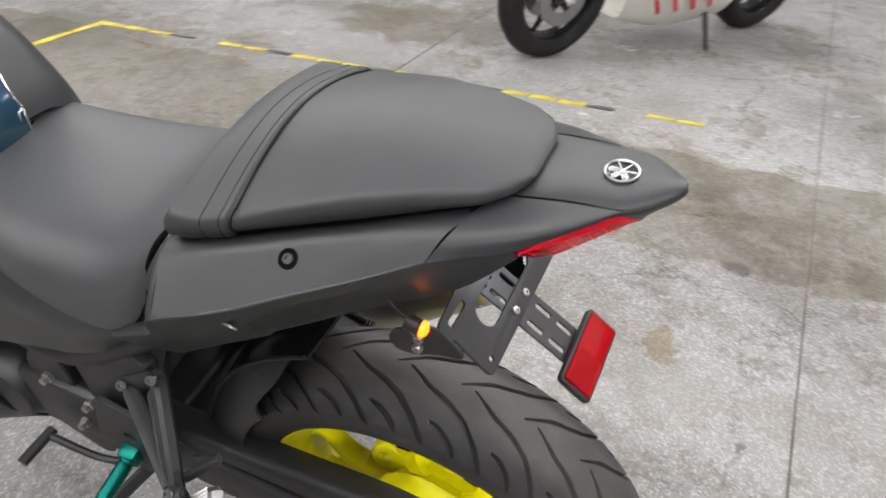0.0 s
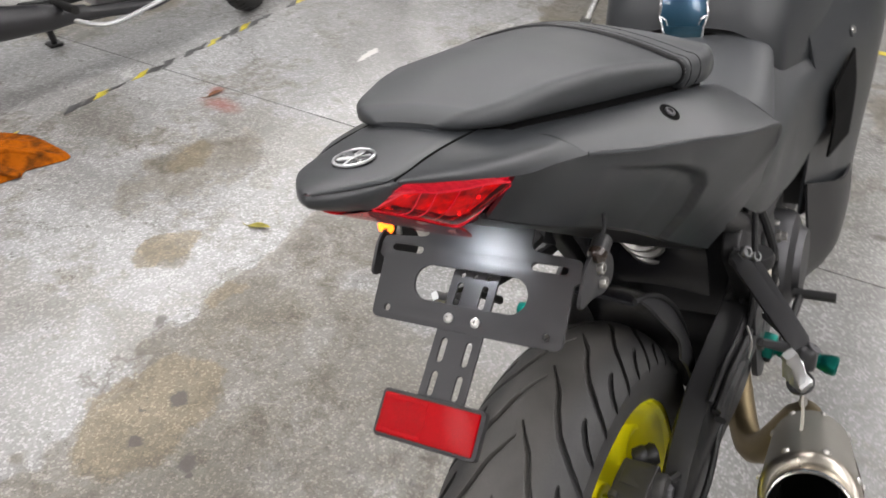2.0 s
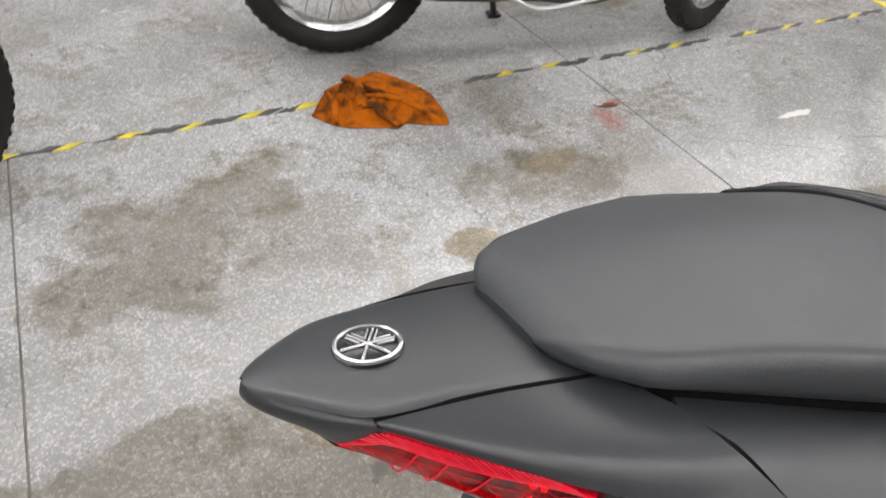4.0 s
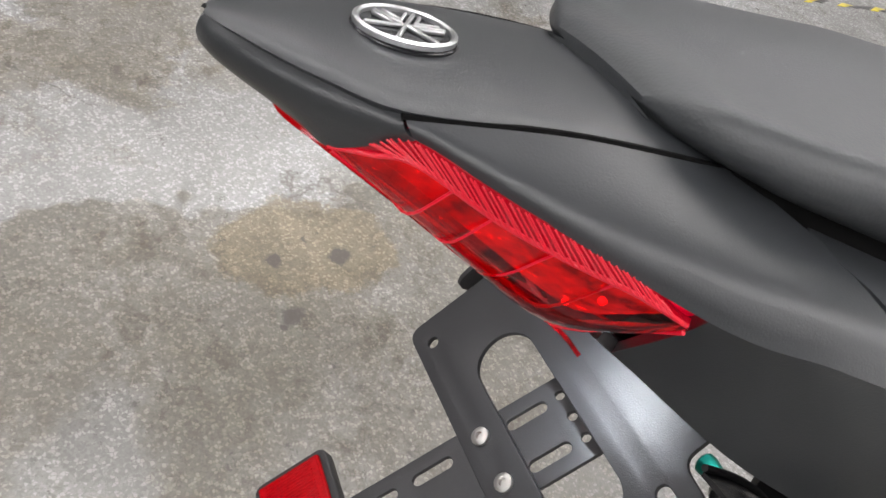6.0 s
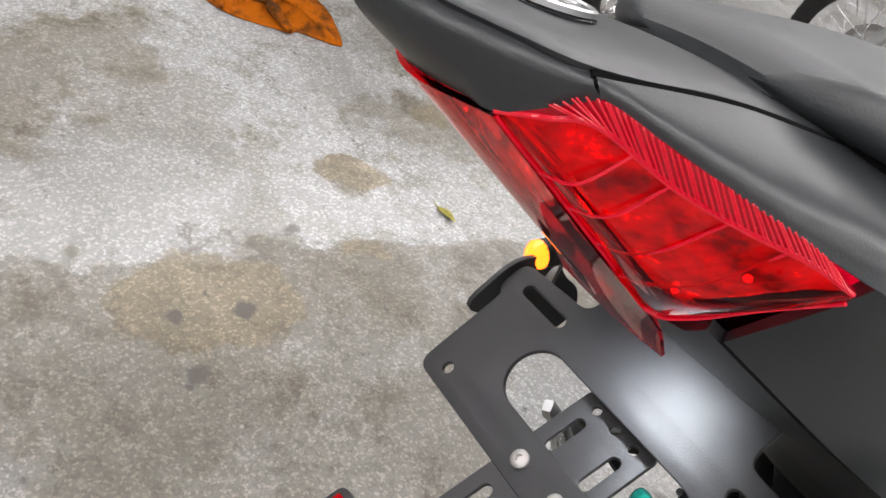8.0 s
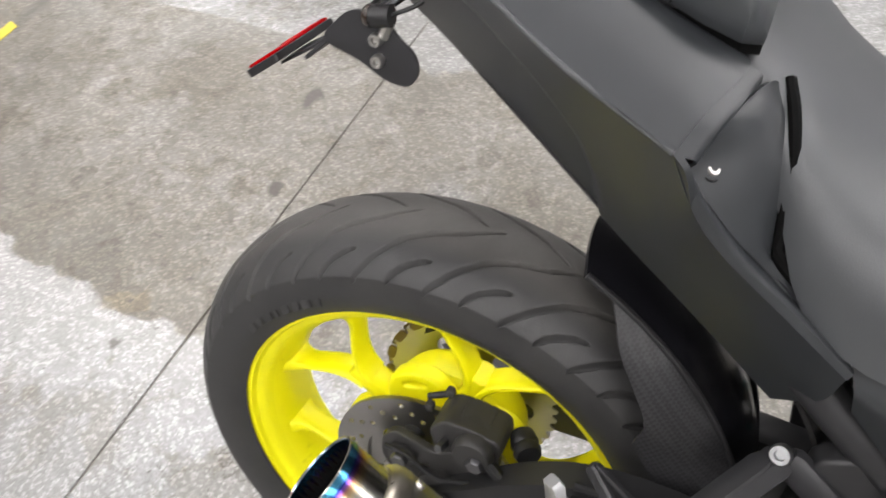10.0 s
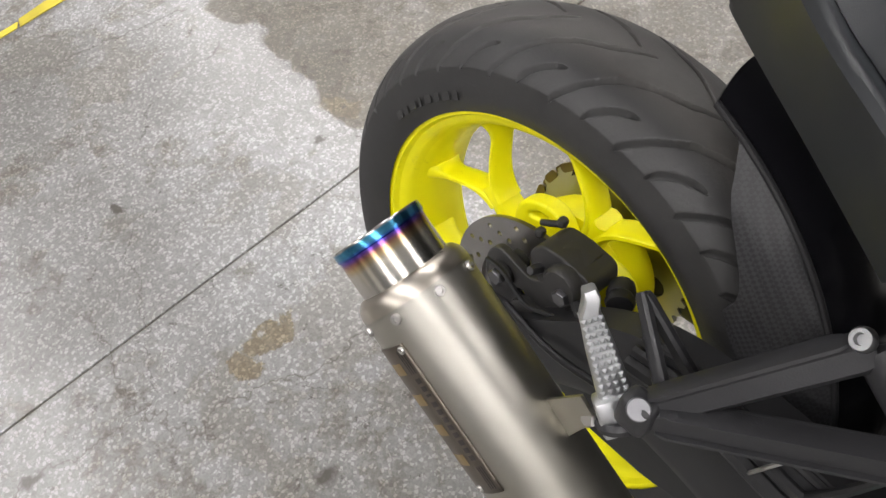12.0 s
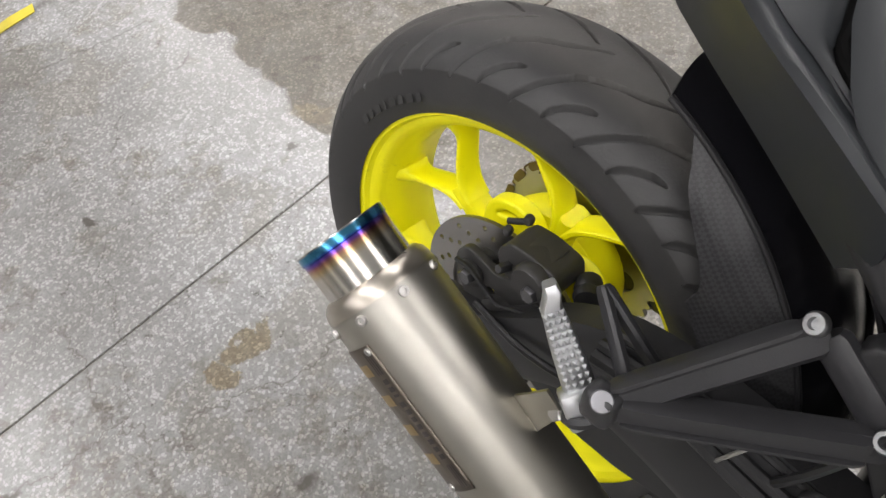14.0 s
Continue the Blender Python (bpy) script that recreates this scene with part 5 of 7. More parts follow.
def pillion_seat():
    ys = [-0.1275, -0.126] + list(np.linspace(-0.124, -0.1, 7)) + list(np.linspace(-0.09, 0.1, 18)) + [0.1025, 0.1035, 0.105, 0.107] + list(np.linspace(0.112, 0.15, 7)) + list(np.linspace(0.157, 0.183, 8))
    ss = np.linspace(-1, 1, 61)
    rings = [[seat_at(y, s) for s in ss] + [Vector((0.03, y, seat_base(y) - 0.002)), Vector((-0.03, y, seat_base(y) - 0.002))] for y in ys]
    v, f = skin(rings, True, True)
    seat = bp("pillion_seat", bm_mesh("pillion_seat", fix(v, f), VINYL), "black vinyl pillion seat with a sewn front band")

    ring = [(seat_half(y) - 0.014, y + (0.01 if y < -0.11 else 0.0)) for y in ys] + [(-seat_half(y) + 0.014, y + (0.01 if y < -0.11 else 0.0)) for y in reversed(ys)]
    v, f = skin([[Vector((x, y, seat_base(y) + dz)) for x, y in ring] for dz in (-0.012, 0.003)], True, True)
    # seat base coloured near-black, painting the shade under the seat edge
    part("seat_base", bm_mesh("seat_base", fix(v, f), SOOT_SHADE), seat, "seat base in near-black for the shade under the seat edge")

    def across(y0, bow, lift, r, mat, nm, s1=0.985):
        part(nm, tube(nm, [seat_at(y0 + bow * (1 - abs(s) ** 2), s, lift) for s in np.linspace(-s1, s1, 40)], r, mat, 8, 120), seat)
    across(0.104, 0.0, 0.0004, 0.0022, PIPING, "piping")
    across(0.1125, 0.0, -0.0002, 0.0007, THREAD, "stitch_line")
    across(0.131, 0.0, -0.0002, 0.0007, THREAD, "stitch_line")
    for s in (-1, 1):
        part("seat_latch", block("seat_latch", (0.01, 0.03, 0.014), DARKPL, 0.003, 2, Matrix.Translation((s * 0.116, 0.125, 0.59))), seat)


pillion_seat()


# ---- rider seat, tank, frame, engine
def rider_zone():
    rings = []
    for y, w, zt, zb in ((0.14, 0.095, 0.585, 0.55), (0.19, 0.115, 0.562, 0.525), (0.22, 0.134, 0.543, 0.495), (0.25, 0.145, 0.523, 0.442), (0.29, 0.148, 0.503, 0.414), (0.34, 0.148, 0.488, 0.406), (0.42, 0.141, 0.477, 0.41), (0.5, 0.127, 0.473, 0.425), (0.58, 0.112, 0.478, 0.438), (0.615, 0.107, 0.476, 0.44)):
        ring = []
        for k in range(25):
            a = math.pi * k / 24
            c = math.cos(a)
            ring.append(Vector((math.copysign(w * abs(c) ** 0.62, c), y, zb + (zt - zb) * (math.sin(a) ** 0.55))))
        rings.append(ring)
    n = len(rings[0])
    rr = [[tuple(r[j]) for r in rings] for j in range(n)]
    bp("rider_seat", shell("rider_seat", rr, SMOOTHV, 30, 49, 0.004, True), "black vinyl rider seat")
    rings = []
    for y, w, zt, zb, sh in ((0.56, 0.1, 0.49, 0.43, 0.6), (0.575, 0.122, 0.53, 0.42, 0.62), (0.62, 0.135, 0.6, 0.4, 0.65), (0.7, 0.155, 0.655, 0.38, 0.7), (0.8, 0.17, 0.68, 0.38, 0.7), (0.9, 0.165, 0.665, 0.4, 0.7), (0.97, 0.13, 0.62, 0.44, 0.7)):
        rings.append([Vector((math.copysign(w * abs(math.cos(a)) ** sh, math.cos(a)), y, zb + (zt - zb) * math.sin(a) ** 0.7)) for a in np.linspace(0, math.pi, 29)])
    rr = [[tuple(r[j]) for r in rings] for j in range(29)]
    tank = bp("fuel_tank", shell("fuel_tank", rr, PANEL, 34, 57, 0.004, True), "satin grey fuel tank with an iridescent tank pad")
    # jagged tank pad on the tank's back
    def back(x, z):
        y = float(np.interp(z, (0.47, 0.49, 0.53, 0.6, 0.655), (0.556, 0.559, 0.573, 0.618, 0.695)))
        return Vector((x, y - 0.007 + 0.25 * x * x * 8, z + 0.004))
    rows = [(0.475 + 0.0145 * k, 0.027 + 0.0016 * k + (0.003 if k % 3 == 2 else 0.0)) for k in range(11)]
    v, f = skin([[back(w * t, z) for t in np.linspace(-1, 1, 9)] for z, w in rows])
    pad = part("tank_pad", mesh_of("tank_pad", v, f, PAD), tank, "iridescent blue tank pad with hooked chrome edges")
    for q in (-1, 1):
        part("pad_edge", tube("pad_edge", [back(q * w, z) + Vector((0, -0.001, 0.0)) for z, w in rows], 0.0016, CHROME, 6), pad)
        for k in (2, 5, 8):
            z, w = rows[k]
            part("pad_hook", tube("pad_hook", [back(q * w, z), back(q * (w - 0.008), z - 0.004), back(q * (w - 0.012), z - 0.012)], [0.002, 0.0016, 0.0006], CHROME, 6), pad)
    # side covers below seat and tank
    rails = [[(0.142, 0.29, 0.412), (0.147, 0.36, 0.404), (0.14, 0.44, 0.41), (0.123, 0.53, 0.43), (0.109, 0.605, 0.44), (0.13, 0.68, 0.435), (0.155, 0.76, 0.46)],
             [(0.146, 0.3, 0.39), (0.156, 0.37, 0.375), (0.155, 0.46, 0.38), (0.155, 0.54, 0.38), (0.158, 0.62, 0.385), (0.168, 0.7, 0.39), (0.186, 0.78, 0.41)],
             [(0.13, 0.31, 0.36), (0.14, 0.38, 0.31), (0.146, 0.48, 0.28), (0.156, 0.56, 0.27), (0.168, 0.64, 0.28), (0.182, 0.72, 0.29), (0.198, 0.8, 0.31)]]
    both("side_cover", shell("side_cover", rails, PANEL, 26, 12, 0.004, True), "satin grey side cover")
    rails = [[(0.15, 0.66, 0.44), (0.17, 0.8, 0.5), (0.2, 0.95, 0.56), (0.15, 1.1, 0.55)], [(0.165, 0.66, 0.34), (0.195, 0.8, 0.37), (0.23, 0.96, 0.4), (0.17, 1.15, 0.42)], [(0.15, 0.66, 0.14), (0.18, 0.8, 0.1), (0.2, 0.96, 0.08), (0.15, 1.12, 0.1)]]
    both("side_fairing", shell("side_fairing", rails, PANEL, 20, 12, 0.004, True), "satin grey side fairing")
    rails = [[(0.16, 0.66, 0.2), (0.2, 0.8, 0.14), (0.2, 0.98, 0.1)], [(0.16, 0.64, 0.06), (0.19, 0.8, -0.02), (0.19, 0.98, -0.04)], [(0.06, 0.62, -0.1), (0.08, 0.8, -0.14), (0.08, 0.96, -0.12)]]
    both("belly_fairing", shell("belly_fairing", rails, DARKPL, 14, 10, 0.004, True), "black belly fairing")
    # sculpted spars over the covers, black intakes and seat-tank seam drawn as painted shade
    for q in (-1, 1):
        bolt(bp("cover_boss", lathe("cover_boss", [(0, 0), (0.011, 0), (0.01, 0.004), (0, 0.004)], PANEL, 20), "", None, frame_z((q * 0.19, 0.8, 0.4), (q, -0.1, 0.25))), (0, 0, 0.003), (0, 0, 1), 0.006, 0.004, STEEL)
    # near-black sheet over the cover, painted as the intake's inner shade
    rails = [[(0.182, 0.69, 0.345), (0.197, 0.79, 0.375)], [(0.186, 0.685, 0.3), (0.203, 0.79, 0.31)], [(0.18, 0.69, 0.235), (0.198, 0.8, 0.225)]]
    both("intake_shade", shell("intake_shade", rails, SOOT_SHADE, 10, 8, 0.004, False), "near-black sheet drawn as the shaded intake opening")
    # near-black tube, the shade where seat meets tank put into colour
    bp("tank_seam_shade", tube("tank_seam_shade", [(s * x, y, z) for s, x, y, z in ((-1, 0.138, 0.7, 0.45), (-1, 0.112, 0.612, 0.447), (-1, 0.07, 0.572, 0.47), (1, 0.0, 0.558, 0.482), (1, 0.07, 0.572, 0.47), (1, 0.112, 0.612, 0.447), (1, 0.138, 0.7, 0.45))], 0.0038, SOOT_SHADE, 8), "near-black bead drawn as the shade between seat and tank")
    # frame rails and subframe
    both("frame_rail", tube("frame_rail", [(0.1, 0.2, 0.43), (0.115, 0.34, 0.32), (0.12, 0.5, 0.24), (0.13, 0.72, 0.35)], 0.017, FRAMEP, 10), "black tubular frame rail")
    both("swingarm_plate", prism("swingarm_plate", round_poly([(0.3, 0.3), (0.4, 0.34), (0.56, 0.2), (0.6, 0.02), (0.5, -0.03), (0.45, 0.08)], 0.03), [slot(0.47, 0.2, 0.02, 0.05)], 0.022, FRAMEP, Matrix(((0, 0, 1, 0.118), (1, 0, 0, 0), (0, 1, 0, 0), (0, 0, 0, 1))), 0.004), "")
    # engine: cases, covers, clutch
    eng = bp("engine", block("engine", (0.2, 0.36, 0.26), ENGINE, 0.03, 3, Matrix.Translation((0, 0.68, 0.06))), "dark grey engine cases")
    part("clutch_cover", lathe("clutch_cover", [(0.082, -0.03), (0.084, 0.02), (0.078, 0.032), (0.06, 0.04), (0.055, 0.05), (0, 0.052)], ENGINE, 30), eng, "", frame_z((0.12, 0.6, 0.09), (1, 0, 0)))
    part("stator_cover", lathe("stator_cover", [(0.075, -0.03), (0.076, 0.015), (0.066, 0.03), (0.03, 0.036), (0, 0.036)], ENGINE, 30), eng, "", frame_z((-0.12, 0.66, 0.09), (-1, 0, 0)))
    part("sprocket_cover", block("sprocket_cover", (0.03, 0.15, 0.13), ENGINE, 0.012, 2, Matrix.Translation((-0.125, 0.52, 0.1))), eng)
    part("cylinder", block("cylinder", (0.22, 0.16, 0.22), ENGINE, 0.015, 2, Matrix.Translation((0, 0.78, 0.25)) @ Matrix.Rotation(-0.25, 4, "X")), eng)
    for s, yy in ((-1, 0.66), (1, 0.6)):
        for k in range(7):
            a = 2 * math.pi * k / 7
            bolt(eng, (s * 0.125, yy + 0.081 * math.cos(a), 0.09 + 0.081 * math.sin(a)), (s, 0, 0), 0.006, 0.008)
    bp("radiator", block("radiator", (0.38, 0.04, 0.46), DARKPL, 0.01, 2, Matrix.Translation((0, 1.03, 0.18))), "black radiator behind the fairing")
    # shock spring
    pts = [(0.026 * math.cos(t), 0.3 + 0.12 * t / 40 + 0.0, 0.32 - 0.14 * t / 40 + 0.026 * math.sin(t)) for t in np.linspace(0, 40, 90)]
    bp("shock_spring", tube("shock_spring", pts, 0.0055, STEEL, 6, 260), "pale shock absorber spring")
    for k, pts in enumerate((((0.135, 0.37, 0.33), (0.142, 0.33, 0.2), (0.13, 0.3, 0.12)), ((0.128, 0.4, 0.26), (0.14, 0.37, 0.14), (0.125, 0.34, 0.06)), ((0.12, 0.42, 0.33), (0.15, 0.44, 0.2), (0.14, 0.42, 0.09)))):
        bp("cable", tube("cable", pts, 0.004 + 0.001 * k, DARKPL, 8), "black cable")
    for s, y, z in ((1, 0.44, 0.16), (1, 0.46, 0.12), (-1, 0.44, 0.17), (-1, 0.48, 0.1), (-1, 0.5, 0.2), (1, 0.5, 0.2)):
        bp("fitting", lathe("fitting", [(0, 0), (0.009, 0), (0.009, 0.006), (0.006, 0.007), (0.006, 0.014), (0, 0.015)], STEEL, 6), "steel fitting", None, frame_z((s * 0.142, y, z), (s, 0, 0.1)))
    # fluid reservoir on the right
    res = bp("brake_reservoir", lathe("brake_reservoir", [(0, 0), (0.016, 0), (0.018, 0.004), (0.018, 0.03), (0, 0.03)], CREAM, 20), "white plastic brake fluid reservoir", None, frame_z((0.136, 0.385, 0.2), (0.05, 0, 1)))
    part("cap", lathe("cap", [(0.02, 0.028), (0.021, 0.04), (0.018, 0.046), (0, 0.046)], DARKPL, 20), res, "black cap")
    part("hose", tube("hose", [(0, 0, 0), (0.0, 0.03, -0.03), (-0.02, 0.05, -0.1)], 0.005, DARKPL, 8), res)


rider_zone()


# ---- exhaust
MUF_D = Vector((-0.0772, 0.8045, -0.5889)).normalized()
MUF_O = Vector((0.2591, -0.0416, 0.2617))


def exhaust():
    m = frame_z(MUF_O, MUF_D)
    r = 0.0466
    body = bp("muffler", lathe("muffler", [(r * 0.9, 0.086), (r, 0.089), (r, 0.36), (r * 0.97, 0.366), (r * 0.9, 0.368), (0.042, 0.3685)], TITAN, 72), "brushed titanium muffler with a heat-tinted tip", None, m)
    part("tip", lathe("tip", [(0.0352, 0.0365), (0.0362, 0.035), (0.0374, 0.0352), (0.0378, 0.0365), (0.0378, 0.043), (0.0368, 0.0437), (0.0368, 0.08), (0.035, 0.08), (0.035, 0.0368)], TIP, 72), body, "blue and gold heat-tinted steel tip")
    part("bore", lathe("bore", [(0.0351, 0.038), (0.0348, 0.075), (0.0275, 0.08), (0.0275, 0.15), (0.0, 0.15)], SOOT_SHADE, 40), body, "sooty black bore")
    part("end_cap", lathe("end_cap", [(0.0362, 0.076), (0.0385, 0.0752), (0.0415, 0.0765), (0.0448, 0.0805), (0.0466, 0.0865), (0.0466, 0.09), (0.042, 0.09)], POLISH, 72), body, "polished end cap")
    for k in range(8):
        a = 2 * math.pi * k / 8 + 0.25
        c = Vector((math.cos(a), math.sin(a), 0))
        for z, rr in ((0.0955, r), (0.352, r)):
            bolt(body, c * rr + Vector((0, 0, z)), c, 0.0042, 0.0028, STEEL, True, "rivet")
    part("rear_cone", lathe("rear_cone", [(0.046, 0.362), (0.0455, 0.372), (0.03, 0.43), (0.024, 0.445), (0.024, 0.5)], TITAN, 48), body)
    # engraved plate with two rivets, on the outer side
    n = m.to_3x3().inverted() @ Vector((0.98, 0.0, 0.02))
    a0 = math.atan2(n.y, n.x)

    def on(a, z, lift):
        return Vector(((r + lift) * math.cos(a), (r + lift) * math.sin(a), z))
    half = 0.4
    v, f = skin([[on(a0 + half * t, z, 0.0012) for t in np.linspace(-1, 1, 15)] for z in np.linspace(0.112, 0.242, 12)])
    k = Nodes("engraved_badge_plate")
    co = k.coord()
    k.bump(k.noise(co, 500, 2), 0.1, 0.0003)
    pm = k.set(color=(0.18, 0.155, 0.13), metal=1.0, rough=0.38)
    plate = part("name_plate", mesh_of("name_plate", v, f, pm), body, "dark engraved metal badge plate")
    sol = plate.modifiers.new("thick", "SOLIDIFY")
    sol.thickness, sol.offset = 0.001, -1
    dark, warm = plastic("engraving_dark", (0.03, 0.025, 0.022), 0.5), metal("engraving_gold", (0.45, 0.33, 0.17), 0.4)
    side = -1 if (m.to_3x3() @ Vector((-math.sin(a0), math.cos(a0), 0))).z < 0 else 1

    def strip(a1, a2, z1, z2, mat, lift=0.0016):
        vv, ff = skin([[on(a0 + side * (a1 + (a2 - a1) * t), z, lift) for t in np.linspace(0, 1, 6)] for z in np.linspace(z1, z2, 5)])
        part("engraved_bar", mesh_of("engraved_bar", vv, ff, mat), plate)
    for a1 in (0.2, 0.25, 0.3):
        strip(a1, a1 + 0.022, 0.116, 0.136, dark)
        strip(a1, a1 + 0.022, 0.218, 0.238, dark)
    z = 0.14
    for w in (0.006, 0.006, 0.003, 0.006, 0.006, 0.006, 0.006, 0.006, 0.006, 0.006, 0.006):
        strip(0.2, 0.31, z, z + w * 0.72, dark)
        z += 0.0068
    for q in range(4):
        strip(-0.24, 0.1, 0.125 + q * 0.027, 0.135 + q * 0.027, warm)
    for z in (0.1165, 0.2375):
        bolt(plate, on(a0 + side * 0.33 * (1 if z < 0.2 else -0.3), z, 0.001), on(a0, 0, 0), 0.0032, 0.002, STEEL, True, "rivet")
    # hanger tab and link pipe
    br = bp("muffler_hanger", shell("muffler_hanger", [[(0.222, 0.128, 0.15), (0.227, 0.15, 0.178), (0.224, 0.172, 0.206)], [(0.22, 0.166, 0.115), (0.226, 0.172, 0.15), (0.223, 0.188, 0.192)]], TITAN, 10, 6, 0.003), "bent steel hanger tab")
    bolt(br, (0.223, 0.183, 0.188), (0.9, -0.2, 0.3), 0.007, 0.005, STEEL, False)
    bp("link_pipe", tube("link_pipe", [MUF_O + MUF_D * 0.47, MUF_O + MUF_D * 0.52 + Vector((-0.015, 0.01, 0.008)), (0.13, 0.42, -0.16), (0.06, 0.62, -0.15)], 0.024, BRASSY, 16), "heat-browned link pipe")


exhaust()


# ---- rear caliper
CALIP = plastic("black_cast_caliper", (0.03, 0.029, 0.028), 0.5, 500, 0.4)
CALBOLT = metal("dark_plated_bolt", (0.2, 0.2, 0.21), 0.42)


def caliper():
    side = Matrix(((0, 0, 1, 0), (1, 0, 0, 0), (0, 1, 0, 0), (0, 0, 0, 1)))      # drawn in y, z; thickness along x
    body = round_poly([(0.02, 0.106), (0.036, 0.096), (0.068, 0.107), (0.084, 0.121), (0.08, 0.138), (0.05, 0.142), (0.026, 0.14), (0.014, 0.124)], 0.006)
    cal = bp("brake_caliper", prism("brake_caliper", body, [], 0.042, CALIP, Matrix.Translation((0.07, 0, 0)) @ side, 0.003), "black sliding rear brake caliper")
    part("caliper_pot", lathe("caliper_pot", [(0.021, 0), (0.021, 0.012), (0.018, 0.016), (0, 0.016)], CALIP, 24), cal, "", frame_z((0.088, 0.06, 0.122), (1, 0, 0)))
    part("caliper_pad_cover", block("caliper_pad_cover", (0.03, 0.03, 0.004), CALIP, 0.0015, 2, frame_z((0.07, 0.053, 0.1425), (0.1, 0.05, 1), (0, 1, 0))), cal)
    for p, boot in (((0.094, -0.013, 0.074), 0.016), ((0.097, 0.066, 0.117), 0.0)):
        part("flange", lathe("flange", [(0, 0), (0.0155, 0), (0.0155, 0.003), (0.011, 0.005), (0, 0.005)], CALIP, 24), cal, "", frame_z(p, (1, 0, 0)))
        bolt(cal, (p[0] + 0.004, p[1], p[2]), (1, 0, 0), 0.0095, 0.008, CALBOLT, False)
        part("slider_boot", lathe("slider_boot", [(0.009, -0.03), (0.013, -0.028), (0.0115, -0.022), (0.014, -0.018), (0.0115, -0.012), (0.014, -0.008), (0.014, 0)], DARKPL, 20), cal, "ribbed black rubber boot", frame_z(p, (1, 0, 0)))
    for p in ((0.062, 0.0, 0.122), (0.056, 0.018, 0.146)):
        part("lug", block("lug", (0.011, 0.01, 0.011), CALIP, 0.004, 2, Matrix.Translation(p)), cal)
    part("pad_pin", tube("pad_pin", [(0.058, -0.004, 0.13), (0.054, 0.02, 0.143)], 0.0035, DARKPL, 10), cal)
    bolt(cal, (0.094, 0.03, 0.118), (1, -0.15, 0.35), 0.0055, 0.014, CALBOLT, False, "bleed_nipple")
    plate = round_poly([(-0.036, 0.085), (-0.036, 0.058), (-0.018, 0.034), (-0.02, -0.02), (0.02, -0.022), (0.03, 0.03), (0.055, 0.07), (0.088, 0.11), (0.074, 0.132), (0.05, 0.112), (0.02, 0.088), (-0.006, 0.096), (-0.024, 0.1)], 0.012)
    br = bp("caliper_bracket", prism("caliper_bracket", plate, [circle(0, 0, 0.012), circle(0.012, 0.062, 0.009)], 0.01, CALIP, Matrix.Translation((0.087, 0, 0)) @ side, 0.002), "black caliper bracket")
    part("sensor_ring", lathe("sensor_ring", [(0.028, 0), (0.034, 0), (0.034, 0.004), (0.028, 0.004), (0.028, 0)], YELLOW, 40), br, "yellow sensor ring", frame_z((0.058, 0, 0), (1, 0, 0)))
    part("boss", lathe("boss", [(0, 0), (0.024, 0), (0.023, 0.008), (0.018, 0.01), (0, 0.01)], CALIP, 28), br, "", frame_z((0.092, 0.03, 0.045), (1, 0, 0)))
    part("wire", tube("wire", [(0.1, -0.03, 0.085), (0.104, -0.005, 0.09), (0.106, 0.03, 0.075), (0.106, 0.055, 0.085), (0.108, 0.1, 0.105)], 0.0028, DARKPL, 6), br)
    bp("caliper_bush", lathe("caliper_bush", [(0.006, -0.02), (0.012, -0.018), (0.014, -0.006), (0.012, -0.002), (0.014, 0.004), (0.012, 0.01), (0, 0.012)], DARKPL, 24), "black rubber stop", None, frame_z((0.07, 0.105, 0.125), (0.8, 0.5, 0.1)))
    bp("brake_hose", tube("brake_hose", [(0.1, 0.08, 0.118), (0.118, 0.12, 0.115), (0.125, 0.2, 0.11), (0.12, 0.32, 0.13), (0.12, 0.42, 0.18)], 0.006, DARKPL, 8), "black rubber brake hose")
    bp("sensor_cable", tube("sensor_cable", [(0.11, 0.01, 0.06), (0.135, 0.1, 0.085), (0.13, 0.22, 0.11), (0.125, 0.4, 0.15)], 0.004, DARKPL, 8), "")


caliper()


# ---- passenger peg hangers, rider pegs, levers, side stand
def bar(name, a, b, wa, wb, d, mat, bev=0.003):
    """A straight tapered bar with chamfered edges from a to b."""
    a, b = Vector(a), Vector(b)
    ax = (b - a).normalized()
    u = ax.cross(Vector((1, 0, 0))).normalized()
    n = u.cross(ax)
    rings = []
    for t in (0, 0.05, 0.95, 1):
        c, w = a.lerp(b, t), wa + (wb - wa) * t
        k = 0.75 if t in (0, 1) else 1.0
        rings.append([c + u * (w * p * k) + n * (d * q * k) for p, q in ((-1, -0.5), (-0.6, -1), (0.6, -1), (1, -0.5), (1, 0.5), (0.6, 1), (-0.6, 1), (-1, 0.5))])
    v, f = skin(rings, True, True)
    return bm_mesh(name, fix(v, f), mat)


STANDFOOT = (-0.325, 0.593, -0.214)


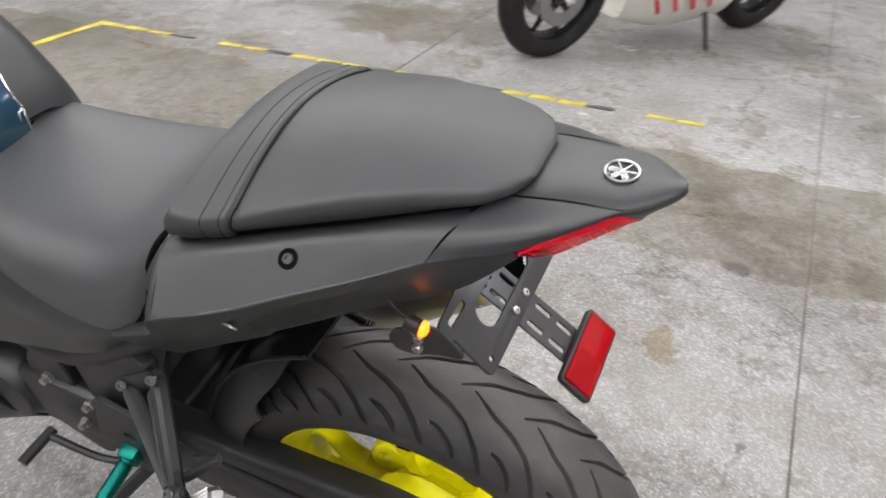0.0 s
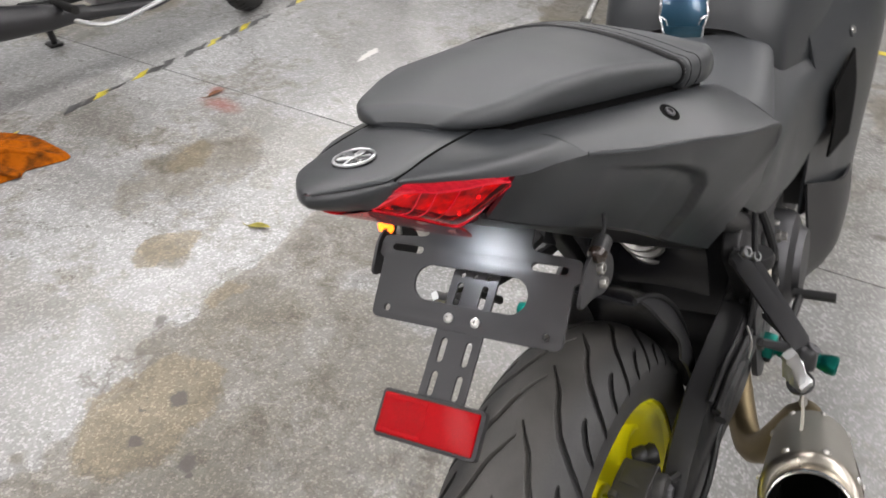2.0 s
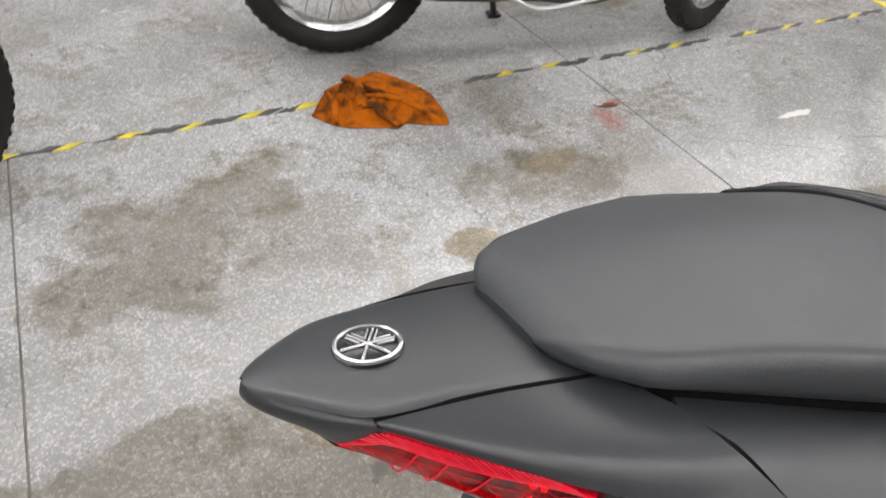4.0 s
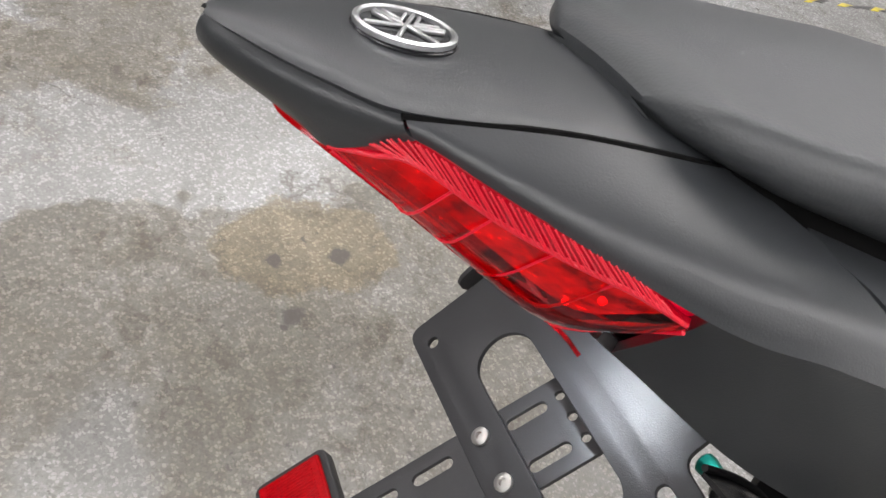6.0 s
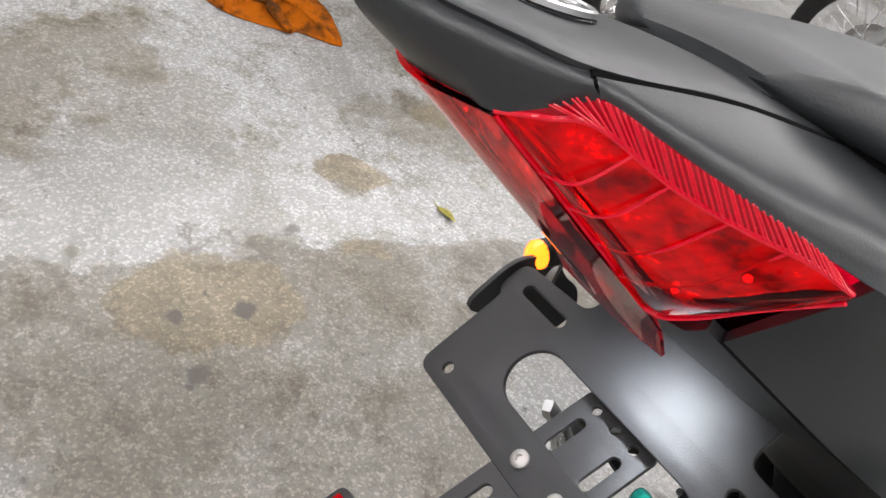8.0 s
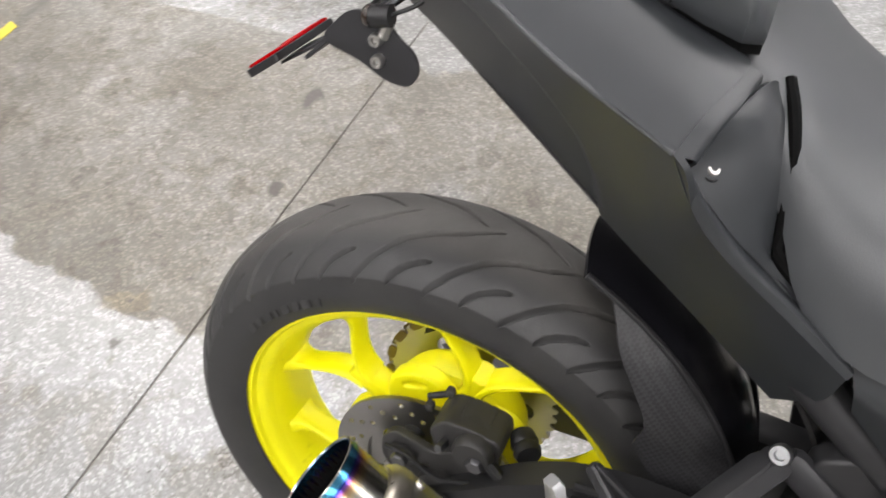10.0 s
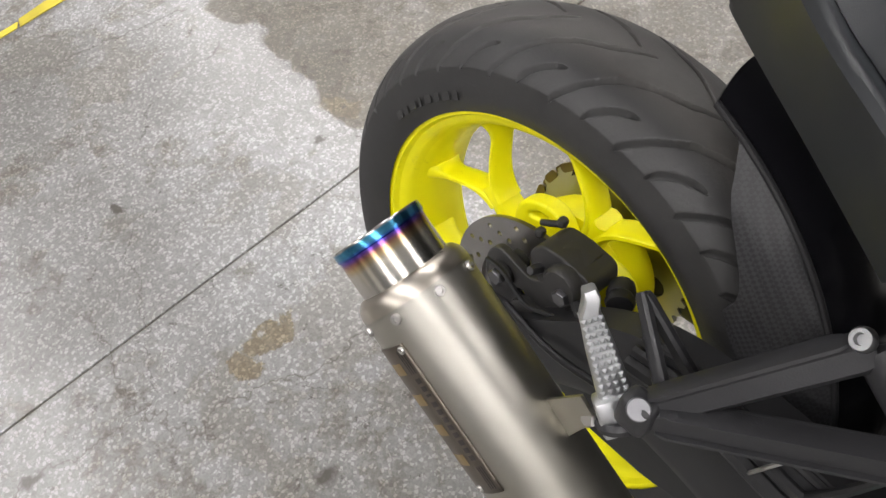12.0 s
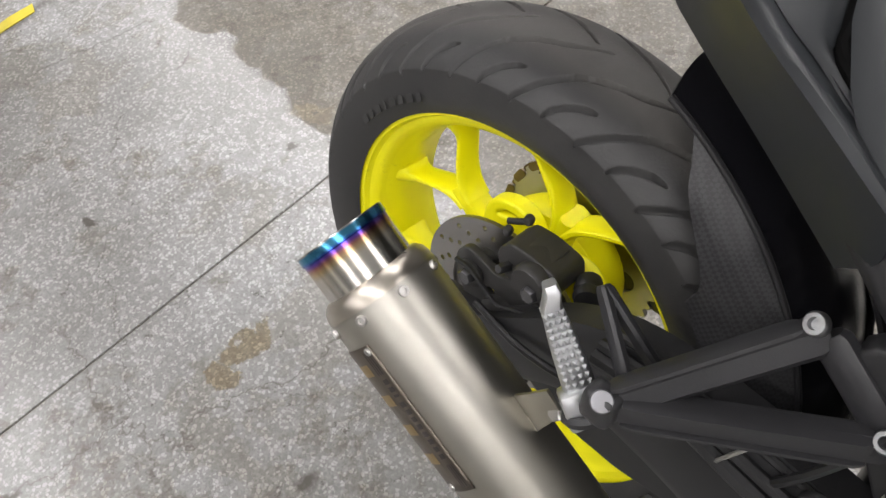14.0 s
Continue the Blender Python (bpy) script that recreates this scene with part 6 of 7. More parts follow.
def pegs():
    for s in (-1, 1):
        top, piv, low = (s * 0.128, 0.29, 0.299), (s * 0.2205, 0.2115, 0.2305), (s * 0.128, 0.355, 0.25)
        hg = bp("peg_hanger", bar("peg_hanger", top, piv, 0.0125, 0.0105, 0.009, BRACKET), "dark cast footrest hanger")
        part("lower_arm", bar("lower_arm", low, piv, 0.0125, 0.0105, 0.009, BRACKET), hg)
        part("clevis", block("clevis", (0.021, 0.025, 0.03), BRACKET, 0.007, 3, Matrix.Translation((s * 0.2225, 0.2105, 0.2305))), hg)
        bolt(hg, (s * 0.14, 0.284, 0.312), (s * 0.8, -0.35, 0.5), 0.0078, 0.006, BOLTST)
        bolt(hg, (s * 0.139, 0.35, 0.262), (s * 0.8, -0.35, 0.5), 0.0078, 0.006, BOLTST)
        part("link", bar("link", top, low, 0.012, 0.012, 0.008, BRACKET), hg)
        for (e0, e1, wd, sgn) in ((top, piv, 0.0118, 1), (low, piv, 0.01, 1), (low, piv, 0.01, -1)):      # raised flanges along the arms
            a0, a1 = Vector(e0), Vector(e1)
            ax = (a1 - a0).normalized()
            u = ax.cross(Vector((1, 0, 0))).normalized() * wd * sgn * s
            part("flange", bar("flange", a0.lerp(a1, 0.08) + u + Vector((s * 0.003, 0, 0)), a0.lerp(a1, 0.93) + u * 0.9 + Vector((s * 0.003, 0, 0)), 0.0022, 0.0022, 0.0095, BRACKET), hg)
        part("pivot_pin", lathe("pivot_pin", [(0, -0.004), (0.0078, -0.004), (0.0078, 0.0012), (0.007, 0.002), (0, 0.0021)], CALBOLT, 24), hg, "dull steel pivot pin", frame_z((s * 0.2295, 0.2127, 0.2425), (s * 0.56, 0.25, 0.79)))
        part("washer", lathe("washer", [(0, -0.004), (0.014, -0.004), (0.0155, 0), (0.014, 0.004), (0, 0.004)], BRACKET, 24), hg, "", frame_z((s * 0.219, 0.2, 0.2), (s * 0.2, 0.5, -0.8)))
        # folded peg
        d = (Vector((s * 0.215, 0.149, 0.276)) - Vector((s * 0.214, 0.1895, 0.2155))).normalized()
        pm = frame_z(Vector((s * 0.214, 0.1895, 0.2155)) + d * 0.008, d, (s * 0.55, 0.3, 0.78))
        rings = []
        for zz, w, th in ((-0.012, 0.0105, 0.0065), (-0.008, 0.0118, 0.008), (0.03, 0.0098, 0.0072), (0.058, 0.0068, 0.006), (0.068, 0.0055, 0.008), (0.074, 0.0045, 0.006)):
            rings.append([Vector((w * p - (0.004 if zz > 0.06 else 0), th * q, zz)) for p, q in ((-1, -0.6), (-0.75, -1), (0.75, -1), (1, -0.6), (1, 0.6), (0.75, 1), (-0.75, 1), (-1, 0.6))])
        v, f = skin([[pm @ q for q in r] for r in rings], True, True)
        peg = part("footpeg", bm_mesh("footpeg", fix(v, f), CASTAL), hg, "silver cast passenger footpeg")
        part("peg_root", block("peg_root", (0.02, 0.018, 0.03), CASTAL, 0.003, 2, Matrix.Translation((s * 0.2205, 0.1945, 0.2055)) @ pm.to_3x3().to_4x4()), peg)
        bm = bmesh.new()
        for i in range(12):
            wd = 0.0053 - 0.00014 * i
            for j in range(4):
                for q in (-1, 1):
                    c = pm @ Vector(((j - 1.5) * wd, q * (0.0088 - 0.00012 * i), -0.005 + i * 0.0054))
                    bmesh.ops.create_cone(bm, segments=4, radius1=0.0028, radius2=0.0004, depth=0.0022, cap_ends=True, matrix=Matrix.Translation(c) @ (pm.to_3x3().to_4x4()) @ Matrix.Rotation(-q * math.pi / 2, 4, "X") @ Matrix.Rotation(math.pi / 4, 4, "Z"))
        part("peg_studs", bm_mesh("peg_studs", bm, CASTAL, False), peg)
        # loop guard behind the peg
        apex = (s * 0.181, 0.167, 0.277)
        part("guard_loop", bar("guard_loop", (s * 0.203, 0.214, 0.236), apex, 0.006, 0.0045, 0.004, BRACKET), hg)
        part("guard_loop", bar("guard_loop", (s * 0.171, 0.226, 0.222), (apex[0] - s * 0.001, apex[1] + 0.002, apex[2]), 0.006, 0.0045, 0.004, BRACKET), hg)
        part("web", prism("web", [(0, 0), (0.052, 0.004), (0.05, 0.012), (0.004, 0.016)], [], 0.004, BRACKET, frame_z((s * 0.196, 0.235, 0.233), (s * 0.75, 0.6, 0.2), (0, 0.3, 1))), hg)
        # rider peg
        a, b = (s * 0.16, 0.4, 0.075), (s * 0.246, 0.395, 0.063)
        rp = bp("rider_footpeg", lathe("rider_footpeg", [(0, 0), (0.011, 0), (0.012, 0.002)] + [(0.0105 + 0.0015 * (k % 2), 0.006 + k * 0.0045) for k in range(14)] + [(0.0135, 0.07), (0.0145, 0.074), (0.0145, 0.082), (0.012, 0.085), (0, 0.085)], TEAL, 20), "teal anodised rider footpeg", None, frame_z(a, Vector(b) - Vector(a)))
        part("peg_mount", block("peg_mount", (0.03, 0.03, 0.03), TEAL, 0.006, 2, Matrix.Translation((0, 0, -0.012))), rp)
        bp("heel_plate", prism("heel_plate", round_poly([(0.33, 0.18), (0.42, 0.2), (0.46, 0.08), (0.4, 0.02), (0.36, 0.05)], 0.015), [circle(0.39, 0.12, 0.012), circle(0.41, 0.07, 0.008)], 0.008, FRAMEP, Matrix(((0, 0, 1, s * 0.142), (1, 0, 0, 0), (0, 1, 0, 0), (0, 0, 0, 1))), 0.001), "black rider peg plate")
        lv = bp("foot_lever", tube("foot_lever", [(s * 0.15, 0.4, 0.05), (s * 0.165, 0.46, 0.05), (s * 0.175, 0.53, 0.075)], 0.006, DARKPL, 8), "black foot lever")
        part("lever_tip", tube("lever_tip", [(s * 0.165, 0.535, 0.077), (s * 0.225, 0.535, 0.077)], 0.008, DARKPL, 10), lv, "ribbed black lever tip")
    # side stand on the left, out to the floor
    st = bp("side_stand", bar("side_stand", (-0.1, 0.45, -0.06), STANDFOOT, 0.011, 0.0085, 0.008, FRAMEP), "black side stand, down on the floor")
    part("stand_foot", block("stand_foot", (0.036, 0.055, 0.007), FRAMEP, 0.003, 2, Matrix.Translation((-0.3258, 0.593, -0.2175)) @ Matrix.Rotation(radians(LEAN), 4, "Y")), st)
    part("stand_foot", block("stand_foot", (0.012, 0.05, 0.012), FRAMEP, 0.003, 2, Matrix.Translation((-0.322, 0.593, -0.209)) @ Matrix.Rotation(radians(LEAN), 4, "Y")), st)
    # front wheel, out of sight ahead, so that the machine stands
    fw = bp("front_wheel", lathe("front_wheel", [(0.2, -0.045), (0.2, 0.045), (0.205, 0.045), (0.212, 0.05), (0.212, -0.05), (0.205, -0.045), (0.2, -0.045)], YELLOW, 60), "fluorescent yellow front wheel", None, frame_z((0, 1.38, -0.008), (1, 0, 0)))
    part("front_tyre", lathe("front_tyre", [(0.21, -0.05), (0.24, -0.058), (0.275, -0.05), (0.293, -0.028), (0.299, 0), (0.293, 0.028), (0.275, 0.05), (0.24, 0.058), (0.21, 0.05)], RUBBER, 72), fw)
    for s in (-1, 1):
        bp("fork_leg", tube("fork_leg", [(s * 0.1, 1.38, -0.008), (s * 0.1, 1.16, 0.55)], 0.022, FRAMEP, 12))
    for k in range(5):
        a = 2 * math.pi * k / 5
        part("front_spoke", tube("front_spoke", [(0.03 * math.cos(a), 0.03 * math.sin(a), 0), (0.205 * math.cos(a), 0.205 * math.sin(a), 0)], 0.013, YELLOW, 8), fw)


pegs()


# ---------------------------------------------------------------- the other motorcycles
def add(name, me, parent, label="", m=None):
    return part(name, me, parent, label, m)


def spoked_wheel(root, y, R, width, name, disc=False):
    """A wire-spoked wheel with its axle at (0, y, R)."""
    rr = R - 0.092
    m = frame_z((0, y, R), (1, 0, 0))
    w = width / 2
    wheel = add(name, lathe(name, [(rr + 0.012, -w * 0.62), (rr + 0.02, -w * 0.6), (rr + 0.012, -w * 0.5), (rr, -w * 0.35), (rr, w * 0.35), (rr + 0.012, w * 0.5), (rr + 0.02, w * 0.6), (rr + 0.012, w * 0.62), (rr - 0.006, w * 0.36), (rr - 0.006, -w * 0.36), (rr + 0.012, -w * 0.62)], CHROME, 72), root, "chrome wire-spoked wheel", m)
    prof = [(rr + 0.01, -w * 0.62), (rr + 0.03, -w * 0.9), (R - 0.04, -w), (R - 0.015, -w * 0.78), (R - 0.003, -w * 0.4), (R, 0)]
    prof = prof + [(r, -z) for r, z in prof[-2::-1]]
    add("tyre", lathe("tyre", prof, RUBBER, 90), wheel, "black road tyre with dusty sides")
    lug = block("tread_block", (0.016, width * 0.34, 0.008), RUBBER, 0.002, 1)
    for k in range(56):
        a = 2 * math.pi * k / 56
        for q in (-1, 1):
            add("tread_block", lug, wheel, "", Matrix.Rotation(a, 4, "Z") @ Matrix.Translation((R - 0.0075, 0, q * w * 0.5)) @ Matrix.Rotation(-q * 0.45, 4, "Y") @ Matrix(((0, 0, 1, 0), (1, 0, 0, 0), (0, 1, 0, 0), (0, 0, 0, 1))))
    add("hub", lathe("hub", [(0.012, -0.07), (0.05, -0.065), (0.062, -0.045), (0.055, -0.02), (0.055, 0.02), (0.062, 0.045), (0.05, 0.065), (0.012, 0.07)], LIGHTALU, 36), wheel, "matt alloy hub")
    sp = tube("wire_spoke", [(0, 0, 0), (1, 0, 0)], 0.0022, CHROME, 5)
    for k in range(36):
        a = 2 * math.pi * k / 36
        h = 0.045 if k % 2 else -0.045
        lean = 0.5 if (k // 2) % 2 else -0.5
        p0 = Vector((0.058 * math.cos(a + lean), 0.058 * math.sin(a + lean), h))
        p1 = Vector((rr * math.cos(a), rr * math.sin(a), 0))
        d = p1 - p0
        mm = frame_z(p0, d) @ Matrix.Rotation(-math.pi / 2, 4, "Y") @ Matrix.Diagonal((d.length, 1, 1, 1))
        add("wire_spoke", sp, wheel, "", mm)
    if disc:
        add("drum", lathe("drum", [(0.0, 0.075), (0.06, 0.075), (0.085, 0.066), (0.105, 0.06), (0.105, 0.052), (0.05, 0.05)], LIGHTALU, 40), wheel, "dull alloy brake drum")
        add("brake_disc", prism("brake_disc", circle(0, 0, 0.13, 48), [circle(0, 0, 0.075, 32)], 0.005, DISCM, Matrix.Translation((0, 0, 0.055))), wheel, "worn brake disc")
    return wheel


def commuter(label, tank_mat, fender_mat, near=1, disc=False, stand=True, steer=36):
    root = new("motorcycle")
    tagged(root, label, "motorcycle", "parked motorcycles")
    R, WB = 0.325, 1.34
    spoked_wheel(root, 0.0, R, 0.1, "rear_wheel")
    fw = spoked_wheel(root, WB, R - 0.01, 0.085, "front_wheel", disc)
    fw.matrix_local = Matrix.Translation((0, WB, R - 0.01)) @ Matrix.Rotation(radians(steer), 4, "Z") @ frame_z((0, 0, 0), (1, 0, 0))
    s = near
    teeth = [((0.098 if k % 4 < 2 else 0.09) * math.cos(2 * math.pi * k / 144), (0.098 if k % 4 < 2 else 0.09) * math.sin(2 * math.pi * k / 144)) for k in range(144)]
    add("sprocket", prism("sprocket", teeth, [circle(0, 0, 0.05, 24)] + [circle(0.073 * math.cos(a), 0.073 * math.sin(a), 0.01, 10) for a in np.arange(8) * math.pi / 4], 0.007, BRASSY), root, "oily rear sprocket", frame_z((s * 0.065, 0, R), (1, 0, 0)))
    for q in (-1, 1):
        add("swingarm", tube("swingarm", [(q * 0.095, -0.02, R), (q * 0.1, 0.25, R + 0.01), (q * 0.1, 0.5, R + 0.02)], 0.017, FRAMEP, 10), root, "black tube swingarm")
        sh = add("shock_absorber", tube("shock_absorber", [(q * 0.125, 0.0, R + 0.03), (q * 0.125, 0.12, R + 0.34)], 0.014, CHROME, 10), root, "chrome rear shock")
        add("shock_spring", tube("shock_spring", [(q * 0.125 + 0.024 * math.cos(t), 0.03 + 0.085 * t / 50 + 0.01 * math.sin(t), R + 0.08 + 0.22 * t / 50) for t in np.linspace(0, 50, 110)], 0.004, CHROME, 5, 220), sh)
        add("fork_leg", tube("fork_leg", [(q * 0.085, WB, R - 0.01), (q * 0.085, WB - 0.12, R + 0.3), (q * 0.085, WB - 0.24, R + 0.62)], [0.024, 0.024, 0.018], CASTAL if disc else CHROME, 14), root, "silver fork leg")
        add("frame_tube", tube("frame_tube", [(q * 0.1, 0.5, R + 0.05), (q * 0.1, 0.36, R + 0.2), (q * 0.09, 0.1, R + 0.36)], 0.014, FRAMEP, 8), root, "black frame tube")
        add("frame_tube", tube("frame_tube", [(q * 0.1, 0.5, R + 0.05), (q * 0.11, 0.52, R + 0.3), (q * 0.05, 1.0, R + 0.42)], 0.014, FRAMEP, 8), root, "black frame tube")
        add("frame_tube", tube("frame_tube", [(q * 0.09, 0.48, R - 0.12), (q * 0.1, 0.75, R - 0.14), (q * 0.08, 0.98, R - 0.05), (q * 0.04, 1.08, R + 0.4)], 0.015, FRAMEP, 8), root, "black frame tube")
        add("footpeg", tube("footpeg", [(q * 0.1, 0.52, R - 0.06), (q * 0.24, 0.52, R - 0.05)], 0.014, RUBBER, 10), root, "black rubber footpeg")
    guard = shell("chain_guard", [[(s * 0.1, -0.15, R + 0.03), (s * 0.1, -0.1, R + 0.13), (s * 0.1, 0.05, R + 0.15), (s * 0.1, 0.4, R + 0.1)], [(s * 0.06, -0.14, R + 0.045), (s * 0.06, -0.09, R + 0.145), (s * 0.06, 0.05, R + 0.165), (s * 0.06, 0.4, R + 0.115)]], CHROME, 20, 4, 0.003)
    add("chain_guard", guard, root, "polished chain guard")
    eng = add("engine", block("engine", (0.22, 0.3, 0.24), LIGHTALU, 0.03, 3, Matrix.Translation((0, 0.8, R - 0.01))), root, "silver single-cylinder engine")
    for q in (-1, 1):
        add("crankcase_cover", lathe("crankcase_cover", [(0.1, -0.02), (0.102, 0.015), (0.09, 0.03), (0.06, 0.036), (0.056, 0.046), (0, 0.048)], LIGHTALU, 36), eng, "round silver cover", frame_z((q * 0.11, 0.83, R), (q, 0, 0)))
        add("crankcase_cover", lathe("crankcase_cover", [(0.065, -0.02), (0.066, 0.012), (0.05, 0.024), (0, 0.026)], ENGINE, 28), eng, "dark cover", frame_z((q * 0.11, 0.67, R - 0.02), (q, 0, 0)))
    for k in range(7):
        add("cooling_fin", block("cooling_fin", (0.17, 0.17, 0.006), ENGINE, 0.002, 1, Matrix.Translation((0, 0.9, R + 0.12 + k * 0.02))), eng)
    muf = add("muffler", lathe("muffler", [(0.016, 0.02), (0.03, 0.0), (0.05, 0.002), (0.052, 0.01), (0.052, 0.35), (0.04, 0.52), (0.028, 0.6), (0.026, 0.64)], BLACKPAINT, 40), root, "matt black tapered muffler", frame_z((s * 0.16, -0.03, R - 0.005), (-s * 0.06, 1, -0.17)))
    add("bore", lathe("bore", [(0.0165, 0.019), (0.016, 0.08), (0, 0.081)], SOOT_SHADE, 20), muf)
    add("header_pipe", tube("header_pipe", [(s * 0.125, 0.58, R - 0.11), (s * 0.13, 0.85, R - 0.14), (s * 0.12, 1.0, R - 0.06), (s * 0.07, 1.02, R + 0.1), (0.03 * s, 0.95, R + 0.16)], 0.021, BLACKPAINT, 14), root, "black header pipe")
    add("brake_pedal", tube("brake_pedal", [(s * 0.14, 0.52, R - 0.1), (s * 0.17, 0.64, R - 0.15), (s * 0.19, 0.82, R - 0.12), (s * 0.21, 0.86, R - 0.1)], 0.008, CASTAL, 8), root, "silver foot pedal")
    def arc(a0, a1, cy, cz, r, x, n=12):
        return [(x, cy + r * math.sin(radians(a0 + (a1 - a0) * k / (n - 1))), cz + r * math.cos(radians(a0 + (a1 - a0) * k / (n - 1)))) for k in range(n)]
    add("front_mudguard", shell("front_mudguard", [arc(-95, 35, WB, R, R + 0.02, -0.06), arc(-95, 35, WB, R, R + 0.045, -0.02), arc(-95, 35, WB, R, R + 0.045, 0.02), arc(-95, 35, WB, R, R + 0.02, 0.06)], fender_mat, 24, 9, 0.003, True), root, "front mudguard")
    add("rear_mudguard", shell("rear_mudguard", [arc(-28, 40, 0, R, R + 0.05, -0.08), arc(-28, 40, 0, R, R + 0.09, -0.03), arc(-28, 40, 0, R, R + 0.09, 0.03), arc(-28, 40, 0, R, R + 0.05, 0.08)], DARKPL, 24, 9, 0.003, True), root, "black rear mudguard")
    rings = [[Vector((math.copysign(w * abs(math.cos(a)) ** 0.6, math.cos(a)), y, zb + h * math.sin(a) ** 0.7)) for a in np.linspace(0, math.pi, 17)] for y, w, zb, h in ((-0.2, 0.09, 0.74, 0.05), (0.0, 0.13, 0.72, 0.08), (0.3, 0.13, 0.7, 0.07), (0.52, 0.1, 0.7, 0.06))]
    add("seat", shell("seat", [[tuple(r[j]) for r in rings] for j in range(17)], VINYL, 18, 33, 0.01, True), root, "black bench seat")
    rings = [[Vector((math.copysign(w * abs(math.cos(a)) ** 0.7, math.cos(a)), y, zb + h * math.sin(a) ** 0.8)) for a in np.linspace(0, math.pi, 17)] for y, w, zb, h in ((0.52, 0.09, 0.68, 0.08), (0.7, 0.13, 0.66, 0.22), (0.9, 0.14, 0.68, 0.24), (1.02, 0.08, 0.74, 0.14))]
    add("fuel_tank", shell("fuel_tank", [[tuple(r[j]) for r in rings] for j in range(17)], tank_mat, 18, 33, 0.01, True), root, "painted fuel tank")
    add("handlebar", tube("handlebar", [(-0.34, 0.98, 1.0), (-0.2, 1.08, 1.04), (0, 1.1, 0.98), (0.2, 1.08, 1.04), (0.34, 0.98, 1.0)], 0.012, CHROME, 10), root, "chrome handlebar")
    if stand:
        st = add("side_stand", tube("side_stand", [(-s * 0.11, 0.55, R - 0.13), (-s * 0.2, 0.6, 0.012)], 0.012, FRAMEP, 8), root, "side stand, down")
        add("stand_foot", block("stand_foot", (0.05, 0.05, 0.012), FRAMEP, 0.003, 1, Matrix.Translation((-s * 0.205, 0.6, 0.007))), st)
    return root


def yaw_pose(rear, front, lean=0.0):
    a = math.degrees(math.atan2(front[1] - rear[1], front[0] - rear[0])) - 90
    return pose(rear[0], rear[1], 0, 0, 0, a) @ pose(0, 0, 0, 0, lean, 0)


bike_a = commuter("black commuter motorcycle with chrome spoked wheels beside the taped line", BLACKPAINT, DARKPL)
bike_a.matrix_world = yaw_pose((-2.35, 0.51), (-2.06, 1.82), 0)
bike_c = copy_thing(bike_a, yaw_pose((-1.945, -2.066), (-1.79, -0.735), -3))
tagged(bike_c, "dark commuter motorcycle whose front tyre stands near the tape")
bike_b = commuter("cream motorcycle with spoked chrome front wheel on its side stand", CREAM, CREAM, -1, True, False, 0)
bike_b.matrix_world = yaw_pose((-0.22, 2.78), (-1.555, 2.6), -4)
sb = add("side_stand", tube("side_stand", [(-0.1, 0.62, 0.2), (-0.33, 0.66, 0.02)], 0.013, CHROME, 8), bike_b, "long chrome side stand, down")
add("stand_foot", block("stand_foot", (0.06, 0.05, 0.012), CHROME, 0.004, 1, Matrix.Translation((-0.34, 0.66, 0.03))), sb)


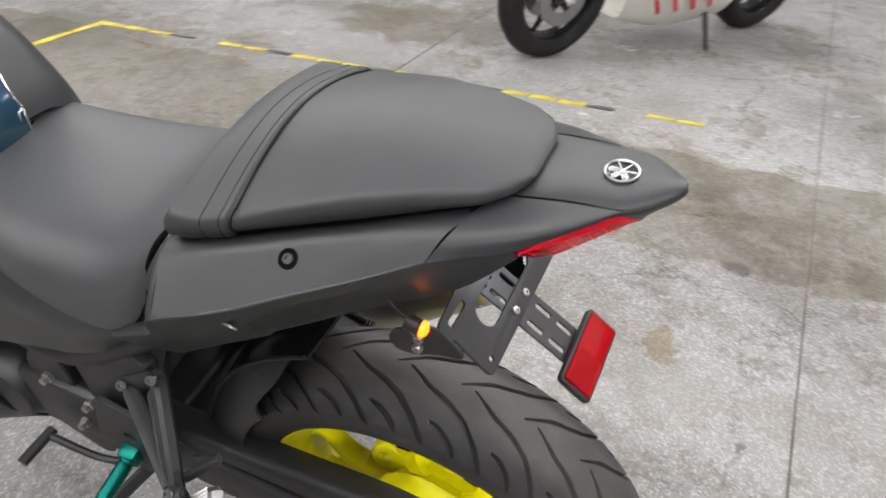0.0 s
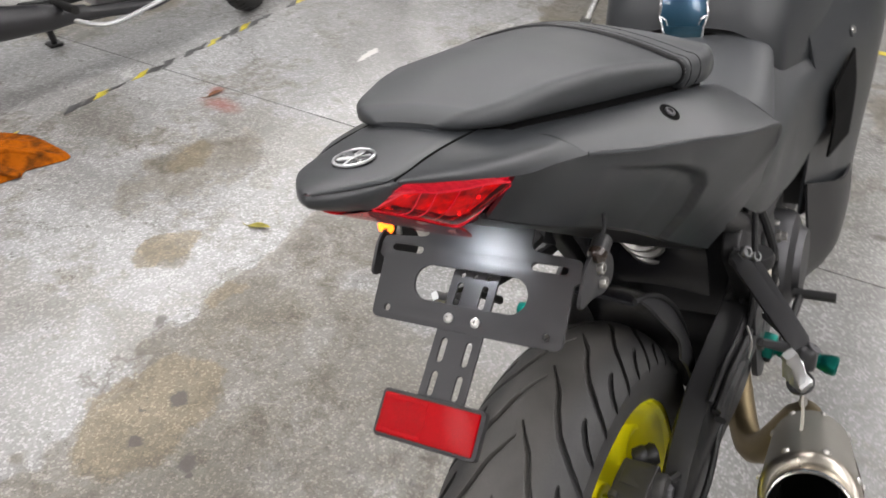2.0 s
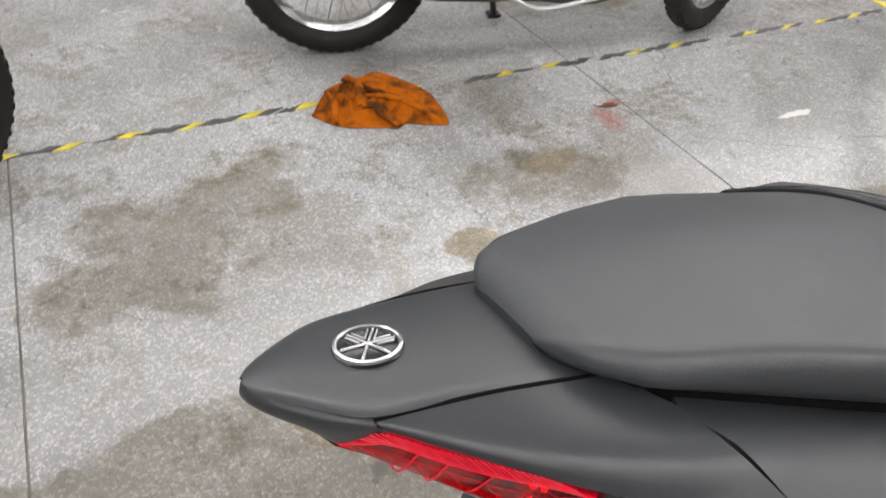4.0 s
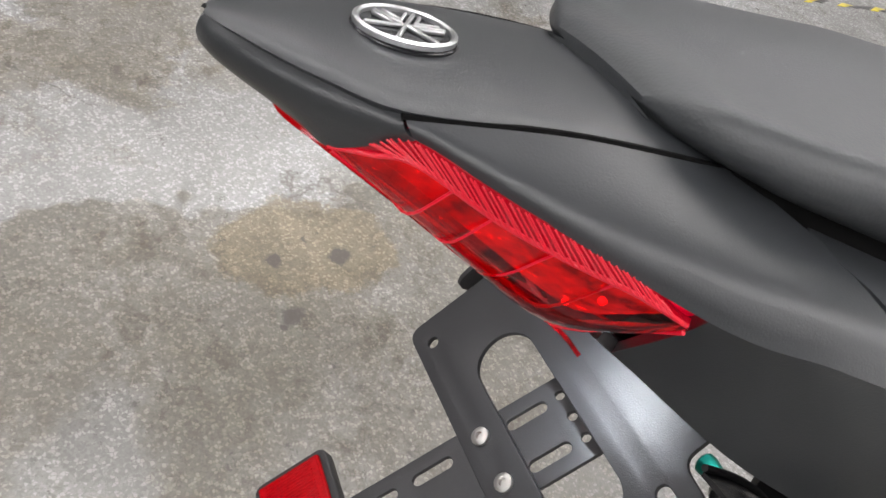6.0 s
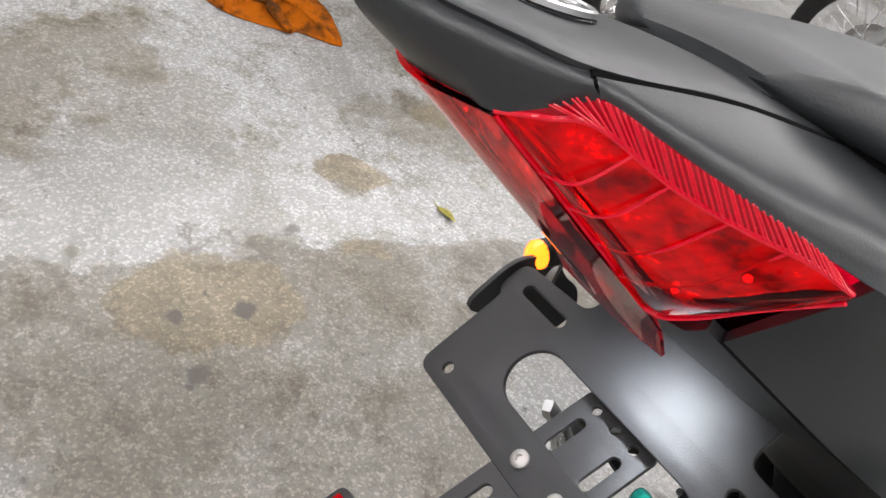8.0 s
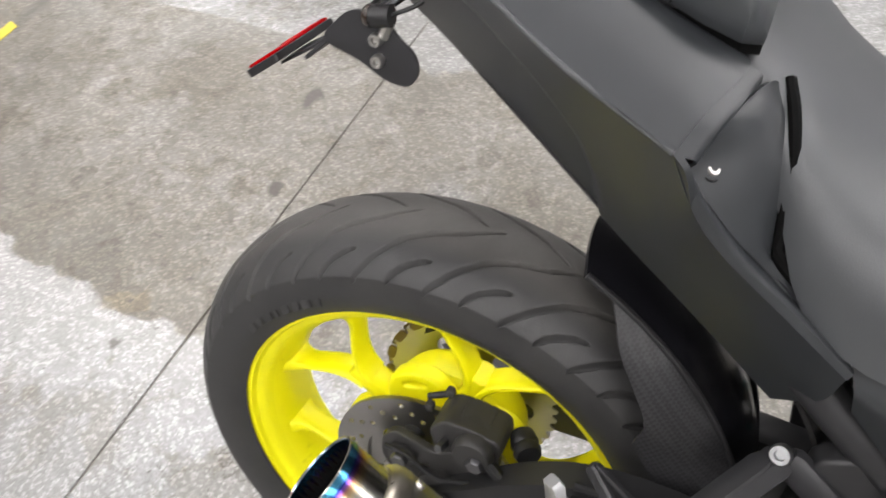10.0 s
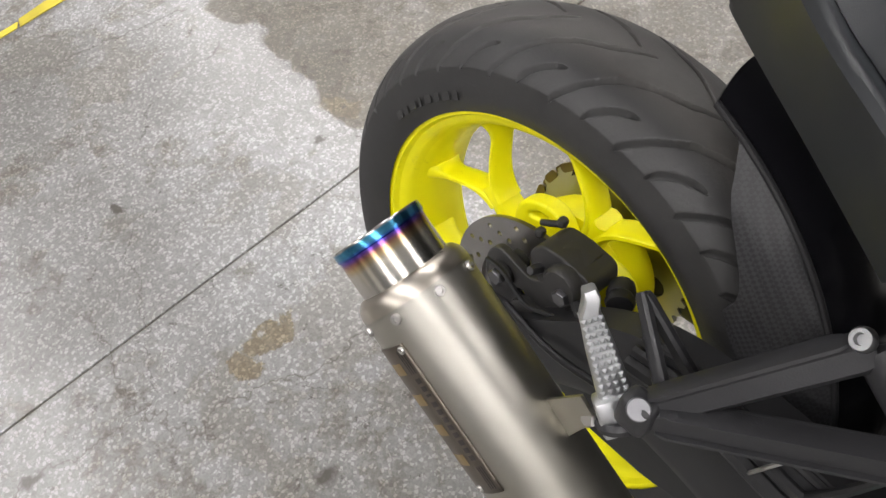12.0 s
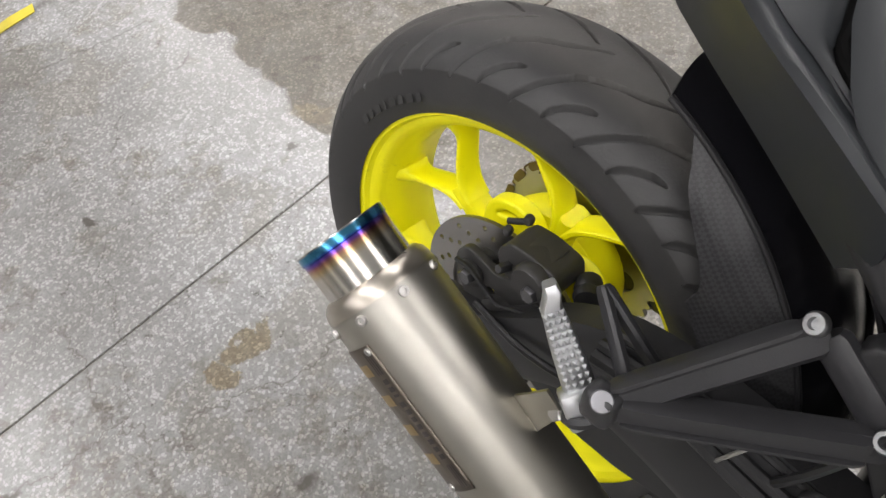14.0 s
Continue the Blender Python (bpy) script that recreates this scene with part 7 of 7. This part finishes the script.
def race_bike():
    root = new("motorcycle")
    tagged(root, "white and red faired sport motorcycle with black wheels on its stand", "motorcycle", "parked motorcycles")
    R, WB = 0.3, 1.38
    for y, w, nm in ((0, 0.15, "rear_wheel"), (WB, 0.12, "front_wheel")):
        h = w / 2
        wheel = add(nm, lathe(nm, [(0.2, -h * 0.8), (0.216, -h * 0.82), (0.2, -h * 0.5), (0.195, h * 0.5), (0.216, h * 0.82), (0.2, h * 0.8), (0.186, h * 0.4), (0.186, -h * 0.4), (0.2, -h * 0.8)], GLOSSPL, 60), root, "black cast wheel", frame_z((0, y, R), (1, 0, 0)))
        prof = [(0.21, -h * 0.8), (0.235, -h), (R - 0.04, -h * 0.96), (R - 0.012, -h * 0.6), (R, 0)]
        add("tyre", lathe("tyre", prof + [(r, -z) for r, z in prof[-2::-1]], RUBBER, 72), wheel, "black sport tyre")
        add("hub", lathe("hub", [(0.01, -0.05), (0.04, -0.045), (0.035, 0), (0.04, 0.045), (0.01, 0.05)], GLOSSPL, 24), wheel)
        for k in range(5):
            a = 2 * math.pi * k / 5
            add("spoke", tube("spoke", [(0.03 * math.cos(a), 0.03 * math.sin(a), 0), (0.19 * math.cos(a + 0.15), 0.19 * math.sin(a + 0.15), 0)], [0.018, 0.012], GLOSSPL, 8), wheel)
        for q in ((-1, 1) if y else (1,)):
            add("brake_disc", prism("brake_disc", circle(0, 0, 0.13 if y else 0.1, 48), [circle(0, 0, 0.07, 32)], 0.005, DISCM, Matrix.Translation((0, 0, q * 0.06))), wheel, "steel brake disc")
    for q in (-1, 1):
        add("fork_leg", tube("fork_leg", [(q * 0.1, WB, R), (q * 0.1, WB - 0.22, R + 0.55)], 0.026, CREAM, 12), root, "gold-beige fork leg")
        add("caliper", block("caliper", (0.05, 0.09, 0.06), CREAM, 0.012, 2, Matrix.Translation((q * 0.08, WB - 0.12, R + 0.06))), root, "gold brake caliper")
        rails = [[(q * 0.2, 0.35, 0.55), (q * 0.26, 0.75, 0.66), (q * 0.24, 1.1, 0.72)], [(q * 0.2, 0.38, 0.3), (q * 0.24, 0.75, 0.36), (q * 0.2, 1.12, 0.46)], [(q * 0.1, 0.36, 0.15), (q * 0.12, 0.75, 0.14), (q * 0.1, 1.05, 0.2)], [(0, 0.36, 0.13), (0, 0.75, 0.11), (0, 1.05, 0.17)]]
        fr = add("side_fairing", shell("side_fairing", rails, WHITEP, 20, 16, 0.004, q > 0), root, "white race fairing with red marks")
        for k in range(4):
            y = 0.55 + 0.12 * k
            add("red_mark", shell("red_mark", [[(q * (0.205 + 0.004 * k), y, 0.25), (q * (0.225 + 0.003 * k), y + 0.05, 0.32)], [(q * (0.225 + 0.004 * k), y + 0.05, 0.25), (q * (0.245 + 0.002 * k), y + 0.1, 0.33)]], REDP, 4, 3, 0.002, q > 0), fr)
    add("swingarm", block("swingarm", (0.22, 0.5, 0.06), FRAMEP, 0.012, 2, Matrix.Translation((0, 0.24, R + 0.02))), root, "black swingarm")
    rings = [[Vector((math.copysign(w * abs(math.cos(a)) ** 0.6, math.cos(a)), y, zb + h * math.sin(a) ** 0.7)) for a in np.linspace(0, math.pi, 17)] for y, w, zb, h in ((-0.3, 0.05, 0.88, 0.04), (0.0, 0.12, 0.74, 0.12), (0.3, 0.14, 0.66, 0.14), (0.6, 0.16, 0.64, 0.32), (0.95, 0.15, 0.7, 0.3))]
    add("tail_and_tank", shell("tail_and_tank", [[tuple(r[j]) for r in rings] for j in range(17)], WHITEP, 22, 33, 0.01, True), root, "white tank and tail")
    st = add("side_stand", tube("side_stand", [(-0.12, 0.5, 0.22), (-0.24, 0.52, 0.014)], 0.012, FRAMEP, 8), root, "black side stand, down")
    add("stand_foot", block("stand_foot", (0.05, 0.05, 0.012), FRAMEP, 0.003, 1, Matrix.Translation((-0.245, 0.52, 0.008))), st)
    return root


bike_d = race_bike()
bike_d.matrix_world = yaw_pose((3.93, -0.06), (2.79, 0.72), -6)


# ---------------------------------------------------------------- floor markings
def tape_piece(w, l, skew, rag, mat, rng):
    """A worn scrap of floor tape, lying along y."""
    pts = [(-w + rng.uniform(0, rag), -l + skew), (w - rng.uniform(0, rag), -l - skew), (w - rng.uniform(0, rag * 0.6), -l * 0.2), (w - rng.uniform(0, rag), l - skew), (-w + rng.uniform(0, rag), l + skew), (-w + rng.uniform(0, rag * 0.7), l * 0.1)]
    return prism("tape_piece", pts, [], 0.0016, mat)


def marking(name, label, a, b, width, step, mats, gaps, rag, seed, skew=0.02):
    rng = random.Random(seed)
    a, b = Vector((*a, 0)), Vector((*b, 0))
    d = (b - a).normalized()
    n = int((b - a).length / step)
    root = new(name)
    tagged(root, label, "floor tape", "", "structure")
    yaw = math.atan2(d.y, d.x) - math.pi / 2
    for i in range(n):
        if rng.random() < gaps:
            continue
        c = a + d * (step * (i + 0.5))
        ww = width / 2 * rng.uniform(0.75, 1.05)
        p = part("tape_piece", tape_piece(ww, step / 2 * rng.uniform(0.86, 1.0), skew, rag, mats[i % len(mats)], rng), root, "", Matrix.Translation((c.x + rng.uniform(-0.003, 0.003), c.y, 0.0012 + 0.0004 * (i % 2))) @ Matrix.Rotation(yaw + rng.uniform(-0.03, 0.03), 4, "Z"))
    return root


marking("hazard_tape", "worn yellow and black hazard tape on the floor", (-2.06, -0.75), (-1.9, 2.62), 0.045, 0.056, [TAPE_Y, TAPE_K, TAPE_K], 0.13, 0.02, 3)
marking("hazard_tape", "worn yellow and black hazard tape on the floor", (-4.27, -1.6), (-4.14, 2.6), 0.05, 0.09, [TAPE_Y, TAPE_K], 0.3, 0.02, 4)
marking("floor_line", "yellow tape line across the bay ends", (-4.2, 2.7), (2.0, 2.63), 0.045, 0.2, [TAPE_Y], 0.02, 0.006, 5, 0.0)
marking("floor_line", "worn yellow tape line beside the bay", (1.97, 2.62), (2.385, -0.2), 0.05, 0.12, [TAPE_Y, TAPE_Y, TAPE_Y, TAPE_K], 0.06, 0.014, 6, 0.005)
marking("hazard_tape", "peeled yellow tape scraps on a dark strip", (-1.1, -1.5), (1.2, -1.41), 0.045, 0.13, [TAPE_Y], 0.35, 0.02, 8, 0.006)


# ---------------------------------------------------------------- the orange rag
def rag():
    out = [(-0.016, -0.181), (0.05, -0.142), (0.088, -0.102), (0.11, -0.054), (0.128, -0.004), (0.145, 0.038), (0.131, 0.063), (0.159, 0.118), (0.178, 0.178),
           (0.073, 0.199), (-0.026, 0.201), (-0.13, 0.16), (-0.215, 0.102), (-0.2, 0.04), (-0.195, -0.003), (-0.15, -0.091)]
    # standing folds: the line of each crest, its height and its half width
    crests = [([(0.022, -0.02), (0.004, 0.02), (0.035, 0.063), (0.1, 0.108), (0.165, 0.155)], 0.042, 0.034),
              ([(-0.05, 0.0), (-0.016, 0.035), (0.013, 0.085), (0.06, 0.121)], 0.034, 0.024),
              ([(-0.11, -0.105), (0.004, -0.113), (0.08, -0.137)], 0.042, 0.028),
              ([(-0.14, -0.03), (-0.12, -0.028), (-0.037, -0.025), (0.04, -0.031)], 0.062, 0.034),
              ([(-0.09, -0.07), (-0.04, -0.062), (0.0, -0.06), (0.035, -0.075)], 0.036, 0.018),
              ([(0.04, -0.03), (0.05, -0.005), (0.105, 0.004), (0.14, 0.03)], 0.046, 0.021),
              ([(-0.15, 0.05), (-0.08, 0.06), (-0.04, 0.1), (0.0, 0.15)], 0.022, 0.045)]
    lines = [(spline([(x, y, 0) for x, y in pts], 30), hh, w) for pts, hh, w in crests]
    ol = spline([(p[0], p[1], 0) for p in out + out[:1]], 150)[:-1]
    c = Vector((-0.02, 0.02, 0))
    verts, faces, n = [], [], len(ol)
    rows = 56
    for k in range(rows + 1):
        t = k / rows
        for i, p in enumerate(ol):
            q = c.lerp(Vector(p), t)
            sway = q + Vector((noise.noise(q * 22), noise.noise(q * 22 + Vector((7, 2, 0))), 0)) * 0.005
            h = 0.0
            for crest, hh, w in lines:
                j, d = min(((j, (sway - Vector(s)).length) for j, s in enumerate(crest)), key=lambda e: e[1])
                fade = min(1.0, 0.55 + 0.9 * min(j, len(crest) - 1 - j) / len(crest))
                h = max(h, hh * fade * max(0.0, 1 - d / w) ** 1.15) + 0.05 * hh * fade * max(0.0, 1 - d / (w * 1.8)) ** 2
            crease = max(0.0, 1 - abs(noise.noise(Vector((q.x * 24 + 4, q.y * 17, 0.3)))) * 6)
            h += 0.0035 * crease + 0.003 * noise.noise(q * 26)
            h = 0.004 + (1 - t ** 6) * (h + 0.007 * (1 - t * t))
            verts.append(Vector((q.x, q.y, max(h, 0.003) if t < 1 else 0.003)))
    for k in range(rows):
        for i in range(n):
            faces.append((k * n + i, k * n + (i + 1) % n, (k + 1) * n + (i + 1) % n, (k + 1) * n + i))
    me = mesh_of("cleaning_rag", verts, faces, RAG)
    bm = bmesh.new()
    bm.from_mesh(me)
    bmesh.ops.remove_doubles(bm, verts=bm.verts[:], dist=1e-4)
    bmesh.ops.recalc_face_normals(bm, faces=bm.faces[:])
    bm.to_mesh(me)
    bm.free()
    ob = new("cleaning_rag", me)
    s = ob.modifiers.new("thick", "SOLIDIFY")
    s.thickness, s.offset = 0.0015, -1
    ob.location = (-1.93, 0.46, 0.0)
    # rolled and doubled-over folds lying on the spread cloth
    for label, mat, path, wide in (("brown, oil-soiled rolled flap", RAGDIRT, [(0.035, -0.04, 0.03), (0.05, -0.005, 0.038), (0.1, 0.008, 0.028), (0.148, 0.034, 0.011)], 0.015),
                                   ("", RAG, [(-0.15, -0.035, 0.03), (-0.1, -0.03, 0.058), (-0.03, -0.025, 0.06), (0.035, -0.045, 0.036)], 0.011),
                                   ("", RAG, [(-0.02, -0.01, 0.034), (0.012, 0.03, 0.042), (0.045, 0.07, 0.04), (0.1, 0.11, 0.032), (0.155, 0.15, 0.012)], 0.0105),
                                   ("", RAG, [(-0.12, -0.1, 0.018), (-0.06, -0.112, 0.036), (0.004, -0.115, 0.037), (0.075, -0.135, 0.014)], 0.0095),
                                   ("", RAGDIRT, [(-0.075, -0.01, 0.05), (-0.03, 0.02, 0.042), (0.0, 0.06, 0.038), (0.035, 0.105, 0.026)], 0.008)):
        centre = spline(path, 36)
        rings = []
        for j, p in enumerate(centre):
            d = (Vector(centre[min(35, j + 1)]) - Vector(centre[max(0, j - 1)])).normalized()
            side = d.cross(Vector((0, 0, 1))).normalized()
            up = side.cross(d)
            w = wide * (0.45 + 0.55 * math.sin(math.pi * (j + 1.5) / 38) ** 0.5) * (1 + 0.35 * noise.noise(Vector(p) * 45))
            rings.append([Vector(p) + side * w * 1.15 * math.cos(a) + up * w * 0.8 * math.sin(a) * (1 + 0.25 * math.cos(3 * a + j * 0.2)) for a in np.linspace(0, math.tau, 14, endpoint=False)])
        v, f = skin(rings, True, True)
        part("fold", bm_mesh("fold", fix(v, f), mat), ob, label)
    tagged(ob, "crumpled soiled orange cotton rag lying on the floor", "rag")


rag()


# ---------------------------------------------------------------- fallen leaves
def leaf(label, place, turn, length, col):
    k = Nodes("dry_leaf_skin")
    co = k.coord()
    mat = k.set(color=k.ramp(k.noise(co, 60, 4), [(0.35, tuple(c * 0.55 for c in col)), (0.65, col)]), rough=0.75)
    rings = []
    for i in range(13):
        t = i / 12
        w = length * 0.2 * math.sin(math.pi * t) ** 0.8 * (1 - 0.35 * t) + 0.0006
        rings.append([Vector(((t - 0.5) * length, w * q, 0.0015 + 0.006 * abs(q) ** 1.5 * math.sin(math.pi * t) + 0.004 * t * t)) for q in np.linspace(-1, 1, 9)])
    root = new("fallen_leaf", mesh_of("fallen_leaf", *skin(rings), mat))
    sol = root.modifiers.new("thick", "SOLIDIFY")
    sol.thickness, sol.offset = 0.0006, 1
    root.matrix_world = pose(place[0], place[1], 0.0, 0, 0, turn)
    part("stalk", tube("stalk", [(-length * 0.5, 0, 0.002), (-length * 0.68, 0.004, 0.0014), (-length * 0.8, 0.012, 0.0014)], 0.0008, mat, 6), root)
    tagged(root, label, "leaf", "fallen leaves")


leaf("small yellow-green fallen leaf on the floor", (-1.072, 0.648), 20, 0.06, (0.3, 0.26, 0.04))
leaf("small curled brown leaf on the floor by a red stain", (-1.664, 1.147), 75, 0.06, (0.16, 0.06, 0.022))


# ---------------------------------------------------------------- floor slabs, with open joints between them
def floor_slabs():
    x0, x1, y0, y1, h = HALL
    base = bpy.data.objects["floor"]
    ys = [-0.54 + 1.74 * k for k in range(-5, 8)]
    ys = [y0] + [y for y in ys if y0 < y < y1] + [y1]
    for a, b in zip(ys, ys[1:]):
        g = 0.0022
        ob = new("slab", block("slab", (x1 - x0, b - a - 2 * g, 0.03), FLOORM, 0.001, 1))
        ob.parent = base
        ob.location = Vector(((x0 + x1) / 2, (a + b) / 2, -0.015)) - base.location


floor_slabs()
